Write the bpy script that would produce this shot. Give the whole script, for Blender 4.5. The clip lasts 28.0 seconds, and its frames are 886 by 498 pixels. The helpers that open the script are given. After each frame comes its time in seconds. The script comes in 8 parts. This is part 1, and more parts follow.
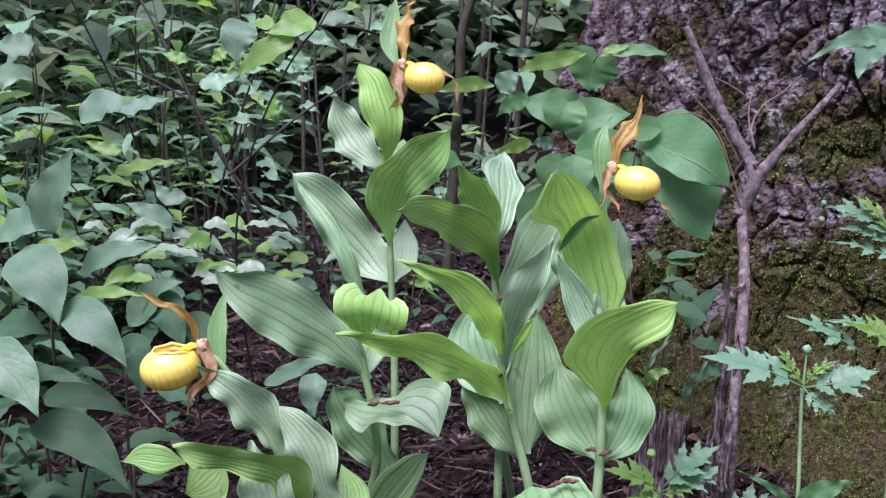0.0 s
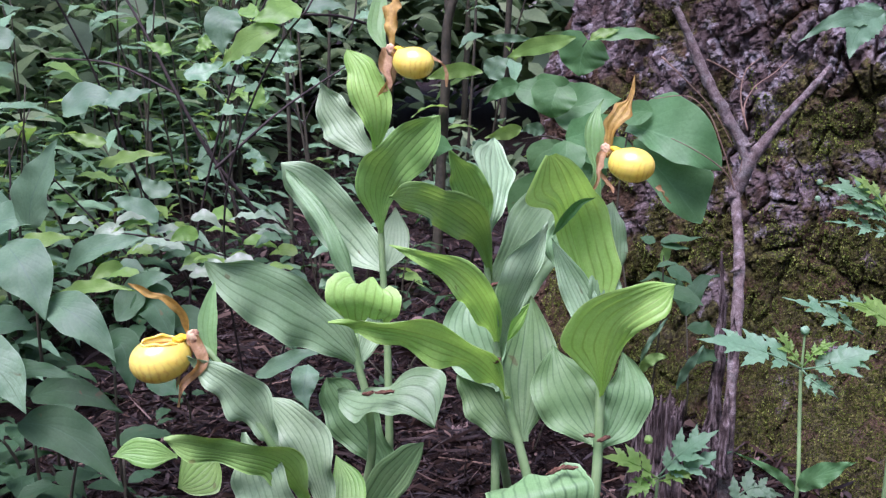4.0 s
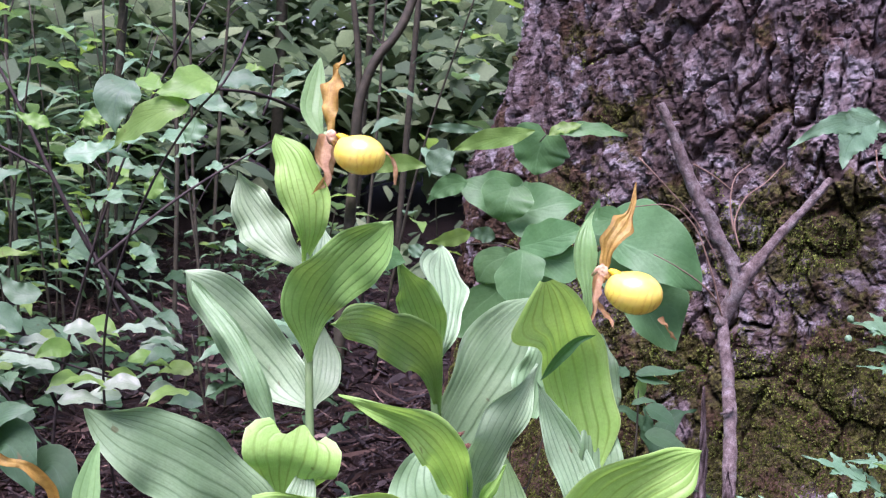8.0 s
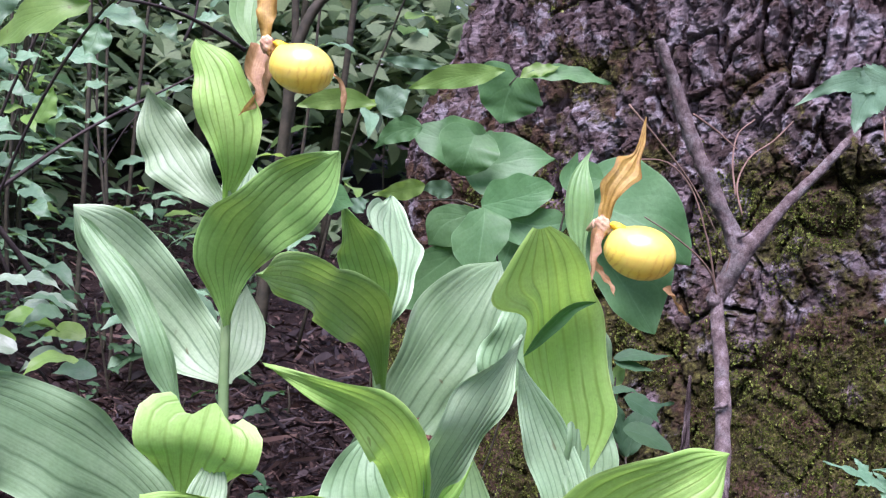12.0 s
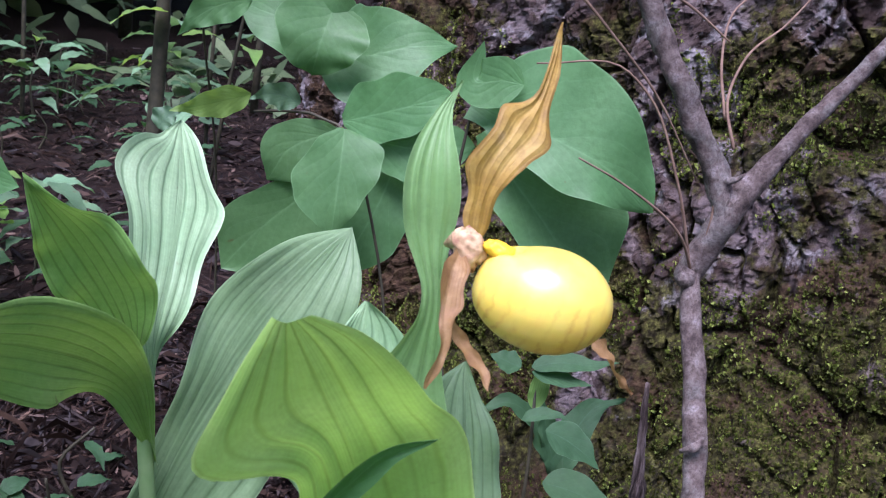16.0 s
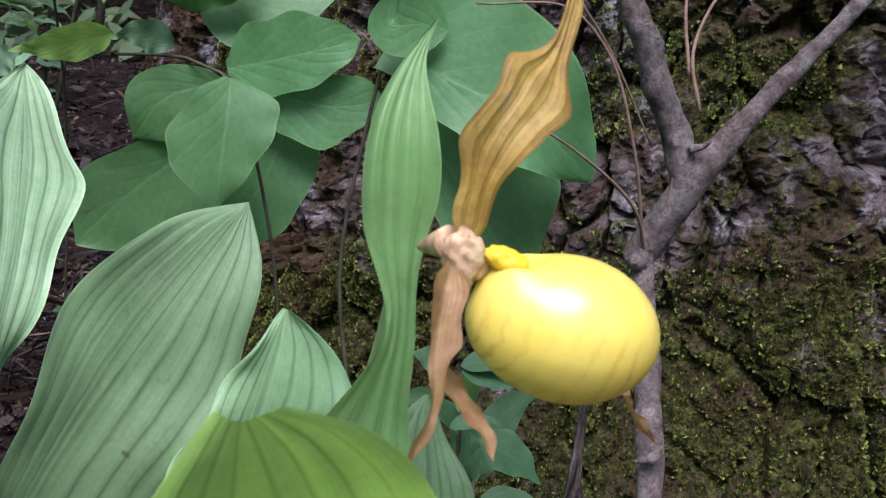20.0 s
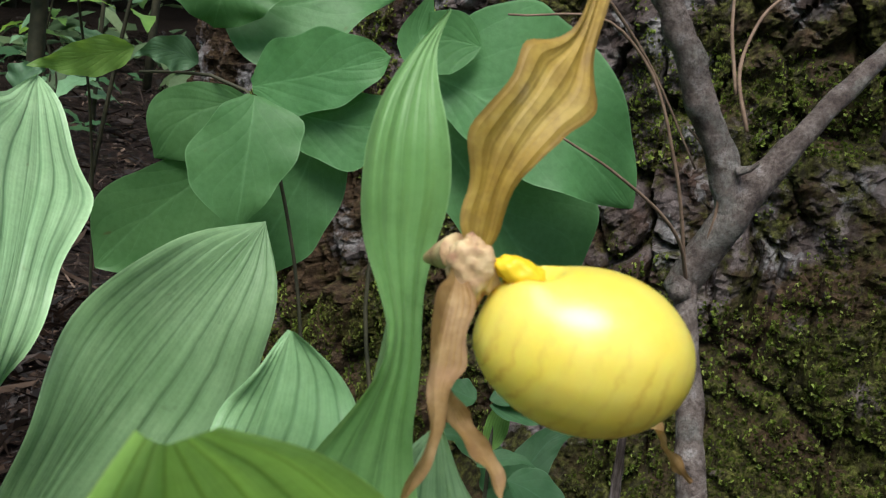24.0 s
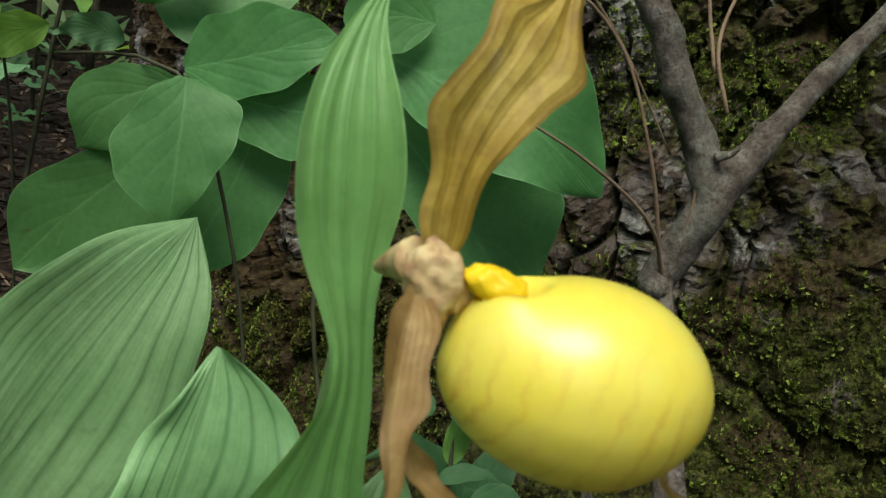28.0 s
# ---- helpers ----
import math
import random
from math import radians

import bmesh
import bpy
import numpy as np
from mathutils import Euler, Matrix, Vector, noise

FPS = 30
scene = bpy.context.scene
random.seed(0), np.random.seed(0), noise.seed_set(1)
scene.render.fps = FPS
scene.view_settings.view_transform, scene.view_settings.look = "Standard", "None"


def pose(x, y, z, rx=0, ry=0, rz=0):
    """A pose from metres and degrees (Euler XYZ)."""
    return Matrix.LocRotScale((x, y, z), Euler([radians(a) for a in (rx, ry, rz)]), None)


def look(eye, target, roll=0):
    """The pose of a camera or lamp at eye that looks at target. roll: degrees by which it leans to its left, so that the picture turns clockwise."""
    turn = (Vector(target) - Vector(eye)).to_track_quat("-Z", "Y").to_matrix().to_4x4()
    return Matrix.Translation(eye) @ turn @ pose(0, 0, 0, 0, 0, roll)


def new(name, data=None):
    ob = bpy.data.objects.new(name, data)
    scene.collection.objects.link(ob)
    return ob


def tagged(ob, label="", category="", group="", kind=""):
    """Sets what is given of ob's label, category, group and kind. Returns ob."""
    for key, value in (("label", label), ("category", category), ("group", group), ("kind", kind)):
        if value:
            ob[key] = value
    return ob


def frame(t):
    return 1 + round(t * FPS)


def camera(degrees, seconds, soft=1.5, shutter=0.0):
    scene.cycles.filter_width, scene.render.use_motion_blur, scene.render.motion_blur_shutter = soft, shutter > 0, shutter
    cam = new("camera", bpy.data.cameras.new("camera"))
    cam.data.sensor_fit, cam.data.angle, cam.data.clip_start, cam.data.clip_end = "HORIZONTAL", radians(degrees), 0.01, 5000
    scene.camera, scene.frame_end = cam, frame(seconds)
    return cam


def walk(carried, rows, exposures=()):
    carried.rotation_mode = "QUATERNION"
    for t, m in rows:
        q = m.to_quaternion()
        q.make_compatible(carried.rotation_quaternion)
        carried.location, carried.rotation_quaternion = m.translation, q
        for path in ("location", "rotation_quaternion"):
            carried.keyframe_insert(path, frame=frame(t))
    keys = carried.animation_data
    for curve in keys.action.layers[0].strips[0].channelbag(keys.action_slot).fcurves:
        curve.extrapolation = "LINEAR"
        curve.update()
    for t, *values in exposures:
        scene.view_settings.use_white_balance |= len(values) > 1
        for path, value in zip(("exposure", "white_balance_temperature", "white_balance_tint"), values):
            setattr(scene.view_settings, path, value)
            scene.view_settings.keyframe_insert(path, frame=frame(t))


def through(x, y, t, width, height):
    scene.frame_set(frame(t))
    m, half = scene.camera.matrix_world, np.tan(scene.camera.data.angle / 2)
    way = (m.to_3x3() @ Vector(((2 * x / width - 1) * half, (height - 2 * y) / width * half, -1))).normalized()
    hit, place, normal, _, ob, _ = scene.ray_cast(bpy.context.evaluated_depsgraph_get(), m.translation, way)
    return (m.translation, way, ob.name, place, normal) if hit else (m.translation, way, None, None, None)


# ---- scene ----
# The camera and its walk
cam = camera(45.099, 28.0, soft=1.2)
cam.data.dof.use_dof, cam.data.dof.focus_distance, cam.data.dof.aperture_fstop = True, 0.50, 70.0
PATH = [
    (0, (0.02252, -0.01203, 0.47600), (0.01432, 0.96774, 0.27606), 0.944),
    (0.5, (0.02661, -0.01223, 0.47773), (0.01471, 0.96478, 0.26486), 0.462),
    (1, (0.03203, -0.01072, 0.48049), (0.02011, 0.96332, 0.25444), 0.142),
    (1.5, (0.02955, -0.01158, 0.48122), (0.02062, 0.96245, 0.25498), 0.015),
    (2, (0.02506, -0.00797, 0.47727), (0.02422, 0.96678, 0.25399), 0.109),
    (2.5, (0.03005, -0.00987, 0.47918), (0.02321, 0.96507, 0.25682), -0.136),
    (4.5, (0.01386, 0.00148, 0.46235), (0.02063, 0.98145, 0.26333), 0.150),
    (5, (0.01318, 0.00221, 0.46511), (0.01403, 0.98068, 0.25872), -0.004),
    (5.5, (0.01323, -0.00041, 0.46612), (0.01240, 0.97781, 0.25853), 0.353),
    (6, (0.00574, 0.02498, 0.46624), (0.02917, 1.00679, 0.27784), 0.973),
    (6.5, (-0.00119, 0.05966, 0.47491), (0.08192, 1.04871, 0.35299), 2.134),
    (7, (-0.00778, 0.08184, 0.47150), (0.09715, 1.06961, 0.35618), 1.293),
    (7.5, (-0.01846, 0.12630, 0.46943), (0.10046, 1.11308, 0.35931), 1.747),
    (8, (-0.03241, 0.17683, 0.46591), (0.08854, 1.16172, 0.34199), 2.842),
    (8.5, (-0.03887, 0.20909, 0.45413), (0.09254, 1.19588, 0.35939), 2.723),
    (9, (-0.03007, 0.25159, 0.44408), (0.13674, 1.23112, 0.33140), 4.633),
    (9.5, (-0.01977, 0.26941, 0.43951), (0.16617, 1.24416, 0.31592), 4.789),
    (10, (-0.02562, 0.28457, 0.43071), (0.16771, 1.25731, 0.30264), 5.448),
    (10.5, (-0.03797, 0.29351, 0.43075), (0.15946, 1.26651, 0.31115), 6.702),
    (11, (-0.03964, 0.29786, 0.43053), (0.15105, 1.27176, 0.30742), 6.488),
    (11.5, (-0.04322, 0.29812, 0.42640), (0.13054, 1.27618, 0.31145), 5.617),
    (12, (-0.03138, 0.31360, 0.42357), (0.16048, 1.28637, 0.29358), 6.016),
    (12.5, (-0.02137, 0.36032, 0.41452), (0.23964, 1.31812, 0.29413), 6.451),
    (14.5, (0.06610, 0.50491, 0.46172), (0.31828, 1.44271, 0.22311), 6.151),
    (15, (0.06955, 0.53893, 0.45571), (0.32231, 1.47278, 0.20264), 5.315),
    (15.5, (0.07195, 0.55730, 0.45779), (0.30804, 1.49701, 0.21038), 5.898),
    (16, (0.08001, 0.56724, 0.44803), (0.30443, 1.50071, 0.16825), 6.026),
    (16.5, (0.09135, 0.59580, 0.43796), (0.36333, 1.51224, 0.14445), 7.357),
    (17, (0.08088, 0.59869, 0.43484), (0.35744, 1.51184, 0.13539), 7.361),
    (17.5, (0.07914, 0.59903, 0.43810), (0.41899, 1.49474, 0.15138), 8.204),
    (18, (0.06678, 0.61291, 0.43220), (0.46121, 1.48791, 0.15147), 9.955),
    (18.5, (0.06302, 0.62948, 0.43939), (0.50664, 1.48303, 0.16619), 10.590),
    (19, (0.07032, 0.63960, 0.42555), (0.44281, 1.50564, 0.09205), 9.401),
    (19.5, (0.06965, 0.64904, 0.43497), (0.44137, 1.52276, 0.12124), 9.584),
    (20, (0.07511, 0.65061, 0.43320), (0.43415, 1.53166, 0.12522), 8.588),
    (20.5, (0.07773, 0.65273, 0.43415), (0.43011, 1.53767, 0.12967), 8.576),
    (22.5, (0.08251, 0.65489, 0.43092), (0.41554, 1.55018, 0.13503), 8.532),
    (23, (0.08304, 0.65243, 0.43161), (0.39929, 1.55840, 0.15019), 7.720),
    (23.5, (0.08714, 0.65834, 0.42879), (0.40019, 1.56824, 0.15660), 7.803),
    (24, (0.08920, 0.66617, 0.42318), (0.40535, 1.57257, 0.14305), 8.449),
    (24.5, (0.09515, 0.67342, 0.41579), (0.39997, 1.57882, 0.12026), 8.532),
    (25, (0.10117, 0.67943, 0.40945), (0.40899, 1.58105, 0.10559), 8.637),
    (25.5, (0.09851, 0.68110, 0.41025), (0.41791, 1.57859, 0.10613), 9.118),
    (26, (0.10005, 0.68274, 0.41207), (0.43285, 1.57599, 0.10984), 9.038),
    (26.5, (0.10203, 0.68646, 0.40885), (0.44294, 1.57636, 0.10579), 9.637),
    (27, (0.09502, 0.69524, 0.41253), (0.44745, 1.58430, 0.12035), 9.594),
    (27.5, (0.09710, 0.69337, 0.41179), (0.44820, 1.58273, 0.11891), 9.229),
    (28, (0.09977, 0.69827, 0.41576), (0.45776, 1.58772, 0.13164), 8.541),
]
EXPOSURES = [(0, 1.16, 5700, 49), (5, 1.16, 5700, 51), (8, 1.44, 5850, 56), (10, 1.39, 5850, 47), (12, 1.42, 5800, 50), (15, 1.28, 5600, 44), (17, 1.06, 5650, 41), (20, 0.80, 5900, 32), (24, 0.54, 6450, 11), (26, 0.51, 6850, 5), (28, 0.29, 7150, -4)]
walk(cam, [(t, look(eye, target, roll)) for t, eye, target, roll in PATH], EXPOSURES)
SKY_STRENGTH, SUN_STRENGTH = 0.10, 2.8

# World, sun and exposure --------------------------------------------------
SUN_ELEVATION, SUN_TURN = radians(67), radians(210)
world = bpy.data.worlds.new("forest_sky")
scene.world = world
world.use_nodes = True
wn = world.node_tree.nodes
sky = wn.new("ShaderNodeTexSky")
sky.sky_type = "NISHITA"
sky.sun_disc = False
sky.sun_elevation, sky.sun_rotation = SUN_ELEVATION, SUN_TURN
sky.air_density, sky.dust_density = 1.0, 2.5
world.node_tree.links.new(sky.outputs[0], wn["Background"].inputs[0])
wn["Background"].inputs[1].default_value = SKY_STRENGTH
sun = new("sun", bpy.data.lights.new("sun", "SUN"))
sun.data.energy, sun.data.angle, sun.data.color = SUN_STRENGTH, radians(36), (1.0, 0.98, 0.95)
sun.matrix_world = look((-0.70, -0.60, 4.25), (0.15, 0.9, 0.25))

# Helpers ------------------------------------------------------------------


def hash3(ix, iy, iz, seed):
    h = (ix * 374761393 + iy * 668265263 + iz * 2147483647 + seed * 974711) & 0x7FFFFFFF
    h = ((h ^ (h >> 13)) * 1274126177) & 0x7FFFFFFF
    h = ((h ^ (h >> 15)) * 2246822519) & 0x7FFFFFFF
    return ((h ^ (h >> 16)) & 0xFFFFFF) / float(0xFFFFFF)


def vnoise(p, seed=0):
    """Smooth value noise, -1 to 1, for an array of places."""
    p = np.asarray(p, float)
    i = np.floor(p).astype(np.int64)
    f = p - i
    f = f * f * (3 - 2 * f)
    out = 0
    for dx in (0, 1):
        for dy in (0, 1):
            for dz in (0, 1):
                w = (f[:, 0] if dx else 1 - f[:, 0]) * (f[:, 1] if dy else 1 - f[:, 1]) * (f[:, 2] if dz else 1 - f[:, 2])
                out = out + w * hash3(i[:, 0] + dx, i[:, 1] + dy, i[:, 2] + dz, seed)
    return out * 2 - 1


def fbm(p, octaves=4, seed=0):
    total, amp, q = 0, 0.5, np.asarray(p, float)
    for k in range(octaves):
        total = total + amp * vnoise(q, seed + 17 * k)
        q, amp = q * 2.03 + 5.1, amp * 0.5
    return total


def cells(p, seed=0):
    """Nearest and second nearest cell point: their distances, the offset to the nearest, and a chance number for it."""
    p = np.asarray(p, float)
    i = np.floor(p).astype(np.int64)
    a = np.full(len(p), 9.0)
    b = np.full(len(p), 9.0)
    ox, oy, rnd = np.zeros(len(p)), np.zeros(len(p)), np.zeros(len(p))
    for dx in (-1, 0, 1):
        for dy in (-1, 0, 1):
            jx, jy = i[:, 0] + dx, i[:, 1] + dy
            qx = jx + hash3(jx, jy, 0 * jx, seed)
            qy = jy + hash3(jx, jy, 0 * jx + 3, seed)
            d = np.hypot(p[:, 0] - qx, p[:, 1] - qy)
            b = np.minimum(b, np.maximum(a, d))
            near = d < a
            a = np.minimum(a, d)
            ox, oy = np.where(near, p[:, 0] - qx, ox), np.where(near, p[:, 1] - qy, oy)
            rnd = np.where(near, hash3(jx, jy, 0 * jx + 7, seed), rnd)
    return a, b, ox, oy, rnd


def mesh_from(name, verts, faces, uvs=None, smooth=True):
    me = bpy.data.meshes.new(name)
    me.from_pydata([tuple(v) for v in verts], [], [tuple(f) for f in faces])
    if uvs is not None:
        layer = me.uv_layers.new(name="UVMap")
        idx = np.empty(len(me.loops), np.int32)
        me.loops.foreach_get("vertex_index", idx)
        layer.data.foreach_set("uv", np.asarray(uvs, np.float32)[idx].ravel())
    if smooth:
        me.polygons.foreach_set("use_smooth", [True] * len(me.polygons))
    me.update()
    return me


def grid_faces(nu, nv, closed=False):
    m = nv if closed else nv - 1
    return [(i * nv + j, i * nv + (j + 1) % nv, (i + 1) * nv + (j + 1) % nv, (i + 1) * nv + j) for i in range(nu - 1) for j in range(m)]


def part(name, me, material, parent, label=""):
    """Links a mesh as one object under a thing or part; its places are given in the world."""
    ob = new(name, me)
    if material and not me.materials:
        me.materials.append(material)
    if parent is not None:
        ob.parent = parent
        top = parent if parent.parent is None else parent.parent
        if "base" in top:
            me.transform(Matrix.Translation(-Vector(top["base"])))
    if label:
        tagged(ob, label)
    return ob


def thing(name, base, label, category, group="", kind=""):
    ob = new(name)
    ob.empty_display_size = 0.02
    ob.location = base
    ob["base"] = [float(v) for v in base]
    return tagged(ob, label, category, group, kind)


def spline(points, n):
    """A smooth line through the points: n places and their tangents."""
    p = np.array(points, float)
    if len(p) == 2:
        p = np.array([p[0], p.mean(0), p[1]])
    seg = np.r_[0, np.cumsum(np.linalg.norm(np.diff(p, axis=0), axis=1))]
    seg = seg / seg[-1]
    m = np.gradient(p, seg, axis=0)
    u = np.linspace(0, 1, n)
    k = np.clip(np.searchsorted(seg, u, "right") - 1, 0, len(p) - 2)
    h = (seg[k + 1] - seg[k])[:, None]
    s = ((u - seg[k])[:, None]) / h
    out = (2 * s**3 - 3 * s**2 + 1) * p[k] + (s**3 - 2 * s**2 + s) * h * m[k] + (-2 * s**3 + 3 * s**2) * p[k + 1] + (s**3 - s**2) * h * m[k + 1]
    tan = np.gradient(out, axis=0)
    return out, tan / np.linalg.norm(tan, axis=1, keepdims=True)


def tube(points, radii, n=16, sides=8, rough=0.0, seed=0):
    """A tapered round stem along the points."""
    c, t = spline(points, n)
    r = np.interp(np.linspace(0, 1, n), np.linspace(0, 1, len(radii)), radii)
    side = np.cross(t, (0.13, 0.9, 0.31))
    side /= np.linalg.norm(side, axis=1, keepdims=True)
    up = np.cross(side, t)
    a = np.linspace(0, 2 * np.pi, sides, endpoint=False)
    ring = np.cos(a)[None, :, None] * side[:, None] + np.sin(a)[None, :, None] * up[:, None]
    rr = np.repeat(r[:, None], sides, 1)
    if rough:
        q = (c[:, None] + ring * 0.01).reshape(-1, 3) * 90
        rr = rr * (1 + rough * fbm(q, 3, seed).reshape(n, sides))
    v = (c[:, None] + ring * rr[:, :, None]).reshape(-1, 3)
    faces = grid_faces(n, sides, True)
    faces += [tuple(range(sides))[::-1], tuple((n - 1) * sides + k for k in range(sides))]
    uv = np.stack([np.repeat(np.linspace(0, 1, n), sides), np.tile(np.linspace(0, 1, sides), n)], 1)
    return v, faces, uv


def tube_mesh(name, points, radii, n=16, sides=8, rough=0.0, seed=0):
    v, f, uv = tube(points, radii, n, sides, rough, seed)
    return mesh_from(name, v, f, uv)


def shape_of(u, kind):
    """Half width of a leaf along its length, 0 at the base to 1 at the tip; the most is 1."""
    if kind == "pleated":
        w = np.sin(np.pi * np.clip(u, 0, 1) ** 0.97) ** 1.12
        return np.maximum(w, 0.16 * (1 - u))
    if kind == "fan":
        return np.interp(u, [0, 0.2, 0.45, 0.7, 0.88, 0.96, 1.0], [0.10, 0.30, 0.72, 0.97, 1.0, 0.88, 0.62])
    if kind == "lance":
        return np.maximum(np.sin(np.pi * u**0.9) ** 0.9, 0.06 * (1 - u))
    if kind == "heart":
        w = np.where(u < 0.28, np.sqrt(np.clip(1 - ((0.28 - u) / 0.30) ** 2, 0, 1)), np.cos((u - 0.28) / 0.72 * np.pi / 2) ** 0.8)
        return w
    if kind == "ovate":
        return np.maximum(np.sin(np.pi * u**0.70) ** 0.85 * (1 - 0.55 * np.clip((u - 0.25) / 0.75, 0, 1) ** 2), 0.04 * (1 - u))
    if kind == "blunt":
        return np.clip(np.minimum(0.30 + 1.5 * u, 1.0), 0, 1) * np.clip(1 - np.clip((u - 0.42) / 0.58, 0, 1) ** 1.9, 0, 1) ** 0.8
    if kind == "bract":
        return np.interp(u, [0, 0.15, 0.3, 0.42, 0.55, 0.7, 0.8, 0.88, 1.0], [0.22, 0.30, 0.72, 0.97, 1.0, 0.72, 0.35, 0.12, 0.05])
    if kind == "sepal":
        return np.interp(u, [0, 0.1, 0.25, 0.42, 0.56, 0.64, 0.74, 0.88, 1.0], [0.30, 0.42, 0.62, 0.85, 1.0, 0.72, 0.34, 0.16, 0.05])
    if kind == "strip":
        return np.clip(np.minimum(u * 9 + 0.5, 1) * (1 - u**2.2 * 0.8), 0.08, 1)
    return np.sin(np.pi * u)


def outline(widths, u):
    """A rounded outline through half widths given at even steps, drawn out to its last one at the tip."""
    fine = np.linspace(0, 1, 241)
    raw = np.interp(fine, np.linspace(0, 1, len(widths)), widths)
    k = max(3, int(240 / (len(widths) - 1)) | 1)
    soft = np.convolve(np.pad(raw, k // 2, "edge"), np.ones(k) / k, "valid")
    ends = np.clip((fine - 0.90) / 0.10, 0, 1)
    return np.interp(u, fine, soft * (1 - ends) + raw * ends)


def blade(points, width, face=(0, -1, 0.25), roll=0.0, cup=0.2, pleats=0, depth=0.0, wave=0.0, waves=3.0, twist=0.0, kind="pleated", nu=26, nv=13, teeth=0, tooth=0.0, seed=0, bite=0.0, curl=0.0, ruffle=0.0, sides=None):
    """A leaf, sepal or petal on a curved midline: places, faces and UV (along, across)."""
    c, t = spline(points, nu)
    length = np.linalg.norm(np.diff(c, axis=0), axis=1).sum()
    nrm = np.array(face, float)
    side = np.cross(t, nrm)
    side /= np.linalg.norm(side, axis=1, keepdims=True) + 1e-9
    up = np.cross(side, t)
    u = np.linspace(0, 1, nu)
    ang = np.radians(roll) + np.radians(twist) * u
    s2 = np.cos(ang)[:, None] * side + np.sin(ang)[:, None] * up
    n2 = -np.sin(ang)[:, None] * side + np.cos(ang)[:, None] * up
    v = np.linspace(-1, 1, nv)
    half = shape_of(u, kind) * width / 2
    r = random.Random(seed)
    ph = [r.uniform(0, 6.28) for _ in range(6)]
    hw = np.repeat(half[:, None], nv, 1)
    if sides:
        lw, rw = (outline(w, u) for w in sides)
        hw = np.where(v[None, :] < 0, lw[:, None], rw[:, None])
    if teeth:
        edge = np.abs(v)[None, :] > 0.99
        saw = 1 - tooth * (1 - ((u * teeth) % 1.0))[:, None]
        hw = np.where(edge, hw * saw, hw)
    x = v[None, :] * hw
    x = x * (1 + 0.06 * np.sin(u * 5 + ph[0])[:, None] * np.sign(v)[None, :] + 0.035 * np.sin(u * 17 + ph[5])[:, None] + bite * (np.sin(u * 13 + ph[1])[:, None] * np.maximum(v, 0)[None, :] + np.sin(u * 19 + ph[3])[:, None] * np.maximum(-v, 0)[None, :]))
    z = cup * hw * np.abs(v)[None, :] ** 1.35
    z = z + 0.95 * depth * np.cos(np.pi * pleats * v)[None, :] * np.sin(np.pi * np.clip(u, 0.02, 1))[:, None] ** 0.5 if pleats else z
    z = z + wave * (v**2)[None, :] * (np.sin(2 * np.pi * waves * u + ph[2])[:, None] * (v > 0)[None, :] + np.sin(2 * np.pi * waves * 1.15 * u + ph[3])[:, None] * (v <= 0)[None, :])
    z = z + 0.03 * width * np.sin(u * 7 + ph[4])[:, None] * (0.5 + 0.5 * v)[None, :]
    z = z + curl * width * np.maximum(v, 0)[None, :] ** 2 * (u**2)[:, None]
    lag = 0.0
    if kind == "heart":
        lag = -0.13 * length * (np.abs(v)[None, :] ** 1.2) * np.clip(1 - u / 0.4, 0, 1)[:, None]
    if ruffle:
        lag = lag + ruffle * width * np.sin(v * 5.5 + ph[5])[None, :] * (u**5)[:, None]
    p = c[:, None] + x[..., None] * s2[:, None] + z[..., None] * n2[:, None] + (np.zeros((nu, nv)) + lag)[..., None] * t[:, None]
    uv = np.stack([np.repeat(u, nv), np.tile((v + 1) / 2, nu)], 1)
    return p.reshape(-1, 3), grid_faces(nu, nv), uv


def leaf(plant, points, width, material, name="leaf", label="", **how):
    """One leaf as a part of its plant."""
    v, f, uv = blade(points, width, **how)
    return part(name, mesh_from(name, v, f, uv), material, plant, label)


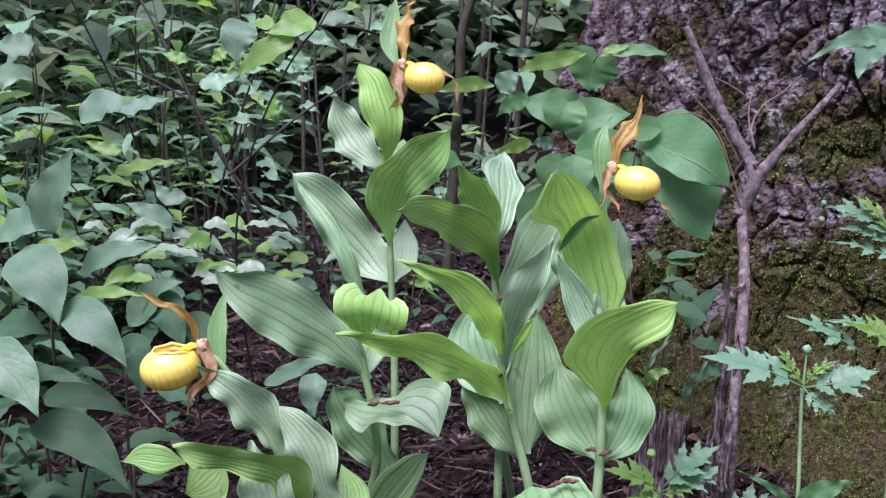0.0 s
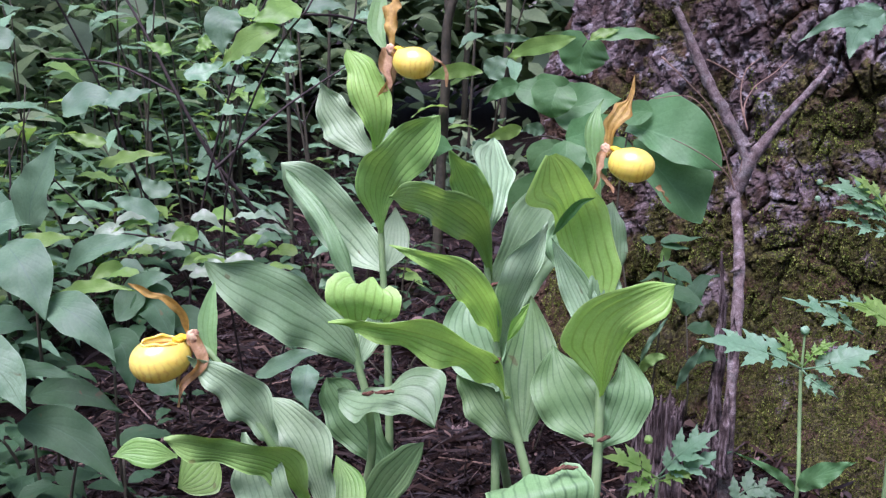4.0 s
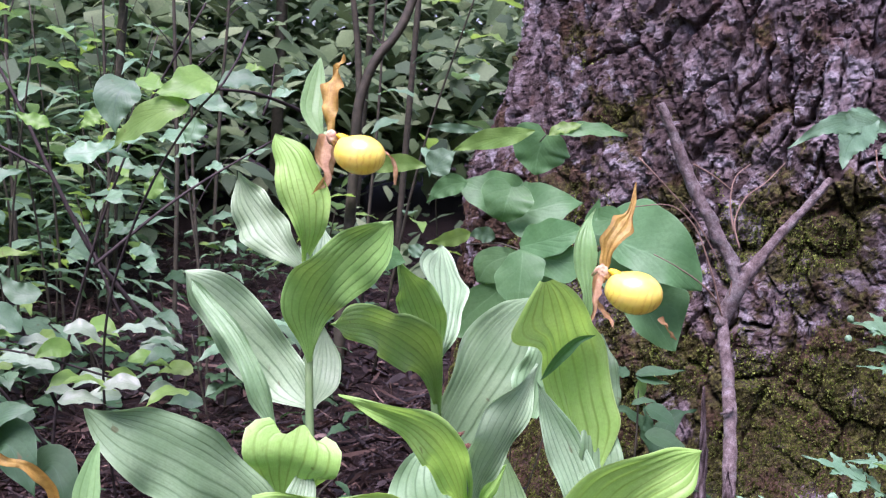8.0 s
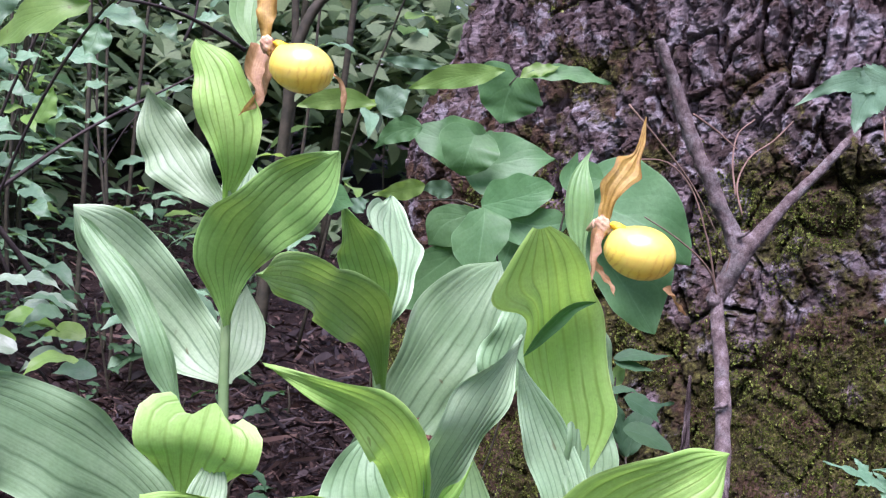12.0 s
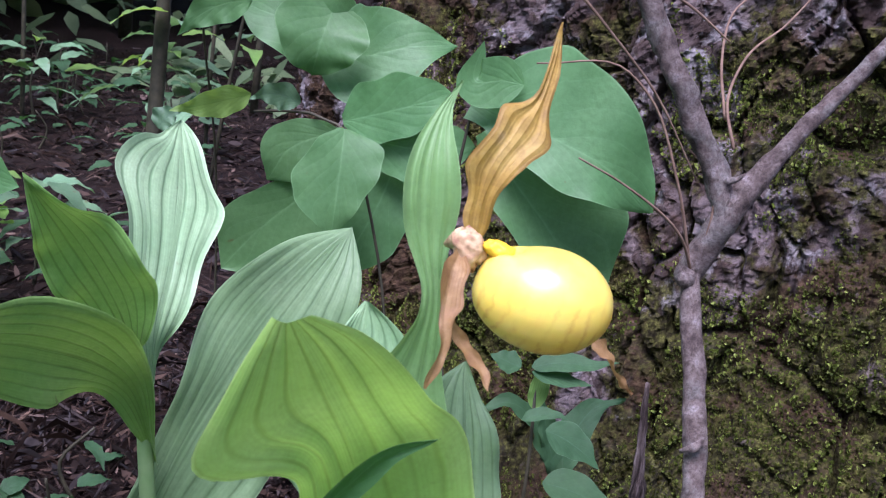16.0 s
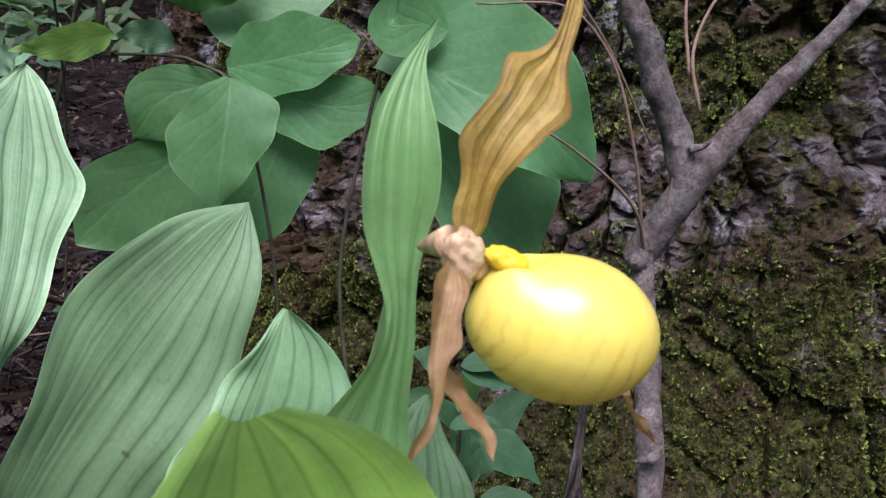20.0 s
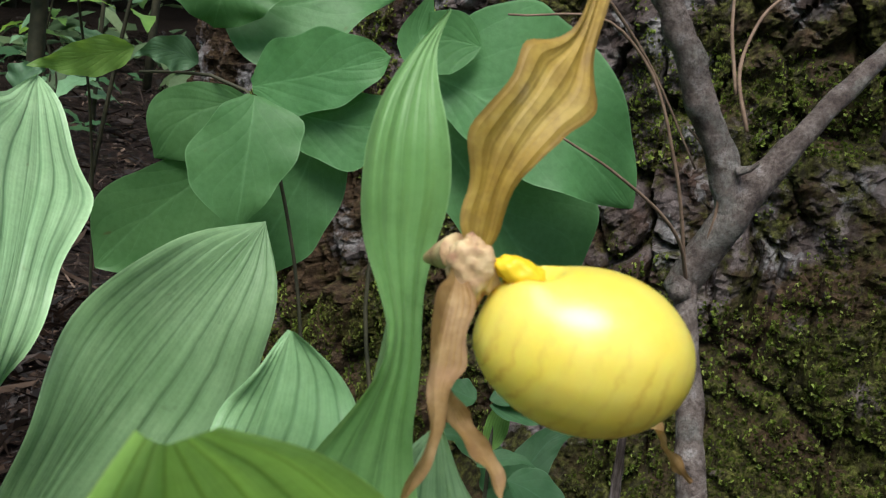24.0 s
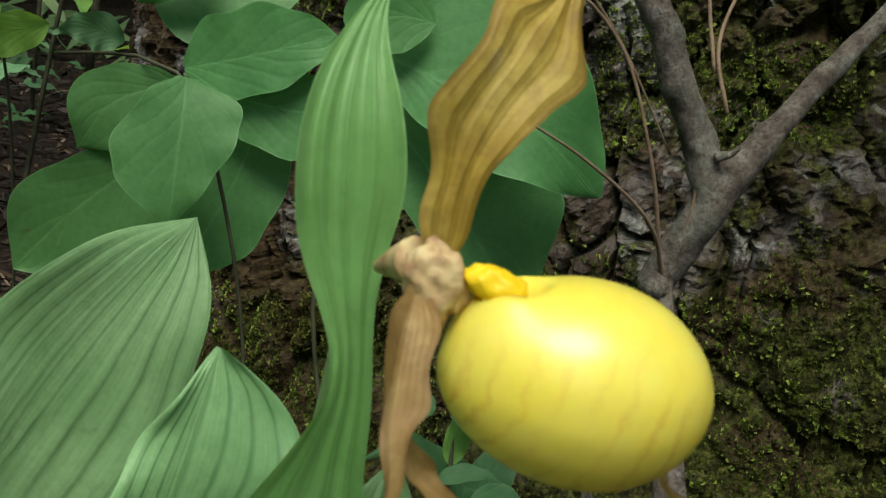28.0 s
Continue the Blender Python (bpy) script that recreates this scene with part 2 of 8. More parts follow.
# Materials ----------------------------------------------------------------
class Nodes:
    """A node material in short."""

    def __init__(self, name):
        self.mat = bpy.data.materials.new(name)
        self.mat.use_nodes = True
        self.tree = self.mat.node_tree
        self.tree.nodes.clear()
        self.out = self.add("OutputMaterial")

    def add(self, kind, **values):
        n = self.tree.nodes.new("ShaderNode" + kind)
        if "operation" in values:
            n.operation = values["operation"]
            if kind == "Math":
                n.use_clamp = values.get("use_clamp", False)
        if "data_type" in values:
            n.data_type, n.blend_type = values["data_type"], values["blend_type"]
        for k, val in values.get("ins", {}).items():
            self.put(n, k, val)
        return n

    def put(self, n, k, val):
        if isinstance(val, bpy.types.NodeSocket):
            self.tree.links.new(val, n.inputs[k])
        elif isinstance(val, tuple) and len(val) == 3 and n.inputs[k].type == "RGBA":
            n.inputs[k].default_value = (*val, 1)
        else:
            n.inputs[k].default_value = val

    def noise(self, scale, detail=4, vec=None, rough=0.55, distort=0.0):
        n = self.add("TexNoise", ins={"Scale": scale, "Detail": detail, "Roughness": rough, "Distortion": distort})
        if vec is not None:
            self.put(n, "Vector", vec)
        return n.outputs["Fac"]

    def ramp(self, fac, stops):
        n = self.add("ValToRGB", ins={"Fac": fac})
        el = n.color_ramp.elements
        while len(el) < len(stops):
            el.new(0.5)
        for e, (pos, col) in zip(el, stops):
            e.position, e.color = pos, (*col, 1) if isinstance(col, tuple) else (col, col, col, 1)
        return n.outputs["Color"]

    def math(self, op, a, b=0.0, clamp=False):
        n = self.add("Math", operation=op, use_clamp=clamp)
        self.put(n, 0, a), self.put(n, 1, b)
        return n.outputs[0]

    def mix(self, fac, a, b, blend="MIX"):
        n = self.add("Mix", data_type="RGBA", blend_type=blend)
        self.put(n, 0, fac), self.put(n, 6, a), self.put(n, 7, b)
        return n.outputs[2]

    def bump(self, height, strength=0.3, distance=0.002, normal=None):
        n = self.add("Bump", ins={"Height": height, "Strength": strength, "Distance": distance})
        if normal is not None:
            self.put(n, "Normal", normal)
        return n.outputs[0]

    def coords(self, which="Object"):
        return self.add("TexCoord").outputs[which]

    def finish(self, shader):
        self.tree.links.new(shader, self.out.inputs[0])
        return self.mat


def leaf_material(name, low, high, vein, veins=9.0, through=0.35, glow=None, gloss=0.42, parallel=True, spots=0.25, sheen=0.35, vary=0.25):
    n = Nodes(name)
    uv = n.add("SeparateXYZ", ins={"Vector": n.coords("UV")})
    along, across = uv.outputs[0], uv.outputs[1]
    obj = n.coords("Object")
    rnd = n.add("ObjectInfo").outputs["Random"]
    c = n.mix(n.ramp(n.noise(38, 3, obj), [(0.35, 0.0), (0.7, 1.0)]), low, high)
    mid = n.math("ABSOLUTE", n.math("SUBTRACT", across, 0.5))
    if parallel:
        wob = n.math("MULTIPLY", n.math("SUBTRACT", n.noise(16, 4, obj), 0.5), 0.95)
        q = n.math("ADD", n.math("MULTIPLY", mid, veins), wob)
        line = n.math("PINGPONG", q, 0.5)
        major = n.math("MULTIPLY", n.ramp(line, [(0.0, 1.0), (0.06, 0.8), (0.15, 0.0)]), n.ramp(n.noise(24, 4, obj, 0.6), [(0.34, 0.15), (0.60, 1.0)]))
        q2 = n.math("PINGPONG", n.math("MULTIPLY", n.math("ADD", across, n.math("MULTIPLY", wob, 0.06)), veins * 5), 0.5)
        minor = n.ramp(q2, [(0.0, 0.12), (0.3, 0.0)])
        mask = n.math("MAXIMUM", major, minor)
        relief = n.math("ADD", n.ramp(line, [(0.0, 0.0), (0.16, 0.75), (0.5, 1.0)]), n.math("MULTIPLY", n.ramp(q2, [(0.0, 0.0), (0.5, 1.0)]), 0.12))
    else:
        bend = n.math("MULTIPLY", n.math("SUBTRACT", n.noise(30, 3, obj), 0.5), 0.5)
        rib = n.ramp(mid, [(0.0, 1.0), (0.012, 0.5), (0.028, 0.0)])
        slant = n.math("ADD", n.math("SUBTRACT", n.math("MULTIPLY", along, veins), n.math("MULTIPLY", n.math("POWER", mid, 0.8), veins * 0.9)), bend)
        vein_line = n.math("PINGPONG", slant, 0.5)
        side = n.ramp(vein_line, [(0.0, 0.5), (0.025, 0.25), (0.06, 0.0)])
        net = n.add("TexVoronoi", ins={"Vector": obj, "Scale": 260.0})
        mask = n.math("MAXIMUM", n.math("MAXIMUM", rib, side), n.math("MULTIPLY", n.ramp(net.outputs["Distance"], [(0.25, 0.0), (0.6, 0.25)]), 0.6))
        relief = n.math("SUBTRACT", n.ramp(vein_line, [(0.0, 0.0), (0.25, 1.0)]), rib)
    c = n.mix(n.math("MULTIPLY", mask, 0.85), c, vein)
    # Painted highlight along the margin, for light shining through the thin edge.
    c = n.mix(n.math("MULTIPLY", n.ramp(mid, [(0.484, 0.0), (0.494, 1.0)]), 0.55), c, tuple(min(1.0, 1.35 * v + 0.06) for v in high))
    c = n.mix(n.math("MULTIPLY", n.ramp(n.noise(420, 3, obj, 0.7), [(0.35, 1.0), (0.6, 0.0)]), 0.30), c, tuple(0.6 * v for v in low))
    c = n.mix(n.math("MULTIPLY", n.ramp(n.noise(220, 2, obj), [(0.66, 0.0), (0.74, 1.0)]), spots), c, tuple(0.4 * v for v in low))
    c = n.mix(n.math("MULTIPLY", n.ramp(n.noise(75, 2, obj, 0.5, 0.5), [(0.73, 0.0), (0.76, 1.0)]), 0.6), c, (0.12, 0.07, 0.03))
    hsv = n.add("HueSaturation", ins={"Color": c, "Value": n.math("ADD", 1 - vary / 2, n.math("MULTIPLY", rnd, vary)), "Hue": n.math("ADD", 0.492, n.math("MULTIPLY", rnd, 0.016)), "Saturation": 1.0})
    c = hsv.outputs[0]
    bump = n.bump(relief, 0.3 if parallel else 0.16, 0.0008 if parallel else 0.0005, n.bump(n.noise(260, 4, obj), 0.25, 0.0008))
    p = n.add("BsdfPrincipled", ins={"Base Color": c, "Roughness": gloss, "Normal": bump, "Specular IOR Level": 0.38, "Sheen Weight": sheen * 0.4, "Sheen Roughness": 0.5})
    t = n.add("BsdfTranslucent", ins={"Color": n.mix(0.6, c, glow) if glow else c, "Normal": bump})
    m = n.add("MixShader", ins={0: through, 1: p.outputs[0], 2: t.outputs[0]})
    return n.finish(m.outputs[0])


# Upper faces: the sky's sheen on them is painted in as a paler green.
PALE = leaf_material("pale_pleated_leaf", (0.30, 0.50, 0.25), (0.41, 0.61, 0.335), (0.11, 0.23, 0.10), 9, 0.26, (0.3, 0.55, 0.2), 0.42, sheen=0.15)
SAGE = leaf_material("sage_pleated_leaf", (0.20, 0.385, 0.168), (0.28, 0.48, 0.232), (0.085, 0.19, 0.075), 8, 0.28, (0.28, 0.55, 0.15), 0.44, sheen=0.1)
# Darker sage for the lower leaves: the shade under the clump, put into colour.
DIMSAGE = leaf_material("shaded_pleated_leaf", (0.15, 0.315, 0.11), (0.21, 0.39, 0.15), (0.045, 0.115, 0.04), 9, 0.25, (0.22, 0.42, 0.13), 0.5, sheen=0.05)
MIDLEAF = leaf_material("pleated_leaf", (0.18, 0.40, 0.083), (0.275, 0.505, 0.125), (0.075, 0.17, 0.03), 9, 0.32, (0.30, 0.55, 0.05), 0.4)
# Backlit leaves: the light behind them is painted in as yellow-green.
LIME = leaf_material("lime_pleated_leaf", (0.335, 0.68, 0.135), (0.46, 0.80, 0.205), (0.18, 0.34, 0.045), 8, 0.45, (0.42, 0.8, 0.07), 0.4)
BRACT = leaf_material("bract_leaf", (0.19, 0.39, 0.125), (0.26, 0.47, 0.18), (0.14, 0.30, 0.085), 4, 0.38, (0.35, 0.6, 0.1), 0.42)
HEART = leaf_material("heart_leaf", (0.078, 0.215, 0.068), (0.112, 0.27, 0.092), (0.15, 0.34, 0.13), 5, 0.3, (0.15, 0.45, 0.06), 0.5, False, 0.15, sheen=0.0)
# Dark green leaf with the shade it stands in painted into its colour.
SHADELEAF = leaf_material("shade_dark_leaf", (0.024, 0.080, 0.026), (0.042, 0.118, 0.040), (0.05, 0.13, 0.06), 5, 0.25, (0.08, 0.26, 0.04), 0.68, False, 0.15, sheen=0.0)
UNDER = leaf_material("undergrowth_leaf", (0.125, 0.275, 0.135), (0.245, 0.44, 0.235), (0.08, 0.17, 0.07), 7, 0.3, (0.2, 0.42, 0.06), 0.42, False, 0.3, sheen=0.1, vary=0.5)
BLUE = leaf_material("bluish_leaf", (0.088, 0.20, 0.095), (0.15, 0.29, 0.145), (0.09, 0.18, 0.115), 7, 0.25, (0.15, 0.35, 0.1), 0.52, False, 0.2, sheen=0.1, vary=0.35)
FRESH = leaf_material("fresh_leaf", (0.17, 0.36, 0.07), (0.25, 0.45, 0.10), (0.12, 0.26, 0.04), 7, 0.45, (0.4, 0.7, 0.08), 0.42, False, 0.2, vary=0.3)
SILVER = leaf_material("silver_leaf", (0.20, 0.315, 0.18), (0.30, 0.415, 0.265), (0.13, 0.21, 0.105), 6, 0.2, (0.3, 0.5, 0.2), 0.36, False, 0.3, vary=0.4)
TOOTHED = leaf_material("toothed_leaf", (0.117, 0.276, 0.135), (0.189, 0.368, 0.198), (0.08, 0.2, 0.09), 8, 0.3, (0.2, 0.5, 0.1), 0.42, False, 0.2)


def petal_material(name, stops, line_colour, blush):
    n = Nodes(name)
    uv = n.add("SeparateXYZ", ins={"Vector": n.coords("UV")})
    obj = n.coords("Object")
    c = n.ramp(n.noise(95, 5, obj, 0.65), stops)
    line = n.ramp(n.math("PINGPONG", n.math("ADD", n.math("MULTIPLY", uv.outputs[1], 9.0), n.math("MULTIPLY", n.noise(60, 2, obj), 0.5)), 0.5), [(0.0, 1.0), (0.18, 0.3), (0.3, 0.0)])
    c = n.mix(n.math("MULTIPLY", n.math("MULTIPLY", line, n.ramp(n.noise(140, 3, obj), [(0.40, 0.0), (0.62, 1.0)])), 0.32), c, line_colour)
    c = n.mix(n.ramp(n.noise(170, 4, obj, 0.7, 0.6), [(0.50, 0.0), (0.62, 0.55)]), c, stops[1][1])
    c = n.mix(n.ramp(n.noise(48, 3, obj, 0.6), [(0.52, 0.0), (0.68, 0.6)]), c, blush)
    edge = n.math("ABSOLUTE", n.math("SUBTRACT", uv.outputs[1], 0.5))
    c = n.mix(n.math("MULTIPLY", n.ramp(n.math("ADD", edge, n.math("MULTIPLY", n.noise(70, 3, obj), 0.2)), [(0.46, 0.0), (0.60, 1.0)]), 0.7), c, stops[0][1])
    c = n.mix(n.math("MULTIPLY", n.ramp(n.noise(300, 4, obj, 0.7), [(0.40, 1.0), (0.55, 0.0)]), 0.35), c, line_colour)
    bump = n.bump(line, 0.25, 0.0005, n.bump(n.noise(300, 5, obj), 0.3, 0.0008))
    p = n.add("BsdfPrincipled", ins={"Base Color": c, "Roughness": 0.6, "Normal": bump})
    t = n.add("BsdfTranslucent", ins={"Color": n.mix(0.5, c, (0.9, 0.5, 0.1)), "Normal": bump})
    return n.finish(n.add("MixShader", ins={0: 0.3, 1: p.outputs[0], 2: t.outputs[0]}).outputs[0])


def pouch_material():
    n = Nodes("yellow_pouch")
    uv = n.add("SeparateXYZ", ins={"Vector": n.coords("UV")})
    obj = n.coords("Object")
    wob = n.math("MULTIPLY", n.noise(120, 4, obj, 0.6), 1.9)
    slant = n.math("ADD", n.math("MULTIPLY", uv.outputs[0], 13.0), n.math("MULTIPLY", n.math("PINGPONG", uv.outputs[1], 0.5), 3.5))
    line = n.math("MULTIPLY", n.ramp(n.math("PINGPONG", n.math("ADD", slant, wob), 0.5), [(0.0, 1.0), (0.09, 0.6), (0.22, 0.0)]), n.ramp(n.noise(90, 3, obj), [(0.38, 0.15), (0.58, 1.0)]))
    c = n.ramp(n.noise(60, 3, obj), [(0.3, (1.0, 0.79, 0.085)), (0.7, (1.0, 0.88, 0.20))])
    low = n.ramp(n.math("PINGPONG", uv.outputs[1], 0.5), [(0.10, 0.05), (0.34, 1.0)])
    line = n.math("MULTIPLY", line, low)
    c = n.mix(n.math("MULTIPLY", line, 0.55), c, (0.62, 0.34, 0.02))
    bump = n.bump(line, -0.35, 0.0006, n.bump(n.noise(190, 3, obj), 0.15, 0.0008))
    p = n.add("BsdfPrincipled", ins={"Base Color": c, "Roughness": 0.36, "Normal": bump, "Coat Weight": 0.7, "Coat Roughness": 0.27, "Coat IOR": 1.6, "Specular IOR Level": 0.6, "Subsurface Weight": 0.35, "Subsurface Radius": (1.0, 0.75, 0.10), "Subsurface Scale": 0.006})
    t = n.add("BsdfTranslucent", ins={"Color": n.mix(0.2, c, (1.0, 0.82, 0.13)), "Normal": bump})
    return n.finish(n.add("MixShader", ins={0: 0.16, 1: p.outputs[0], 2: t.outputs[0]}).outputs[0])


def plain(name, stops, scale, rough=0.8, strength=0.4, distance=0.003, detail=6, spec=0.3, fine=4.0):
    n = Nodes(name)
    obj = n.coords("Object")
    c = n.ramp(n.noise(scale, detail, obj), stops)
    b = n.bump(n.noise(scale * fine, 5, obj), strength, distance, n.bump(n.noise(scale, 4, obj), strength * 0.6, distance * 2))
    p = n.add("BsdfPrincipled", ins={"Base Color": c, "Roughness": rough, "Normal": b, "Specular IOR Level": spec})
    return n.finish(p.outputs[0])


PETAL = petal_material("withered_petal", [(0.30, (0.20, 0.11, 0.04)), (0.44, (0.33, 0.20, 0.072)), (0.56, (0.46, 0.31, 0.135)), (0.70, (0.55, 0.385, 0.24))], (0.15, 0.07, 0.03), (0.60, 0.35, 0.23))
SEPAL = petal_material("withered_sepal", [(0.30, (0.26, 0.15, 0.03)), (0.46, (0.44, 0.29, 0.045)), (0.62, (0.56, 0.40, 0.09)), (0.78, (0.58, 0.44, 0.20))], (0.17, 0.09, 0.02), (0.56, 0.43, 0.12))
POUCH = pouch_material()
STEM = plain("green_stem", [(0.3, (0.15, 0.29, 0.10)), (0.7, (0.24, 0.38, 0.16))], 60, 0.5, 0.2, 0.0006)
COLUMN = plain("flower_column", [(0.34, (0.62, 0.50, 0.27)), (0.48, (0.52, 0.36, 0.19)), (0.62, (0.32, 0.18, 0.10))], 260, 0.5, 0.3, 0.0006)
THROAT = plain("pouch_throat", [(0.3, (0.30, 0.12, 0.02)), (0.7, (0.55, 0.30, 0.04))], 150, 0.6, 0.3, 0.0006)
LIPGOLD = plain("golden_staminode", [(0.3, (0.80, 0.50, 0.015)), (0.7, (0.85, 0.62, 0.03))], 150, 0.45, 0.2, 0.0005)
TWIG = plain("dark_twig", [(0.3, (0.02, 0.016, 0.014)), (0.7, (0.06, 0.05, 0.04))], 80, 0.7, 0.4, 0.001)
TWIGLIGHT = plain("dry_twig", [(0.3, (0.14, 0.09, 0.06)), (0.7, (0.27, 0.19, 0.13))], 120, 0.75, 0.4, 0.001)
SAPSTEM = plain("sapling_stem", [(0.3, (0.028, 0.032, 0.018)), (0.7, (0.075, 0.07, 0.042))], 80, 0.65, 0.3, 0.001)


def stick_material():
    n = Nodes("dead_stick_bark")
    obj = n.coords("Object")
    c = n.ramp(n.noise(130, 7, obj, 0.7), [(0.32, (0.055, 0.042, 0.038)), (0.45, (0.160, 0.126, 0.107)), (0.57, (0.28, 0.237, 0.207)), (0.70, (0.48, 0.45, 0.43))])
    patches = n.ramp(n.noise(55, 5, obj, 0.65), [(0.52, 0.0), (0.60, 0.6)])
    c = n.mix(patches, c, n.ramp(n.noise(420, 4, obj, 0.7), [(0.38, (0.20, 0.20, 0.17)), (0.62, (0.40, 0.40, 0.36))]))
    c = n.mix(n.math("MULTIPLY", n.ramp(n.noise(750, 5, obj, 0.75), [(0.40, 1.0), (0.52, 0.0)]), 0.5), c, (0.05, 0.036, 0.032))
    spots = n.add("TexVoronoi", ins={"Vector": obj, "Scale": 190.0})
    c = n.mix(n.ramp(spots.outputs["Distance"], [(0.06, 0.5), (0.14, 0.0)]), c, (0.30, 0.24, 0.20))
    b = n.bump(n.noise(520, 8, obj, 0.75), 1.0, 0.003, n.bump(spots.outputs["Distance"], -0.4, 0.001))
    p = n.add("BsdfPrincipled", ins={"Base Color": c, "Roughness": 0.7, "Normal": b, "Specular IOR Level": 0.3})
    return n.finish(p.outputs[0])


def bark_material():
    n = Nodes("furrowed_bark")
    obj = n.coords("Object")
    mp = n.add("Mapping", ins={"Vector": obj, "Scale": (1.0, 1.0, 0.6)}).outputs[0]
    base = n.ramp(n.noise(70, 10, mp, 0.72), [(0.33, (0.018, 0.013, 0.011)), (0.44, (0.075, 0.058, 0.051)), (0.55, (0.155, 0.127, 0.118)), (0.70, (0.30, 0.262, 0.252))])
    plates = n.add("TexVoronoi", ins={"Vector": n.add("Mapping", ins={"Vector": n.add("VectorMath", operation="ADD", ins={0: obj, 1: n.add("VectorMath", operation="SCALE", ins={0: n.add("TexNoise", ins={"Vector": obj, "Scale": 26.0, "Detail": 4}).outputs["Color"], 3: 0.05}).outputs[0]}).outputs[0], "Scale": (1.0, 1.0, 0.55)}).outputs[0], "Scale": 46.0})
    tone = n.add("SeparateColor", ins={0: plates.outputs["Color"]}).outputs[0]
    base = n.mix(n.math("MULTIPLY", n.ramp(tone, [(0.15, 1.0), (0.6, 0.0)]), 0.55), base, (0.048, 0.034, 0.028))
    base = n.mix(n.math("MULTIPLY", n.ramp(tone, [(0.6, 0.0), (0.95, 1.0)]), 0.45), base, (0.27, 0.24, 0.235))
    lich = n.math("MULTIPLY", n.ramp(n.noise(36, 6, obj, 0.62, 0.5), [(0.54, 0.0), (0.575, 0.9)]), n.ramp(n.noise(8, 3, obj), [(0.37, 0.0), (0.47, 1.0)]))
    base = n.mix(lich, base, n.ramp(n.noise(300, 3, obj), [(0.35, (0.17, 0.165, 0.16)), (0.65, (0.37, 0.36, 0.355))]))
    rust = n.math("MULTIPLY", n.ramp(n.noise(24, 5, obj, 0.7), [(0.55, 0.0), (0.66, 1.0)]), 0.5)
    base = n.mix(rust, base, (0.10, 0.058, 0.038))
    pos = n.add("SeparateXYZ", ins={"Vector": obj})
    lowness = n.math("SUBTRACT", 0.54, pos.outputs[2])
    patch = n.math("ADD", n.math("MULTIPLY", n.noise(11, 8, obj, 0.72), 1.75), n.math("MULTIPLY", lowness, 0.62))
    mask = n.ramp(patch, [(0.92, 0.0), (1.0, 0.75), (1.2, 0.95)])
    moss = n.ramp(n.noise(230, 6, obj, 0.7), [(0.32, (0.008, 0.007, 0.0035)), (0.46, (0.030, 0.029, 0.009)), (0.58, (0.082, 0.086, 0.021)), (0.70, (0.19, 0.205, 0.048))])
    dry = n.math("ADD", n.noise(19, 5, obj, 0.7), n.math("MULTIPLY", n.math("SUBTRACT", -0.40, pos.outputs[0], True), 2.2))
    moss = n.mix(n.ramp(dry, [(0.50, 0.0), (0.60, 0.9)]), moss, n.ramp(n.noise(200, 5, obj), [(0.35, (0.022, 0.013, 0.008)), (0.65, (0.11, 0.07, 0.04))]))
    c = n.mix(mask, base, moss)
    b = n.bump(n.noise(260, 8, obj, 0.7), 0.8, 0.004, n.bump(n.noise(90, 7, mp, 0.7), 0.7, 0.007))
    p = n.add("BsdfPrincipled", ins={"Base Color": c, "Roughness": 0.95, "Normal": b, "Specular IOR Level": 0.1})
    return n.finish(p.outputs[0])


def tuft_material(name, stops, through=0.25, dry=None):
    """For one joined object of many small leaves or chips: each island has its own shade."""
    n = Nodes(name)
    isl = n.add("NewGeometry").outputs["Random Per Island"]
    c = n.ramp(isl, stops)
    obj = n.coords("Object")
    c = n.mix(n.math("MULTIPLY", n.noise(150, 3, obj), 0.5), c, tuple(0.4 * v for v in stops[0][1]))
    if dry:
        c = n.mix(n.ramp(n.noise(22, 4, obj, 0.65), [(0.51, 0.0), (0.66, 0.65)]), c, dry)
    p = n.add("BsdfPrincipled", ins={"Base Color": c, "Roughness": 0.6, "Specular IOR Level": 0.35})
    t = n.add("BsdfTranslucent", ins={"Color": c})
    return n.finish(n.add("MixShader", ins={0: through, 1: p.outputs[0], 2: t.outputs[0]}).outputs[0])


def stump_material():
    n = Nodes("rotten_wood")
    obj = n.coords("Object")
    mp = n.add("Mapping", ins={"Vector": obj, "Scale": (1.0, 1.0, 0.10)}).outputs[0]
    grain = n.noise(330, 6, mp, 0.65)
    c = n.ramp(grain, [(0.36, (0.010, 0.007, 0.006)), (0.47, (0.075, 0.058, 0.050)), (0.58, (0.20, 0.165, 0.150)), (0.70, (0.42, 0.37, 0.345))])
    c = n.mix(n.ramp(n.noise(40, 4, obj), [(0.55, 0.0), (0.68, 0.7)]), c, (0.05, 0.034, 0.028))
    b = n.bump(grain, 1.0, 0.006, n.bump(n.noise(200, 5, obj), 0.5, 0.002))
    p = n.add("BsdfPrincipled", ins={"Base Color": c, "Roughness": 0.9, "Normal": b, "Specular IOR Level": 0.2})
    return n.finish(p.outputs[0])


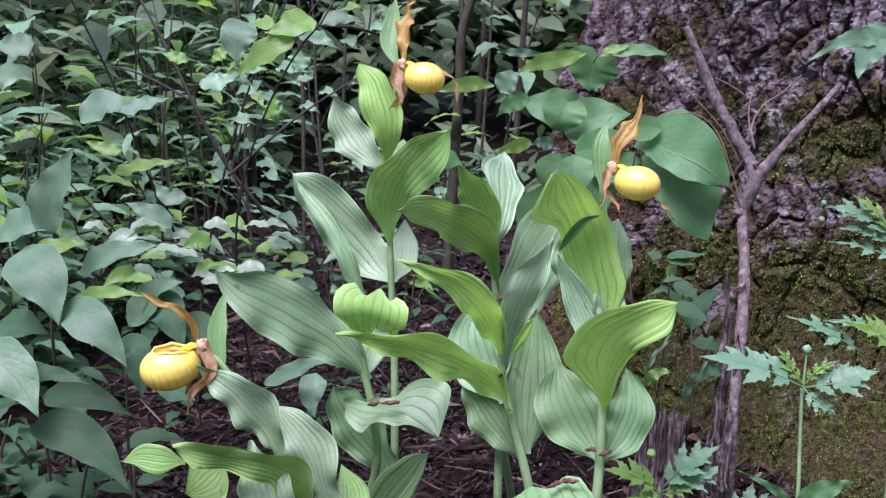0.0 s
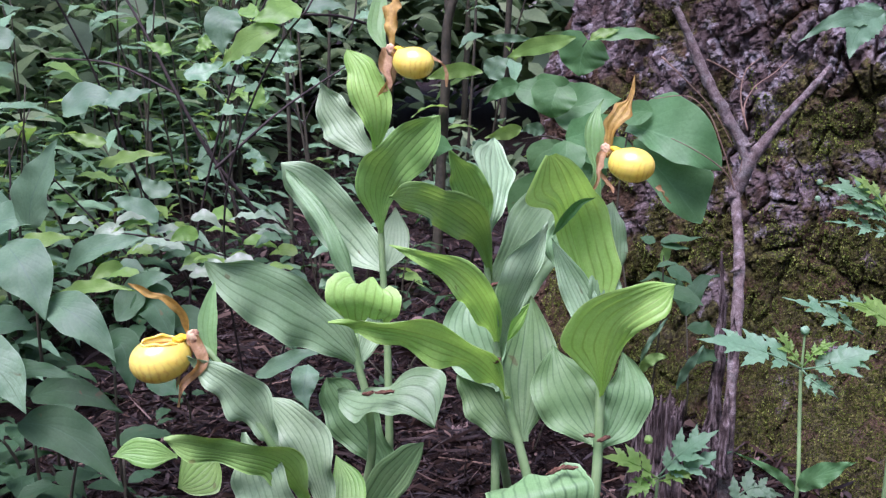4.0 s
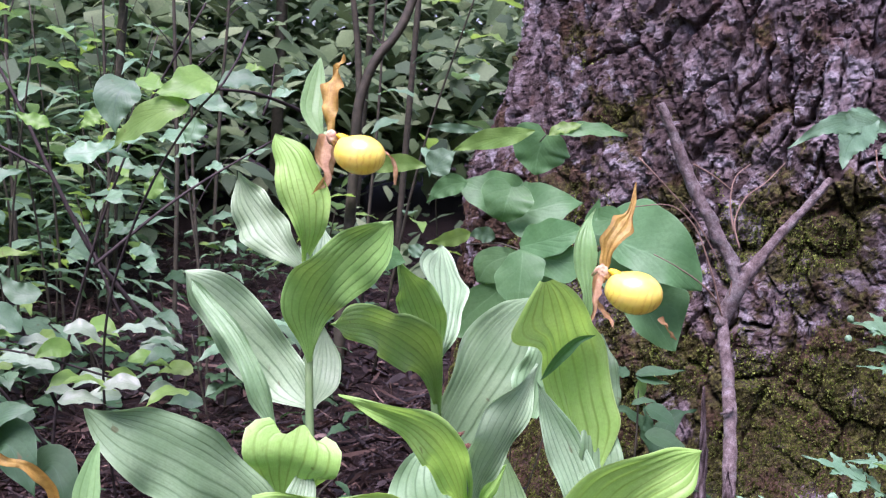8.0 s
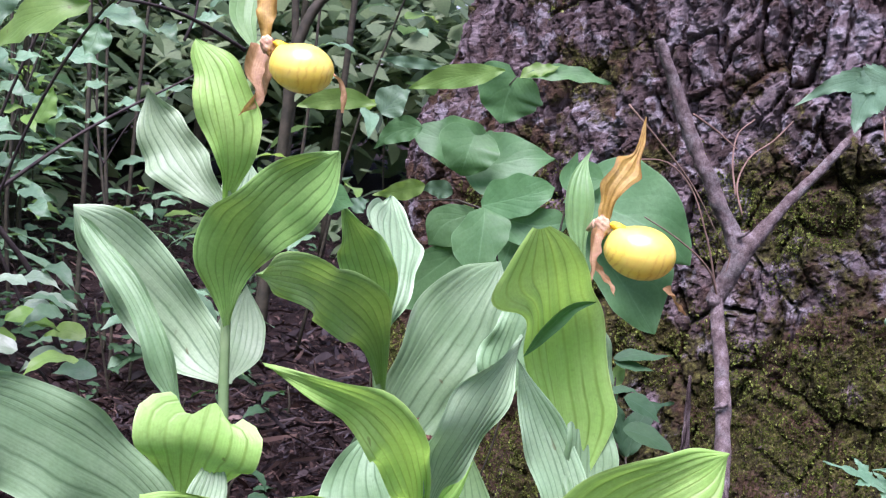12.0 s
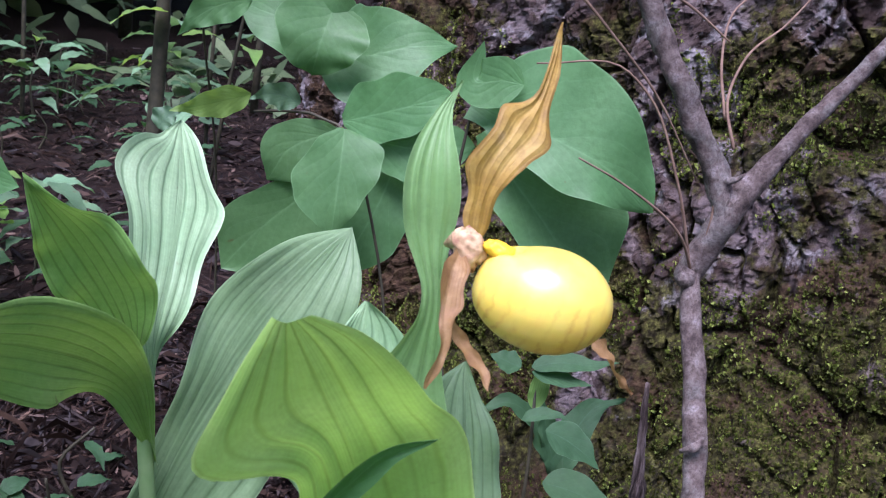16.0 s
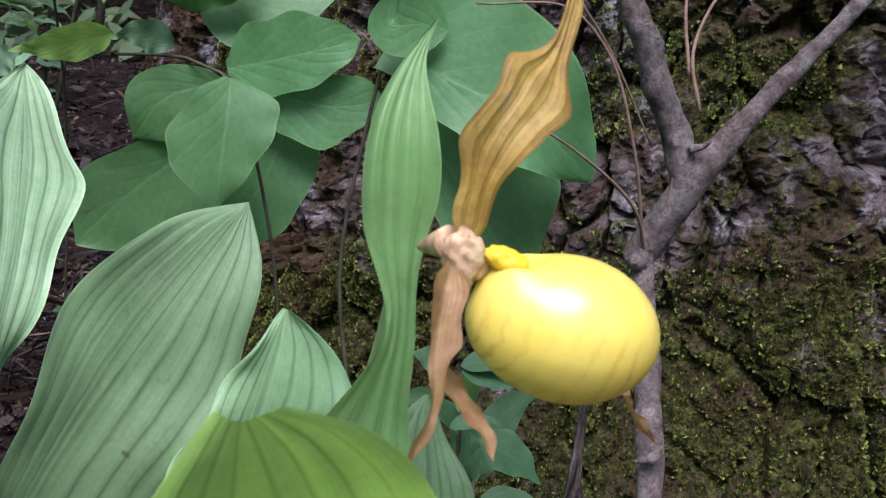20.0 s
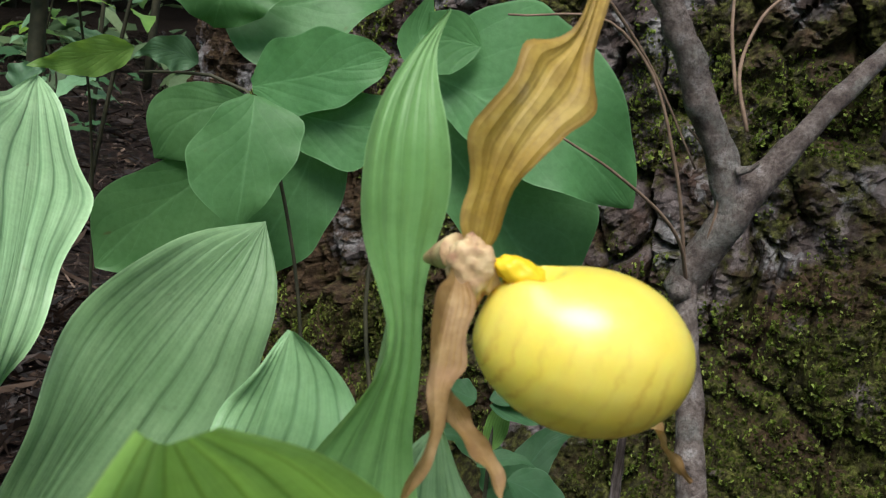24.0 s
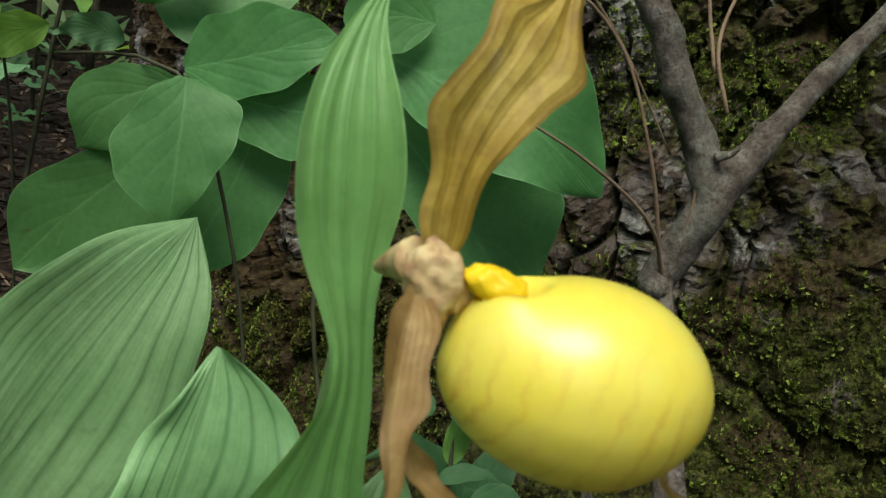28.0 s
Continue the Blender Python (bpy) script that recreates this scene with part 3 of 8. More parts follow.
STUMPWOOD = stump_material()
STICKBARK = stick_material()
BARK = bark_material()
SOIL = plain("forest_soil", [(0.28, (0.006, 0.004, 0.003)), (0.5, (0.014, 0.009, 0.007)), (0.68, (0.028, 0.017, 0.012)), (0.82, (0.07, 0.045, 0.033))], 60, 0.95, 0.8, 0.006, 8, 0.15, 5.0)
LITTER = tuft_material("leaf_litter", [(0.0, (0.005, 0.0035, 0.0025)), (0.50, (0.021, 0.0115, 0.0065)), (0.80, (0.042, 0.023, 0.013)), (0.93, (0.080, 0.048, 0.030)), (1.0, (0.24, 0.17, 0.125))], 0.1)
MOSS = tuft_material("moss_tufts", [(0.0, (0.045, 0.056, 0.012)), (0.35, (0.13, 0.185, 0.028)), (0.70, (0.31, 0.43, 0.065)), (1.0, (0.66, 0.80, 0.20))], 0.35, (0.14, 0.105, 0.04))
WOODS = tuft_material("far_foliage", [(0.0, (0.07, 0.14, 0.055)), (0.4, (0.18, 0.30, 0.11)), (0.8, (0.34, 0.50, 0.19)), (1.0, (0.52, 0.66, 0.30))], 0.6)

THICKET = tuft_material("thicket_foliage", [(0.0, (0.09, 0.16, 0.085)), (0.4, (0.19, 0.31, 0.145)), (0.8, (0.32, 0.47, 0.22)), (1.0, (0.48, 0.64, 0.33))], 0.55)
DEADLEAF = leaf_material("dead_leaf", (0.12, 0.085, 0.07), (0.24, 0.175, 0.15), (0.09, 0.05, 0.035), 6, 0.15, None, 0.7, False, 0.3, sheen=0.0, vary=0.6)
CATKIN = plain("dry_catkin", [(0.3, (0.07, 0.035, 0.02)), (0.6, (0.24, 0.13, 0.075))], 500, 0.9, 0.8, 0.001)


# The setting --------------------------------------------------------------
def ground_height(x, y):
    p = np.stack([x, y, 0 * x], 1)
    d = np.hypot(x - 0.678, y - 1.555)
    rise = 0.05 * np.exp(-((np.maximum(d - 0.55, 0) / 0.16) ** 2))
    near = np.exp(-((np.hypot(x, y - 1) / 6) ** 2))
    return (0.018 * fbm(p * 3.1, 3, 4) + 0.010 * fbm(p * 14, 3, 9)) * (0.3 + 0.7 * near) + rise - 0.012


def ground_at(x, y):
    return float(ground_height(np.array([x]), np.array([y]))[0])


def make_ground():
    def steps(lo, hi, fine, far):
        mid = np.arange(lo, hi + 1e-6, fine)
        out = np.geomspace(0.05, far, 26)
        return np.r_[lo - out[::-1], mid, hi + out]

    xs, ys = steps(-1.3, 1.3, 0.016, 240.0), steps(-0.3, 2.6, 0.016, 240.0)
    gx, gy = np.meshgrid(xs, ys, indexing="ij")
    z = ground_height(gx.ravel(), gy.ravel())
    v = np.stack([gx.ravel(), gy.ravel(), z], 1)
    ob = new("ground", mesh_from("ground", v, grid_faces(len(xs), len(ys))))
    ob.data.materials.append(SOIL)
    return tagged(ob, "dark brown forest soil strewn with leaf litter", "ground", kind="structure")


make_ground()

TREE = (0.678, 1.555)


def trunk_radius(z, a):
    """Radius of the big trunk at a height and an angle, with its root flare."""
    flare = 0.17 * np.exp(-np.maximum(z, -0.1) / 0.22) + 0.035 * np.exp(-np.maximum(z, 0) / 0.7)
    lobes = 0.45 + 0.9 * np.maximum(np.cos(a - radians(262)), 0) ** 2 + 0.12 * np.cos(7 * a + 1.0)
    turn = np.mod(a - radians(172) + np.pi, 2 * np.pi) - np.pi
    spur = 0.068 * np.exp(-np.maximum(z - 0.40, 0) / 0.13) * np.exp(-((turn / radians(26)) ** 2))
    return 0.425 + flare * lobes + spur - 0.012 * np.maximum(z - 0.4, 0)


def make_trunk():
    dense = np.linspace(radians(140), radians(300), 620)
    a = np.r_[dense, np.linspace(radians(300), radians(500), 40)[1:-1]]
    z = np.r_[np.linspace(-0.08, 1.0, 520), np.geomspace(1.01, 7.0, 34)]
    ga, gz = np.meshgrid(a, z, indexing="xy")
    ga, gz = ga.ravel(), gz.ravel()
    r = trunk_radius(gz, ga)
    arc = ga * 0.46
    q = np.stack([arc, gz, 0 * arc], 1)
    flat = 0 * arc
    warp = np.stack([0.030 * fbm(q * 7, 4, 21) + 0.008 * fbm(q * 40, 3, 26), 0.040 * fbm(q * 6, 4, 22) + 0.010 * fbm(q * 36, 3, 27), flat], 1)
    qq = q + warp
    d1, d2, ox, oy, rnd = cells(np.stack([qq[:, 0] / 0.027, qq[:, 1] / 0.068], 1), 5)
    crack = (1 - np.clip((d2 - d1) * 8.0, 0, 1)) ** 0.7 * np.clip(0.8 + 1.6 * fbm(q * 12, 3, 28), 0.0, 1)
    plate = rnd + 1.3 * ((rnd * 7 % 1 - 0.5) * ox + (rnd * 13 % 1 - 0.3) * oy)
    w2 = q + 0.5 * warp + 0.005 * np.stack([fbm(q * 60, 3, 24), fbm(q * 60, 3, 25), flat], 1)
    e1, e2, ex, ey, ernd = cells(np.stack([w2[:, 0] / 0.012, w2[:, 1] / 0.016], 1), 8)
    chip = ernd + 1.1 * ((ernd * 5 % 1 - 0.5) * ex + (ernd * 11 % 1 - 0.3) * ey)
    split = (1 - np.clip((e2 - e1) * 5, 0, 1)) * (ernd > 0.45)
    h1, h2, hx, hy, hrnd = cells(np.stack([w2[:, 0] / 0.0055, w2[:, 1] / 0.007], 1), 9)
    big = fbm(np.stack([q[:, 0] * 7, q[:, 1] * 2.4, flat], 1), 3, 31)
    furrow = np.clip(np.abs(fbm(np.stack([qq[:, 0] * 13, qq[:, 1] * 3.6, flat], 1), 4, 33)) * 5.0, 0, 1)
    near = np.clip((1.06 - gz) / 0.1, 0.4, 1)
    soft = np.clip((gz - 0.02) / 0.22, 0.5, 1)
    r = r + near * soft * (0.012 * furrow + 0.009 * plate + 0.005 * chip + 0.002 * hrnd - 0.019 * crack - 0.004 * split + 0.014 * big + 0.005 * fbm(q * 42, 4, 40) + 0.004 * fbm(q * 110, 3, 41) + 0.002 * fbm(q * 300, 2, 43)) - 0.026
    v = np.stack([TREE[0] + r * np.cos(ga), TREE[1] + r * np.sin(ga), gz], 1)
    nz, na = len(z), len(a)
    top = [tuple((nz - 1) * na + k for k in range(na))]
    me = mesh_from("trunk", v - np.array([*TREE, 0]), grid_faces(nz, na, True) + top, smooth=False)
    tree = thing("tree_trunk", (*TREE, 0), "massive old tree trunk with furrowed gray-brown bark and mossy base", "tree")
    ob = new("bark", me)
    me.materials.append(BARK)
    ob.parent = tree
    return tree, v.reshape(nz, na, 3)


tree, TRUNK_GRID = make_trunk()
tree["base"] = [*TREE, 0.0]


def make_moss():
    """Small moss shoots standing on the lower bark."""
    r = np.random.RandomState(3)
    g = TRUNK_GRID
    n = 640000
    i, j = r.randint(5, 310, n), r.randint(150, 590, n)
    p = g[i, j]
    nrm = np.cross(g[i, j + 1] - g[i, j - 1], g[i + 1, j] - g[i - 1, j])
    nrm /= np.linalg.norm(nrm, axis=1, keepdims=True)
    patch = fbm(p * 8.5, 4, 61) * 2.4 + (0.30 - p[:, 2]) * 2.9 + 0.25 * np.clip(j / 400 - 0.6, -1, 1) - 3.0 * np.maximum(TREE[0] - 0.40 - p[:, 0], 0)
    keep = patch + 0.25 * r.rand(n) > 0.12
    p, nrm = p[keep], nrm[keep]
    m = len(p)
    up = np.array([0, 0, 1.0]) * 0.7 + nrm + r.normal(0, 0.45, (m, 3))
    up /= np.linalg.norm(up, axis=1, keepdims=True)
    side = np.cross(up, r.normal(0, 1, (m, 3)))
    side /= np.linalg.norm(side, axis=1, keepdims=True)
    third = np.cross(up, side)
    size = (0.0010 + 0.0015 * r.rand(m) ** 1.5)[:, None]
    verts, faces = [], []
    base = p - nrm * 0.0015
    tip = base + up * size * 1.5
    a, b = base + side * size * 0.55 + up * size * 0.6, base - side * size * 0.55 + up * size * 0.6
    c, d = base + third * size * 0.55 + up * size * 0.9, base - third * size * 0.55 + up * size * 0.8
    v = np.stack([base, a, tip, b, c, d], 1).reshape(-1, 3)
    k = np.arange(m)[:, None] * 6
    f = np.concatenate([k + [0, 1, 2], k + [0, 2, 3], k + [0, 4, 2], k + [0, 2, 5]], 0)
    me = mesh_from("moss", v - np.array([*TREE, 0]), f.tolist(), smooth=False)
    ob = new("moss", me)
    me.materials.append(MOSS)
    ob.parent = tree
    tagged(ob, "yellow-green moss growing on the bark", kind="stuff")


make_moss()


def make_litter():
    r = np.random.RandomState(11)
    n, k = 14000, 52000
    far = 12000
    x = np.r_[r.uniform(-1.3, 1.4, n), r.uniform(-0.45, 0.5, k), r.uniform(-0.9, 0.5, far)]
    y = np.r_[0.25 + 2.6 * r.rand(n) ** 0.8, r.uniform(0.55, 1.75, k), r.uniform(1.6, 4.2, far)]
    keep = np.hypot(x - TREE[0], y - TREE[1]) > 0.5
    x, y = x[keep], y[keep]
    m = len(x)
    z = ground_height(x, y) + 0.003 + 0.010 * r.rand(m)
    c = np.stack([x, y, z], 1)
    yaw = r.uniform(0, 6.28, m)
    tilt = r.normal(0, 0.34, (m, 2))
    d = np.stack([np.cos(yaw), np.sin(yaw), tilt[:, 0]], 1)
    s = np.stack([-np.sin(yaw), np.cos(yaw), tilt[:, 1]], 1)
    long = np.where(r.rand(m) < 0.25, 0.003 + 0.008 * r.rand(m), 0.0012 + 0.0035 * r.rand(m))[:, None]
    wide = long * (0.08 + 0.36 * r.rand(m))[:, None]
    long, wide = (w * np.where(y > 1.75, 1.9, 1.0)[:, None] for w in (long, wide))
    thin = (r.rand(m) < 0.10)[:, None]
    long, wide = np.where(thin, 0.012 + 0.035 * r.rand(m)[:, None], long), np.where(thin, 0.0009, wide)
    bend = (long * r.uniform(-0.1, 0.35, (m, 1))) * np.array([0, 0, 1.0])
    v = np.stack([c - d * long, c - d * long * 0.3 + s * wide + bend * 0.5, c + d * long * 0.45 + s * wide * 0.8 + bend, c + d * long, c + d * long * 0.3 - s * wide + bend * 0.7, c - d * long * 0.5 - s * wide * 0.7], 1).reshape(-1, 3)
    k = np.arange(m)[:, None] * 6
    f = np.concatenate([k + [0, 1, 5], k + [1, 4, 5], k + [1, 2, 4], k + [2, 3, 4]], 0)
    me = mesh_from("leaf_litter", v, f.tolist(), smooth=False)
    me.materials.append(LITTER)
    tagged(new("leaf_litter", me), "dry brown leaf scraps and bark chips on the soil", "leaf litter", kind="stuff")


make_litter()


# Flowers ------------------------------------------------------------------
def pouch_mesh(origin, ahead, up, length, mouth):
    """The inflated slipper of a flower: an egg with a dented, rolled mouth on its top."""
    ahead, up = Vector(ahead).normalized(), Vector(up)
    up = (up - ahead * up.dot(ahead)).normalized()
    left = up.cross(ahead)
    nu, nv = 64, 84
    a = np.linspace(0, np.pi, nu)
    b = np.linspace(0, 2 * np.pi, nv, endpoint=False)
    A, B = np.meshgrid(a, b, indexing="ij")
    x, yy, zz = -np.cos(A), np.sin(A) * np.sin(B), np.sin(A) * np.cos(B)
    fat = 1 + 0.06 * x - 0.05 * x**2
    px, py, pz = 0.53 * x + 0.555, 0.42 * yy * fat, 0.395 * zz * fat - 0.335
    pz = pz + 0.085 * np.exp(-(((px - 0.17) / 0.13) ** 2) - (py / 0.2) ** 2) * np.clip(zz * 3, 0, 1)
    mx, rx, ry, deep = mouth
    ring = np.hypot((px - mx) / rx, py / ry)
    pz = pz - deep * 0.26 * np.clip(1 - ring**4, 0, 1) * (zz > 0)
    rib = 1 + 0.002 * np.cos(B * 15) * np.sin(A) ** 0.6
    py = py * rib
    P = np.stack([px, py, pz], -1).reshape(-1, 3) * length
    P = P * (1 + 0.012 * fbm(P / length * 3.2, 3, 5))[:, None]
    M = np.array([ahead[:], left[:], up[:]])
    v = P @ M + np.array(origin)
    uv = np.stack([(A / np.pi).ravel(), (B / (2 * np.pi)).ravel()], 1)
    return mesh_from("pouch", v, grid_faces(nu, nv, True), uv)


def ball_mesh(name, c, ax, n=14, lumps=0.12, seed=0):
    """A lumpy round knob with three half-axes given as vectors."""
    a, b = np.meshgrid(np.linspace(0, np.pi, n), np.linspace(0, 2 * np.pi, 2 * n, endpoint=False), indexing="ij")
    s = np.stack([np.sin(a) * np.cos(b), np.sin(a) * np.sin(b), np.cos(a)], -1).reshape(-1, 3)
    s = s * (1 + lumps * fbm(s * 2.5 + seed, 3, seed))[:, None]
    return mesh_from(name, s @ np.array(ax) + np.array(c), grid_faces(n, 2 * n, True))


def flower(plant, origin, ahead, up, length, mouth, dorsal, petals):
    """A slipper flower: pouch, column, golden staminode, and withered sepals and petals on their own lines."""
    o = np.array(origin)
    ah = np.array(Vector(ahead).normalized())
    u = np.array(Vector(up).normalized())
    l = np.cross(u, ah)
    body = part("pouch", pouch_mesh(o + 0.0 * ah, ahead, up, length, mouth), POUCH, plant, "glossy yellow slipper-shaped pouch with faint orange veins")
    mx, rx, ry, _ = mouth
    rim = []
    for k in range(21):
        cx, cy = mx + rx * math.cos(k / 20 * 6.2832), ry * math.sin(k / 20 * 6.2832)
        top = 0.395 * math.sqrt(max(0.0, 1 - ((cx - 0.555) / 0.53) ** 2 - (cy / 0.42) ** 2)) - 0.335
        rim.append(o + length * (cx * ah + cy * l + (top + 0.010 + 0.016 * math.sin(k * 2.2)) * u))
    if mouth[3] > 1:
        part("mouth_rim", tube_mesh("mouth_rim", rim, [0.020 * length, 0.028 * length, 0.018 * length, 0.028 * length, 0.020 * length], 80, 10), POUCH, body)
    a, b = np.meshgrid(np.linspace(0.02, 0.9, 10), np.linspace(0, 2 * np.pi, 28, endpoint=False), indexing="ij")
    cx, cy = mx + rx * a * np.cos(b), ry * a * np.sin(b)
    cz = 0.395 * np.sqrt(np.clip(1 - ((cx - 0.555) / 0.53) ** 2 - (cy / 0.42) ** 2, 0, 1)) - 0.335 - mouth[3] * 0.26 * (1 - a**4) + 0.012
    if mouth[3] > 1:
        # Darker brown lining; the shade of the hollow is in its colour.
        part("throat", mesh_from("throat", o + length * (cx.reshape(-1, 1) * ah + cy.reshape(-1, 1) * l + cz.reshape(-1, 1) * u), grid_faces(10, 28, True)), THROAT, body, "shaded brown inside of the pouch")
    part("column", ball_mesh("column", o - 0.05 * length * ah - 0.05 * length * u, [ah * 0.115 * length + u * 0.03 * length, l * 0.10 * length, u * 0.15 * length - ah * 0.04 * length], n=26, lumps=0.38, seed=2), COLUMN, plant, "pale withered column of the flower")
    part("staminode", ball_mesh("staminode", o + 0.17 * length * ah - 0.02 * length * u, [ah * 0.125 * length, l * 0.085 * length, u * 0.07 * length - ah * 0.02 * length], n=20, lumps=0.32, seed=8), LIPGOLD, plant, "golden knob over the mouth of the pouch")
    for k, (pts, width, how) in enumerate(dorsal):
        leaf(plant, pts, width, SEPAL, "dorsal_sepal", "withered golden brown ruffled upper sepal", kind="sepal", **how)
    for pts, width, how in petals:
        leaf(plant, pts, width, PETAL, "petal", "withered twisted brown petal", kind="strip", **how)


def cut_leaf(plant, points, width, material, name="leaf", seed=0, kind="ovate", nu=61, nv=9, teeth=5, tooth=0.4, cup=0.12, wave=0.001):
    """A deeply cut leaf: pairs of toothed leaflets and an end leaflet on one midrib, in one mesh."""
    c, t = spline(points, 41)
    length = np.linalg.norm(np.diff(c, axis=0), axis=1).sum()
    face = np.array([0.0, -0.55, 0.83])
    rnd = random.Random(seed)
    blades = [(c[16], c[40], width * 0.62)]
    for u, grow in ((7, 0.72), (15, 0.86), (24, 0.60)):
        for turn in (-1, 1):
            side = np.cross(t[u], face) * turn
            way = t[u] * 0.75 + side / np.linalg.norm(side) * 0.72 + face * rnd.uniform(-0.15, 0.1)
            reach = grow * (0.45 * width + 0.20 * length) * rnd.uniform(0.85, 1.15)
            blades.append((c[u], c[u] + way * reach, reach * 0.58))
    verts, faces, uvs, at = [], [], [], 0
    for k, (a, b, w) in enumerate(blades):
        mid = (a + b) / 2 + face * 0.06 * np.linalg.norm(b - a)
        v, f, uv = blade([a, mid, b], w, face=tuple(face), cup=cup, wave=wave, kind=kind, nu=22, nv=5, teeth=teeth, tooth=tooth, seed=seed + k)
        verts.append(v), uvs.append(uv), faces.extend(tuple(i + at for i in q) for q in f)
        at += len(v)
    v, f, uv = tube(points, [0.0009, 0.0007, 0.0004], 14, 5)
    verts.append(v), uvs.append(uv), faces.extend(tuple(i + at for i in q) for q in f)
    return part(name, mesh_from(name, np.concatenate(verts), faces, np.concatenate(uvs)), material, plant)


def stem(plant, points, r0, r1, material=None, name="stem", sides=10, n=24):
    return part(name, tube_mesh(name, points, [r0, (r0 + r1) / 2, r1], n, sides), material or STEM, plant)


def make_stump(base, radius, height):
    """A small rotten upright stump with a ragged, ridged shell."""
    bx, by, _ = base
    a = np.linspace(0, 2 * np.pi, 120, endpoint=False)
    z = np.linspace(-0.02, 1, 48)
    A, Z = np.meshgrid(a, z, indexing="xy")
    q = np.stack([np.cos(A).ravel() * 2, np.sin(A).ravel() * 2, Z.ravel() * 0.6], 1)
    ragged = height * (0.74 + 0.26 * (0.5 + 0.5 * vnoise(np.stack([np.cos(A).ravel() * 5, np.sin(A).ravel() * 5, 0 * q[:, 2]], 1), 71)))
    r = radius * (1 + 0.45 * (1 - Z.ravel()) ** 2 + 0.30 * fbm(q * 1.6, 3, 72) + 0.22 * vnoise(np.stack([np.cos(A).ravel() * 6, np.sin(A).ravel() * 6, Z.ravel() * 1.5], 1), 73) + 0.16 * vnoise(np.stack([np.cos(A).ravel() * 13, np.sin(A).ravel() * 13, Z.ravel() * 2.5], 1), 74))
    v = np.stack([bx + r * np.cos(A).ravel(), by + r * np.sin(A).ravel(), ragged * Z.ravel()], 1)
    n = len(a)
    core = v[-n:].copy()
    core[:, :2] = (core[:, :2] - [bx, by]) * 0.55 + [bx, by]
    core[:, 2] -= 0.018
    deep = np.array([[bx, by, height * 0.72]])
    verts = np.concatenate([v, core, deep])
    faces = grid_faces(len(z), n, True)
    k = len(v)
    faces += [(k - n + j, k - n + (j + 1) % n, k + (j + 1) % n, k + j) for j in range(n)] + [(k + j, k + (j + 1) % n, k + n) for j in range(n)]
    st = thing("rotten_stump", base, "small rotten gray stump with a ragged hollow top", "stump")
    part("shell", mesh_from("shell", verts, faces), STUMPWOOD, st)
    for k in range(7):
        t = 0.9 * k
        p = np.array([bx + radius * 0.95 * math.cos(t), by + radius * 0.95 * math.sin(t), height * 0.45])
        part("splinter", tube_mesh("splinter", [p, p + [0, 0, height * 0.3], p + [0.001, 0, height * (0.5 + 0.06 * (k % 3))]], [0.004, 0.003, 0.0008], 10, 6, 0.5, k), STUMPWOOD, st)


def dead_leaf(place, size, turn, seed):
    """A curled brown leaf on the ground."""
    x, y = place
    z = ground_at(x, y) + 0.006
    d = np.array([math.cos(turn), math.sin(turn), 0.0])
    o = np.array([x, y, z])
    v, f, uv = blade([o - d * size, o - d * size * 0.3 + [0, 0, 0.006], o + d * size * 0.4 + [0, 0, 0.003], o + d * size + [0, 0, 0.010]], size * 0.9, face=(0, 0, 1), cup=0.35, wave=0.003, kind="ovate", nu=16, nv=9, seed=seed)
    me = mesh_from("dead_leaf", v, f, uv)
    me.materials.append(DEADLEAF)
    tagged(new("dead_leaf", me), "curled dry gray-brown dead leaf on the ground", "dead leaf", "dead leaves")


def catkin(place, size, seed):
    """A brown scrap of a fallen catkin."""
    r = random.Random(seed)
    a = r.uniform(-0.6, 0.6)
    me = ball_mesh("fallen_catkin", (0, 0, 0), [(size * 0.85, 0, size * 0.15), (0, 0.0015, 0), (0, 0, 0.0013)], 22, 0.5, seed)
    rs = np.random.RandomState(seed)
    for v in me.vertices:
        v.co *= 1 + 0.55 * (rs.rand() - 0.4)
        v.co.z += 0.0004 * math.sin(v.co.x * 900 + seed)
    ob = new("fallen_catkin", me)
    ob.matrix_world = Matrix.Translation(place) @ Matrix.Rotation(a, 4, "Z")
    me.materials.append(CATKIN)
    tagged(ob, "dry brown catkin scrap caught on a green leaf", "catkin", "fallen catkins")



# Tall slipper orchid behind
tall_orchid = thing("slipper_orchid", (-0.045, 0.975, 0), "tall yellow slipper orchid with broad pleated green leaves", "orchid", "lady slipper plants in the clump")
stem(tall_orchid, [(-0.045, 0.975, 0), (-0.0261, 0.8956, 0.0907), (-0.0264, 0.9029, 0.1476), (-0.0284, 0.9122, 0.2139), (-0.0311, 0.916, 0.2548), (-0.0327, 0.9197, 0.2953), (-0.0348, 0.9314, 0.3493), (-0.0331, 0.9382, 0.4038), (-0.0253, 0.9433, 0.4505)], 0.0045, 0.002)
leaf(tall_orchid, [(-0.0318, 0.9135, 0.2904), (-0.0313, 0.9063, 0.328), (-0.0197, 0.8919, 0.3549), (-0.0013, 0.879, 0.3785), (0.0175, 0.8680, 0.3955)], 0.0524, MIDLEAF, sides=([0.0015, 0.0075, 0.0156, 0.0222, 0.0255, 0.0255, 0.0160, 0.0149, 0.0141, 0.0086, 0.0003], [0.0015, 0.0037, 0.0081, 0.0142, 0.0172, 0.0200, 0.0235, 0.0259, 0.0262, 0.0236, 0.0003]), pleats=7, depth=0.0007, cup=0.32, wave=0.003, roll=-6, seed=1, nu=34, nv=17)
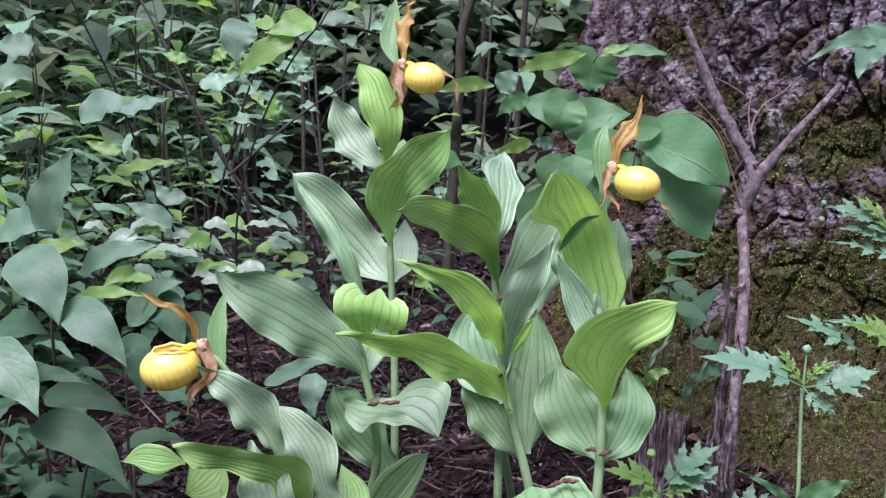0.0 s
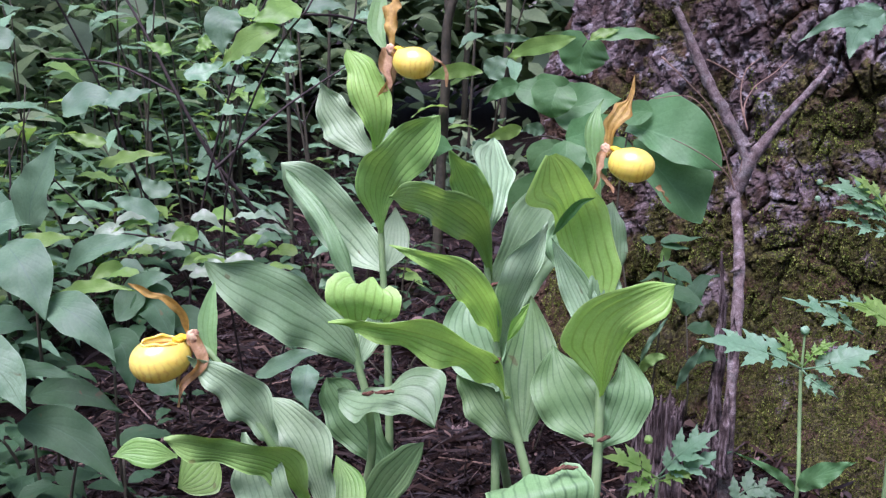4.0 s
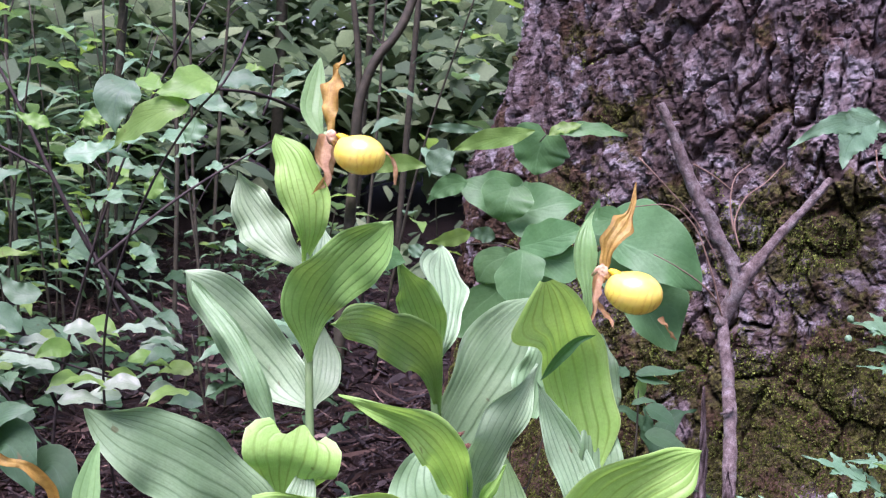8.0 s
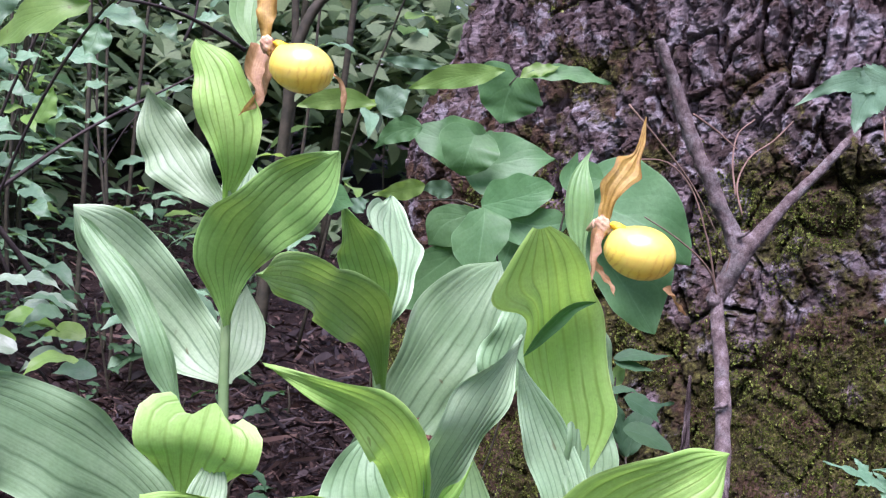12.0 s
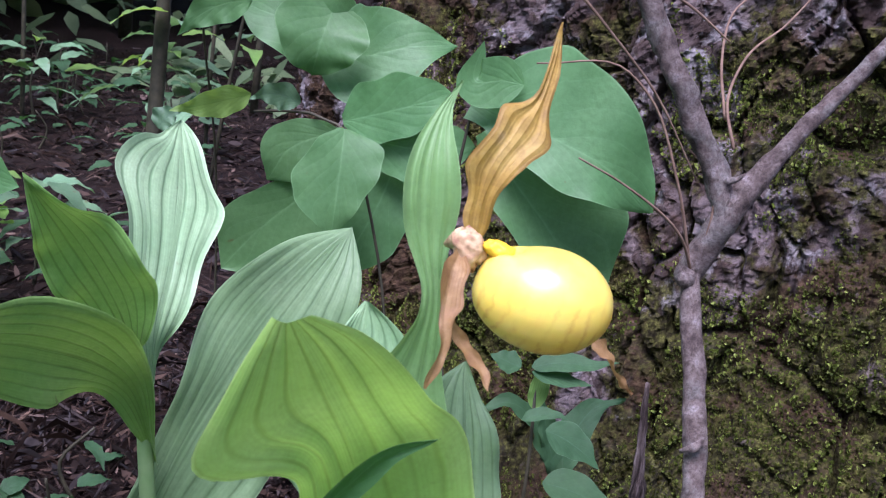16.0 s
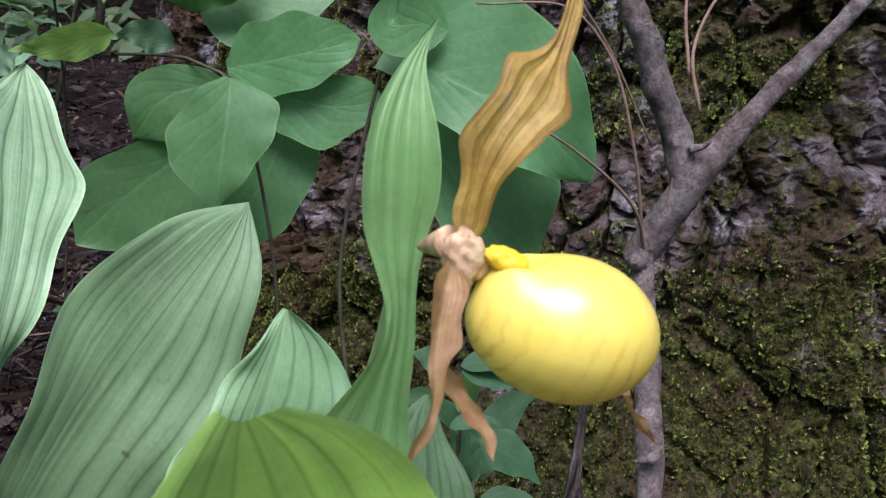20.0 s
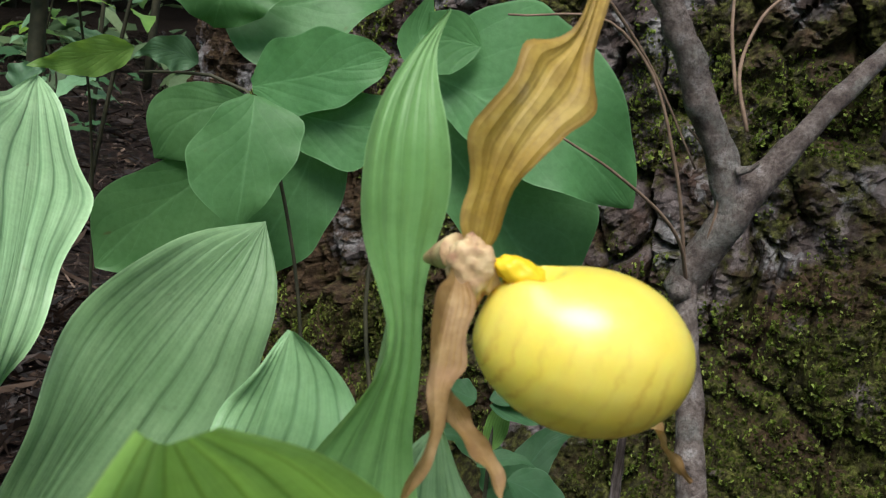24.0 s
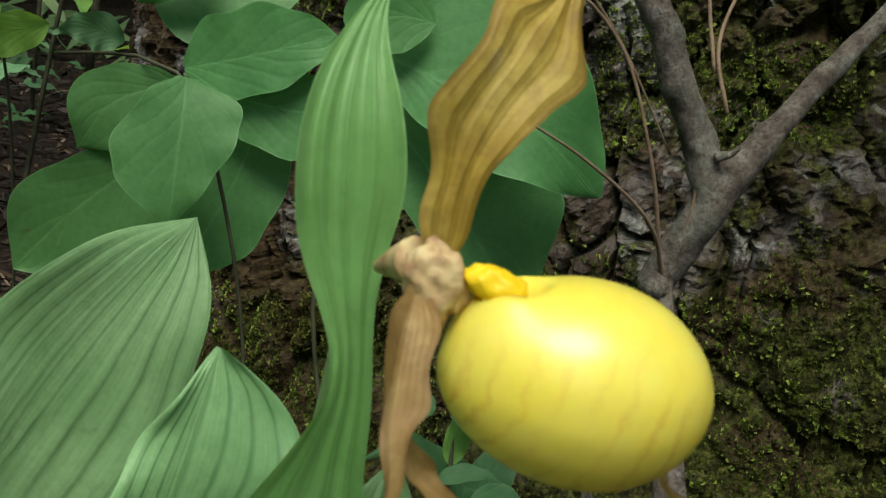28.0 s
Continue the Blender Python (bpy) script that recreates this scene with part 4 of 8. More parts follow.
# Small dark leaf that stands in for a shadow band on the tip.
leaf(tall_orchid, [(0.0112, 0.8848, 0.3676), (0.0179, 0.8833, 0.3698), (0.0298, 0.8828, 0.3671)], 0.0190, HEART, kind='ovate', cup=0.1, nu=10, nv=7, seed=9)
leaf(tall_orchid, [(-0.0383, 0.9383, 0.3575), (-0.0388, 0.9188, 0.3857), (-0.0434, 0.9159, 0.4103), (-0.0507, 0.9235, 0.4316), (-0.0612, 0.932, 0.4476)], 0.0395, LIME, sides=([0.0015, 0.0018, 0.0036, 0.0061, 0.0102, 0.0144, 0.0154, 0.0143, 0.0099, 0.0078, 0.0003], [0.0015, 0.0046, 0.0088, 0.0133, 0.0168, 0.0197, 0.0170, 0.0158, 0.0155, 0.0095, 0.0003]), pleats=6, depth=0.0007, cup=0.3, wave=0.003, seed=2, nu=34, nv=17)
leaf(tall_orchid, [(-0.0365, 0.9417, 0.3495), (-0.0548, 0.9554, 0.3666), (-0.0704, 0.9696, 0.3856), (-0.082, 0.9727, 0.4007), (-0.0883, 0.9712, 0.4177)], 0.0427, PALE, sides=([0.0015, 0.0045, 0.0091, 0.0136, 0.0184, 0.0213, 0.0203, 0.0183, 0.0122, 0.0055, 0.0003], [0.0015, 0.0041, 0.0081, 0.0113, 0.0137, 0.0146, 0.0142, 0.0144, 0.0125, 0.0075, 0.0003]), pleats=7, depth=0.0008, cup=0.22, wave=0.004, roll=8, seed=3, bite=0.03, nu=34, nv=17)
leaf(tall_orchid, [(-0.034, 0.9513, 0.3467), (-0.0278, 0.9694, 0.359), (-0.0246, 0.9886, 0.3763)], 0.0287, PALE, pleats=5, depth=0.001, cup=0.2, seed=4)
leaf(tall_orchid, [(-0.0286, 0.926, 0.2535), (-0.0518, 0.9426, 0.2843), (-0.0845, 0.9393, 0.318), (-0.1203, 0.9302, 0.3487)], 0.0617, PALE, sides=([0.0015, 0.0163, 0.0259, 0.0293, 0.0308, 0.0300, 0.0285, 0.0243, 0.0190, 0.0156, 0.0003], [0.0015, 0.0064, 0.0131, 0.0124, 0.0130, 0.0146, 0.0168, 0.0179, 0.0172, 0.0133, 0.0003]), pleats=9, depth=0.0007, cup=0.15, wave=0.004, roll=5, seed=5, nu=34, nv=17)
leaf(tall_orchid, [(-0.0541, 0.8887, 0.2484), (-0.0657, 0.8905, 0.2807), (-0.0828, 0.9019, 0.3108), (-0.1006, 0.9158, 0.3283), (-0.1163, 0.9292, 0.3438)], 0.0226, SAGE, sides=([0.0015, 0.0064, 0.0113, 0.0105, 0.0092, 0.0093, 0.0095, 0.0085, 0.0075, 0.0056, 0.0003], [0.0015, 0.0036, 0.0045, 0.0046, 0.0052, 0.0047, 0.0047, 0.0053, 0.0045, 0.0031, 0.0003]), pleats=4, depth=0.001, cup=0.45, wave=0.003, roll=-10, seed=6)
leaf(tall_orchid, [(-0.0291, 0.9259, 0.2535), (-0.023, 0.9557, 0.2723), (-0.0217, 0.9728, 0.3039)], 0.0313, PALE, pleats=6, depth=0.001, cup=0.2, seed=7)
leaf(tall_orchid, [(-0.0285, 0.9473, 0.4454), (-0.036, 0.956, 0.4624), (-0.0346, 0.9652, 0.4811), (-0.0316, 0.9755, 0.5045)], 0.0172, BRACT, "bract", kind='lance', cup=0.3, seed=8)
flower(tall_orchid, (-0.0205, 0.9073, 0.4492), (0.93, -0.33, -0.05), (0, 0, 1), 0.034, (0.24, 0.13, 0.11, 0.5), [([(-0.0223, 0.9434, 0.4505), (-0.0235, 0.9465, 0.4651), (-0.0219, 0.9554, 0.4822), (-0.0154, 0.966, 0.5068)], 0.0160, dict(wave=0.004, waves=3, twist=40, seed=11))], [([(-0.0255, 0.9377, 0.4482), (-0.0296, 0.9238, 0.4317), (-0.0258, 0.9162, 0.4201), (-0.0346, 0.9085, 0.4085)], 0.0125, dict(twist=70, cup=0.5, wave=0.0012, waves=2.4, bite=0.06, seed=12, nu=40, nv=13)), ([(-0.0225, 0.9477, 0.4469), (-0.0223, 0.9437, 0.4284), (-0.0241, 0.9399, 0.4112)], 0.0100, dict(twist=80, wave=0.0005, seed=13)), ([(0.0062, 0.9619, 0.4402), (0.019, 0.956, 0.4356), (0.0247, 0.9488, 0.426), (0.0249, 0.9464, 0.4147)], 0.0071, dict(twist=200, wave=0.0005, seed=14))])

# Leafy orchid without a flower
leafy_orchid = thing("slipper_orchid", (-0.085, 0.86, 0), "slipper orchid with broad pale pleated leaves and no flower", "orchid", "lady slipper plants in the clump")
stem(leafy_orchid, [(-0.085, 0.86, 0), (-0.0349, 0.7964, 0.1523), (-0.0394, 0.7983, 0.1851), (-0.0451, 0.7983, 0.2088), (-0.0472, 0.7983, 0.2322)], 0.0042, 0.003)
leaf(leafy_orchid, [(-0.0406, 0.7974, 0.2044), (-0.0644, 0.7924, 0.2393), (-0.1092, 0.7732, 0.2757), (-0.1524, 0.7583, 0.299)], 0.0671, SAGE, sides=([0.0015, 0.0096, 0.0194, 0.0257, 0.0319, 0.0336, 0.0286, 0.0302, 0.0279, 0.0173, 0.0003], [0.0015, 0.0058, 0.0100, 0.0112, 0.0136, 0.0167, 0.0178, 0.0185, 0.0143, 0.0027, 0.0003]), pleats=10, depth=0.0008, cup=0.1, wave=0.005, roll=8, seed=21, face=(0, -0.8, 0.62), nu=38, nv=21)
leaf(leafy_orchid, [(-0.0470, 0.8348, 0.2123), (-0.0440, 0.8247, 0.2362), (-0.0405, 0.8146, 0.2556), (-0.0375, 0.8197, 0.2693)], 0.0600, LIME, pleats=7, depth=0.0008, cup=0.18, wave=0.004, waves=1.6, kind='fan', ruffle=0.07, seed=22)
leaf(leafy_orchid, [(-0.0617, 0.8026, 0.1823), (-0.0351, 0.783, 0.1851), (-0.0089, 0.765, 0.1856), (0.015, 0.7507, 0.1749)], 0.0796, SAGE, sides=([0.0015, 0.0052, 0.0049, 0.0048, 0.0096, 0.0147, 0.0217, 0.0342, 0.0398, 0.0289, 0.0003], [0.0015, 0.0129, 0.0191, 0.0199, 0.0153, 0.0120, 0.0107, 0.0086, 0.0057, 0.0018, 0.0003]), pleats=8, depth=0.0007, cup=0.12, wave=0.004, seed=23, face=(0, -0.8, 0.6), nu=34, nv=17)
leaf(leafy_orchid, [(-0.021, 0.8064, 0.1038), (-0.0333, 0.8174, 0.1314), (-0.0523, 0.8231, 0.1587), (-0.0734, 0.8337, 0.1849)], 0.0496, DIMSAGE, sides=([0.0015, 0.0049, 0.0097, 0.0134, 0.0193, 0.0248, 0.0245, 0.0241, 0.0217, 0.0162, 0.0003], [0.0015, 0.0067, 0.0131, 0.0119, 0.0125, 0.0160, 0.0167, 0.0158, 0.0150, 0.0133, 0.0003]), pleats=8, depth=0.0008, cup=0.12, wave=0.004, roll=8, seed=24)
leaf(leafy_orchid, [(-0.0392, 0.7706, 0.0812), (-0.0232, 0.7673, 0.1121), (-0.0074, 0.7624, 0.1359), (0.0066, 0.7621, 0.1573)], 0.0379, DIMSAGE, sides=([0.0015, 0.0082, 0.0164, 0.0172, 0.0182, 0.0186, 0.0188, 0.0189, 0.0161, 0.0128, 0.0003], [0.0015, 0.0037, 0.0075, 0.0094, 0.0105, 0.0111, 0.0110, 0.0091, 0.0076, 0.0044, 0.0003]), pleats=7, depth=0.001, cup=0.2, roll=-6, seed=25)
leaf(leafy_orchid, [(-0.0482, 0.8063, 0.1989), (-0.0334, 0.8254, 0.2386), (-0.0356, 0.837, 0.2449)], 0.0184, PALE, pleats=5, depth=0.001, cup=0.3, seed=26)

# Low orchid with a drooping flower
low_orchid = thing("slipper_orchid", (-0.1, 0.76, 0), "low slipper orchid leaning aside with a drooping yellow flower", "orchid", "lady slipper plants in the clump")
stem(low_orchid, [(-0.1, 0.76, 0), (-0.0732, 0.7082, 0.1257), (-0.0893, 0.7095, 0.1559), (-0.1043, 0.706, 0.1876), (-0.1239, 0.7079, 0.2208), (-0.1391, 0.7076, 0.2439), (-0.1488, 0.7093, 0.2524)], 0.0045, 0.0022)
leaf(low_orchid, [(-0.0948, 0.7082, 0.1739), (-0.1103, 0.7022, 0.2082), (-0.1287, 0.6974, 0.2295), (-0.1539, 0.7025, 0.2449)], 0.0366, PALE, sides=([0.0015, 0.0054, 0.0098, 0.0138, 0.0177, 0.0183, 0.0152, 0.0103, 0.0114, 0.0088, 0.0003], [0.0015, 0.0036, 0.0070, 0.0105, 0.0151, 0.0156, 0.0169, 0.0113, 0.0061, 0.0034, 0.0003]), pleats=7, depth=0.0008, cup=0.25, wave=0.004, roll=10, seed=31)
leaf(low_orchid, [(-0.1367, 0.7063, 0.238), (-0.1417, 0.7105, 0.2575), (-0.1407, 0.7163, 0.2746), (-0.1379, 0.7233, 0.2923)], 0.0136, BRACT, "bract", kind='lance', cup=0.4, seed=32)
leaf(low_orchid, [(-0.074, 0.7007, 0.1382), (-0.0908, 0.683, 0.1752), (-0.1284, 0.6674, 0.1905), (-0.1615, 0.657, 0.2009)], 0.0361, MIDLEAF, sides=([0.0015, 0.0055, 0.0112, 0.0140, 0.0142, 0.0128, 0.0097, 0.0096, 0.0117, 0.0084, 0.0003], [0.0015, 0.0059, 0.0112, 0.0180, 0.0159, 0.0094, 0.0068, 0.0091, 0.0091, 0.0071, 0.0003]), pleats=8, depth=0.0008, cup=0.28, wave=0.004, roll=12, seed=33, nu=34, nv=17)
leaf(low_orchid, [(-0.1599, 0.683, 0.1793), (-0.1743, 0.6785, 0.1831), (-0.192, 0.6786, 0.1841), (-0.2025, 0.6777, 0.181)], 0.0204, MIDLEAF, pleats=5, depth=0.0006, cup=0.1, seed=34, roll=-10)
leaf(low_orchid, [(-0.1354, 0.6974, 0.1735), (-0.1443, 0.6905, 0.1657), (-0.153, 0.684, 0.1599), (-0.1609, 0.683, 0.156)], 0.0339, MIDLEAF, pleats=6, depth=0.0006, cup=0.05, seed=35)
leaf(low_orchid, [(-0.063, 0.726, 0.1126), (-0.0697, 0.7229, 0.1458), (-0.0806, 0.7244, 0.177), (-0.1051, 0.7349, 0.2031)], 0.0439, PALE, sides=([0.0015, 0.0040, 0.0079, 0.0092, 0.0100, 0.0121, 0.0146, 0.0157, 0.0140, 0.0103, 0.0003], [0.0015, 0.0062, 0.0104, 0.0117, 0.0133, 0.0187, 0.0219, 0.0183, 0.0139, 0.0093, 0.0003]), pleats=9, depth=0.0008, cup=0.22, wave=0.004, seed=36, nu=34, nv=17)
leaf(low_orchid, [(-0.0865, 0.6844, 0.111), (-0.0972, 0.681, 0.1429), (-0.1074, 0.6867, 0.17), (-0.1166, 0.6964, 0.1913)], 0.0439, PALE, pleats=8, depth=0.0008, cup=0.25, wave=0.004, roll=12, seed=37)
leaf(low_orchid, [(-0.0575, 0.7132, 0.1009), (-0.0503, 0.727, 0.1169), (-0.0507, 0.7409, 0.1333), (-0.0592, 0.7547, 0.1502)], 0.0298, MIDLEAF, pleats=6, depth=0.001, cup=0.2, seed=38)
flower(low_orchid, (-0.1537, 0.7068, 0.2578), (-0.95, -0.25, -0.14), (-0.06, -0.14, 1), 0.040, (0.46, 0.36, 0.2, 1.3), [([(-0.1549, 0.709, 0.2575), (-0.1549, 0.709, 0.2605), (-0.1555, 0.708, 0.2664), (-0.1581, 0.706, 0.2745), (-0.1635, 0.704, 0.2814), (-0.1711, 0.702, 0.2867), (-0.1773, 0.701, 0.2881), (-0.1845, 0.699, 0.293), (-0.1909, 0.697, 0.297)], 0.0085, dict(sides=([0.0012, 0.0020, 0.0028, 0.0033, 0.0032, 0.0026, 0.0020, 0.0023, 0.0028, 0.0018, 0.0003], [0.0012, 0.0018, 0.0024, 0.0030, 0.0034, 0.0030, 0.0019, 0.0021, 0.0026, 0.0016, 0.0003]), wave=0.0012, waves=2.5, twist=-50, cup=0.5, bite=0.06, seed=41, roll=25, nu=48, nv=13))], [([(-0.1515, 0.707, 0.2566), (-0.147, 0.703, 0.2506), (-0.1444, 0.7, 0.2422), (-0.1496, 0.697, 0.2331), (-0.1569, 0.694, 0.2273), (-0.1591, 0.69, 0.2117)], 0.0085, dict(twist=60, cup=0.5, wave=0.0012, waves=2.4, bite=0.08, seed=42, nu=44, nv=13)), ([(-0.1566, 0.715, 0.251), (-0.1596, 0.716, 0.2342), (-0.165, 0.715, 0.2242), (-0.1658, 0.713, 0.2145)], 0.0073, dict(twist=100, wave=0.0006, seed=43)), ([(-0.1939, 0.7155, 0.2364), (-0.1865, 0.7117, 0.242), (-0.1751, 0.7073, 0.2448), (-0.1572, 0.709, 0.2516)], 0.0028, dict(twist=100, seed=44))])

# Orchid behind the middle
back_orchid = thing("slipper_orchid", (0.09, 1.01, 0), "slipper orchid with striped dark and pale pleated leaves", "orchid", "lady slipper plants in the clump")
stem(back_orchid, [(0.09, 1.01, 0), (0.0701, 0.9458, 0.1278), (0.0662, 0.9521, 0.2037), (0.0635, 0.9551, 0.2411), (0.0611, 0.9618, 0.272)], 0.0045, 0.003)
leaf(back_orchid, [(0.0669, 0.9598, 0.2389), (0.0575, 0.9400, 0.2795), (0.0310, 0.9000, 0.3105), (0.0040, 0.8520, 0.3300), (-0.0218, 0.8050, 0.3395)], 0.0464, MIDLEAF, sides=([0.0015, 0.0044, 0.0090, 0.0150, 0.0176, 0.0179, 0.0161, 0.0122, 0.0118, 0.0083, 0.0003], [0.0015, 0.0037, 0.0075, 0.0141, 0.0232, 0.0204, 0.0128, 0.0135, 0.0154, 0.0110, 0.0003]), pleats=7, depth=0.0008, cup=0.25, wave=0.004, roll=10, seed=51, nu=34, nv=17)
leaf(back_orchid, [(0.0595, 0.9560, 0.2823), (0.0530, 0.9440, 0.3090), (0.0415, 0.9280, 0.3370), (0.0270, 0.9070, 0.3640)], 0.0330, MIDLEAF, pleats=5, depth=0.001, cup=0.3, wave=0.003, seed=52, roll=10)
leaf(back_orchid, [(0.0644, 0.9600, 0.2709), (0.0650, 0.9550, 0.2960), (0.0690, 0.9640, 0.3180), (0.0715, 0.9900, 0.3390), (0.0710, 1.0347, 0.3606)], 0.0546, PALE, sides=([0.0015, 0.0030, 0.0060, 0.0092, 0.0128, 0.0166, 0.0208, 0.0252, 0.0290, 0.0305, 0.0270, 0.0200, 0.0115, 0.0060, 0.0003], [0.0015, 0.0036, 0.0064, 0.0090, 0.0110, 0.0128, 0.0150, 0.0170, 0.0185, 0.0195, 0.0190, 0.0165, 0.0120, 0.0070, 0.0003]), pleats=6, depth=0.0008, cup=0.12, wave=0.002, seed=53, face=(0.5, -0.75, 0.4), nu=40, nv=19)
leaf(back_orchid, [(0.0544, 0.9666, 0.1799), (0.083, 0.9638, 0.2478), (0.1133, 0.973, 0.2938), (0.1432, 0.9968, 0.3272)], 0.0683, SAGE, sides=([0.0015, 0.0143, 0.0144, 0.0126, 0.0150, 0.0199, 0.0264, 0.0271, 0.0234, 0.0155, 0.0003], [0.0015, 0.0112, 0.0224, 0.0299, 0.0324, 0.0342, 0.0340, 0.0337, 0.0281, 0.0198, 0.0003]), pleats=9, depth=0.0008, cup=0.12, wave=0.004, roll=-4, seed=54, nu=40, nv=25)

# Orchid in the middle of the clump
middle_orchid = thing("slipper_orchid", (0.085, 0.84, 0), "slipper orchid with long arching pleated leaves in the clump", "orchid", "lady slipper plants in the clump")
stem(middle_orchid, [(0.085, 0.84, 0), (0.0889, 0.7693, 0.1152), (0.081, 0.7763, 0.1477), (0.0718, 0.7828, 0.1781), (0.0648, 0.7893, 0.2084), (0.0619, 0.7964, 0.2317)], 0.005, 0.003)
stem(middle_orchid, [(0.065, 0.88, 0), (0.0639, 0.8056, 0.0954), (0.0645, 0.8136, 0.1318), (0.0658, 0.8158, 0.1655)], 0.004, 0.0035)
leaf(middle_orchid, [(0.0648, 0.7972, 0.2208), (0.0554, 0.7741, 0.2565), (0.0303, 0.7413, 0.2952), (-0.016, 0.725, 0.3171)], 0.0262, LIME, pleats=5, depth=0.001, cup=0.4, wave=0.004, roll=15, seed=61)
leaf(middle_orchid, [(0.0658, 0.7955, 0.2134), (0.0704, 0.7791, 0.2552), (0.0813, 0.7657, 0.2868), (0.0982, 0.7644, 0.327)], 0.0382, PALE, sides=([0.0015, 0.0024, 0.0046, 0.0074, 0.0112, 0.0163, 0.0186, 0.0191, 0.0137, 0.0054, 0.0003], [0.0015, 0.0019, 0.0040, 0.0055, 0.0068, 0.0072, 0.0071, 0.0073, 0.0076, 0.0039, 0.0003]), pleats=8, depth=0.0008, cup=0.28, wave=0.004, roll=-8, seed=62, nu=34, nv=17)
leaf(middle_orchid, [(0.0714, 0.7795, 0.1863), (0.0502, 0.7519, 0.2253), (-0, 0.7317, 0.2529), (-0.0597, 0.7228, 0.2624)], 0.0328, LIME, pleats=6, depth=0.001, cup=0.35, wave=0.005, roll=35, seed=63)
leaf(middle_orchid, [(0.0835, 0.782, 0.1501), (0.0861, 0.7981, 0.1773), (0.0896, 0.8164, 0.214), (0.0926, 0.8354, 0.254)], 0.0537, DIMSAGE, pleats=9, depth=0.0008, cup=0.18, wave=0.003, seed=64)
leaf(middle_orchid, [(0.0668, 0.7951, 0.1877), (0.052, 0.8149, 0.2093), (0.0427, 0.8255, 0.2347), (0.0472, 0.8411, 0.2592)], 0.0514, SAGE, pleats=8, depth=0.0008, cup=0.2, wave=0.004, roll=8, seed=65)
leaf(middle_orchid, [(0.0816, 0.7857, 0.1438), (0.0615, 0.8006, 0.1664), (0.0454, 0.81, 0.1868), (0.0315, 0.8185, 0.2031)], 0.0365, DIMSAGE, pleats=7, depth=0.0008, cup=0.2, wave=0.004, roll=12, seed=66)
leaf(middle_orchid, [(0.1037, 0.7124, 0.0878), (0.0979, 0.7042, 0.1213), (0.0917, 0.7016, 0.1423), (0.0889, 0.7202, 0.1483)], 0.0764, DIMSAGE, pleats=8, depth=0.0008, cup=0.1, wave=0.004, waves=2, kind='fan', ruffle=0.05, seed=67)
leaf(middle_orchid, [(0.0693, 0.798, 0.2244), (0.0752, 0.7918, 0.2425), (0.088, 0.7904, 0.2591)], 0.0133, LIME, pleats=3, depth=0.001, cup=0.5, seed=68)

# Orchid with the flower that the walk ends at
near_orchid = thing("slipper_orchid", (0.135, 0.83, 0), "slipper orchid with cupped bright leaves and an upright yellow flower", "orchid", "lady slipper plants in the clump")
stem(near_orchid, [(0.135, 0.83, 0), (0.1361, 0.75, 0.1178), (0.1391, 0.7593, 0.1603), (0.1404, 0.7685, 0.2027), (0.1431, 0.7874, 0.2423), (0.1438, 0.8114, 0.2818)], 0.0048, 0.003)
stem(near_orchid, [(0.1622, 0.8868, 0.2556), (0.1471, 0.8586, 0.3081), (0.1435, 0.8462, 0.3352), (0.1426, 0.8387, 0.3546), (0.1429, 0.8386, 0.3654), (0.1421, 0.8402, 0.3712)], 0.0034, 0.0016)
leaf(near_orchid, [(0.1403, 0.7615, 0.1939), (0.1377, 0.7443, 0.2324), (0.1436, 0.73, 0.2606), (0.1607, 0.7207, 0.2781), (0.1839, 0.7236, 0.2901)], 0.0649, LIME, sides=([0.0015, 0.0030, 0.0077, 0.0202, 0.0325, 0.0295, 0.0275, 0.0210, 0.0129, 0.0096, 0.0003], [0.0015, 0.0033, 0.0072, 0.0109, 0.0135, 0.0167, 0.0173, 0.0160, 0.0158, 0.0163, 0.0003]), pleats=7, depth=0.0009, cup=0.25, wave=0.004, waves=1.6, roll=-4, seed=71, nu=44, nv=21)
leaf(near_orchid, [(0.1399, 0.763, 0.1541), (0.1269, 0.777, 0.1716), (0.1138, 0.7872, 0.1958), (0.1078, 0.8033, 0.2232)], 0.0554, DIMSAGE, pleats=9, depth=0.0008, cup=0.15, wave=0.004, seed=72)
leaf(near_orchid, [(0.1408, 0.7626, 0.152), (0.1578, 0.7769, 0.1697), (0.1664, 0.787, 0.1919), (0.1623, 0.8026, 0.217)], 0.0390, DIMSAGE, pleats=8, depth=0.0008, cup=0.15, wave=0.004, seed=73)
leaf(near_orchid, [(0.1402, 0.7927, 0.2431), (0.134, 0.7929, 0.268), (0.1173, 0.7883, 0.3287), (0.1062, 0.7680, 0.3560), (0.0972, 0.7540, 0.3770)], 0.0559, LIME, sides=([0.0015, 0.0015, 0.0030, 0.0044, 0.0061, 0.0087, 0.0113, 0.0132, 0.0145, 0.0152, 0.0155, 0.0150, 0.0145, 0.0145, 0.0155, 0.0190, 0.0285, 0.0290, 0.0195, 0.0115, 0.0025], [0.0015, 0.0058, 0.0115, 0.0174, 0.0231, 0.0279, 0.0273, 0.0267, 0.0261, 0.0256, 0.0258, 0.0258, 0.0250, 0.0226, 0.0208, 0.0196, 0.0182, 0.0166, 0.0146, 0.0115, 0.0045]), pleats=5, depth=0.0008, cup=0.12, wave=0.003, waves=1.4, seed=74, nu=56, nv=21)
leaf(near_orchid, [(0.1390, 0.7740, 0.2080), (0.1310, 0.7870, 0.2530), (0.1160, 0.7900, 0.2850), (0.1025, 0.7870, 0.3115)], 0.0260, PALE, pleats=5, depth=0.0007, cup=0.2, wave=0.002, seed=85, nu=34, nv=15)
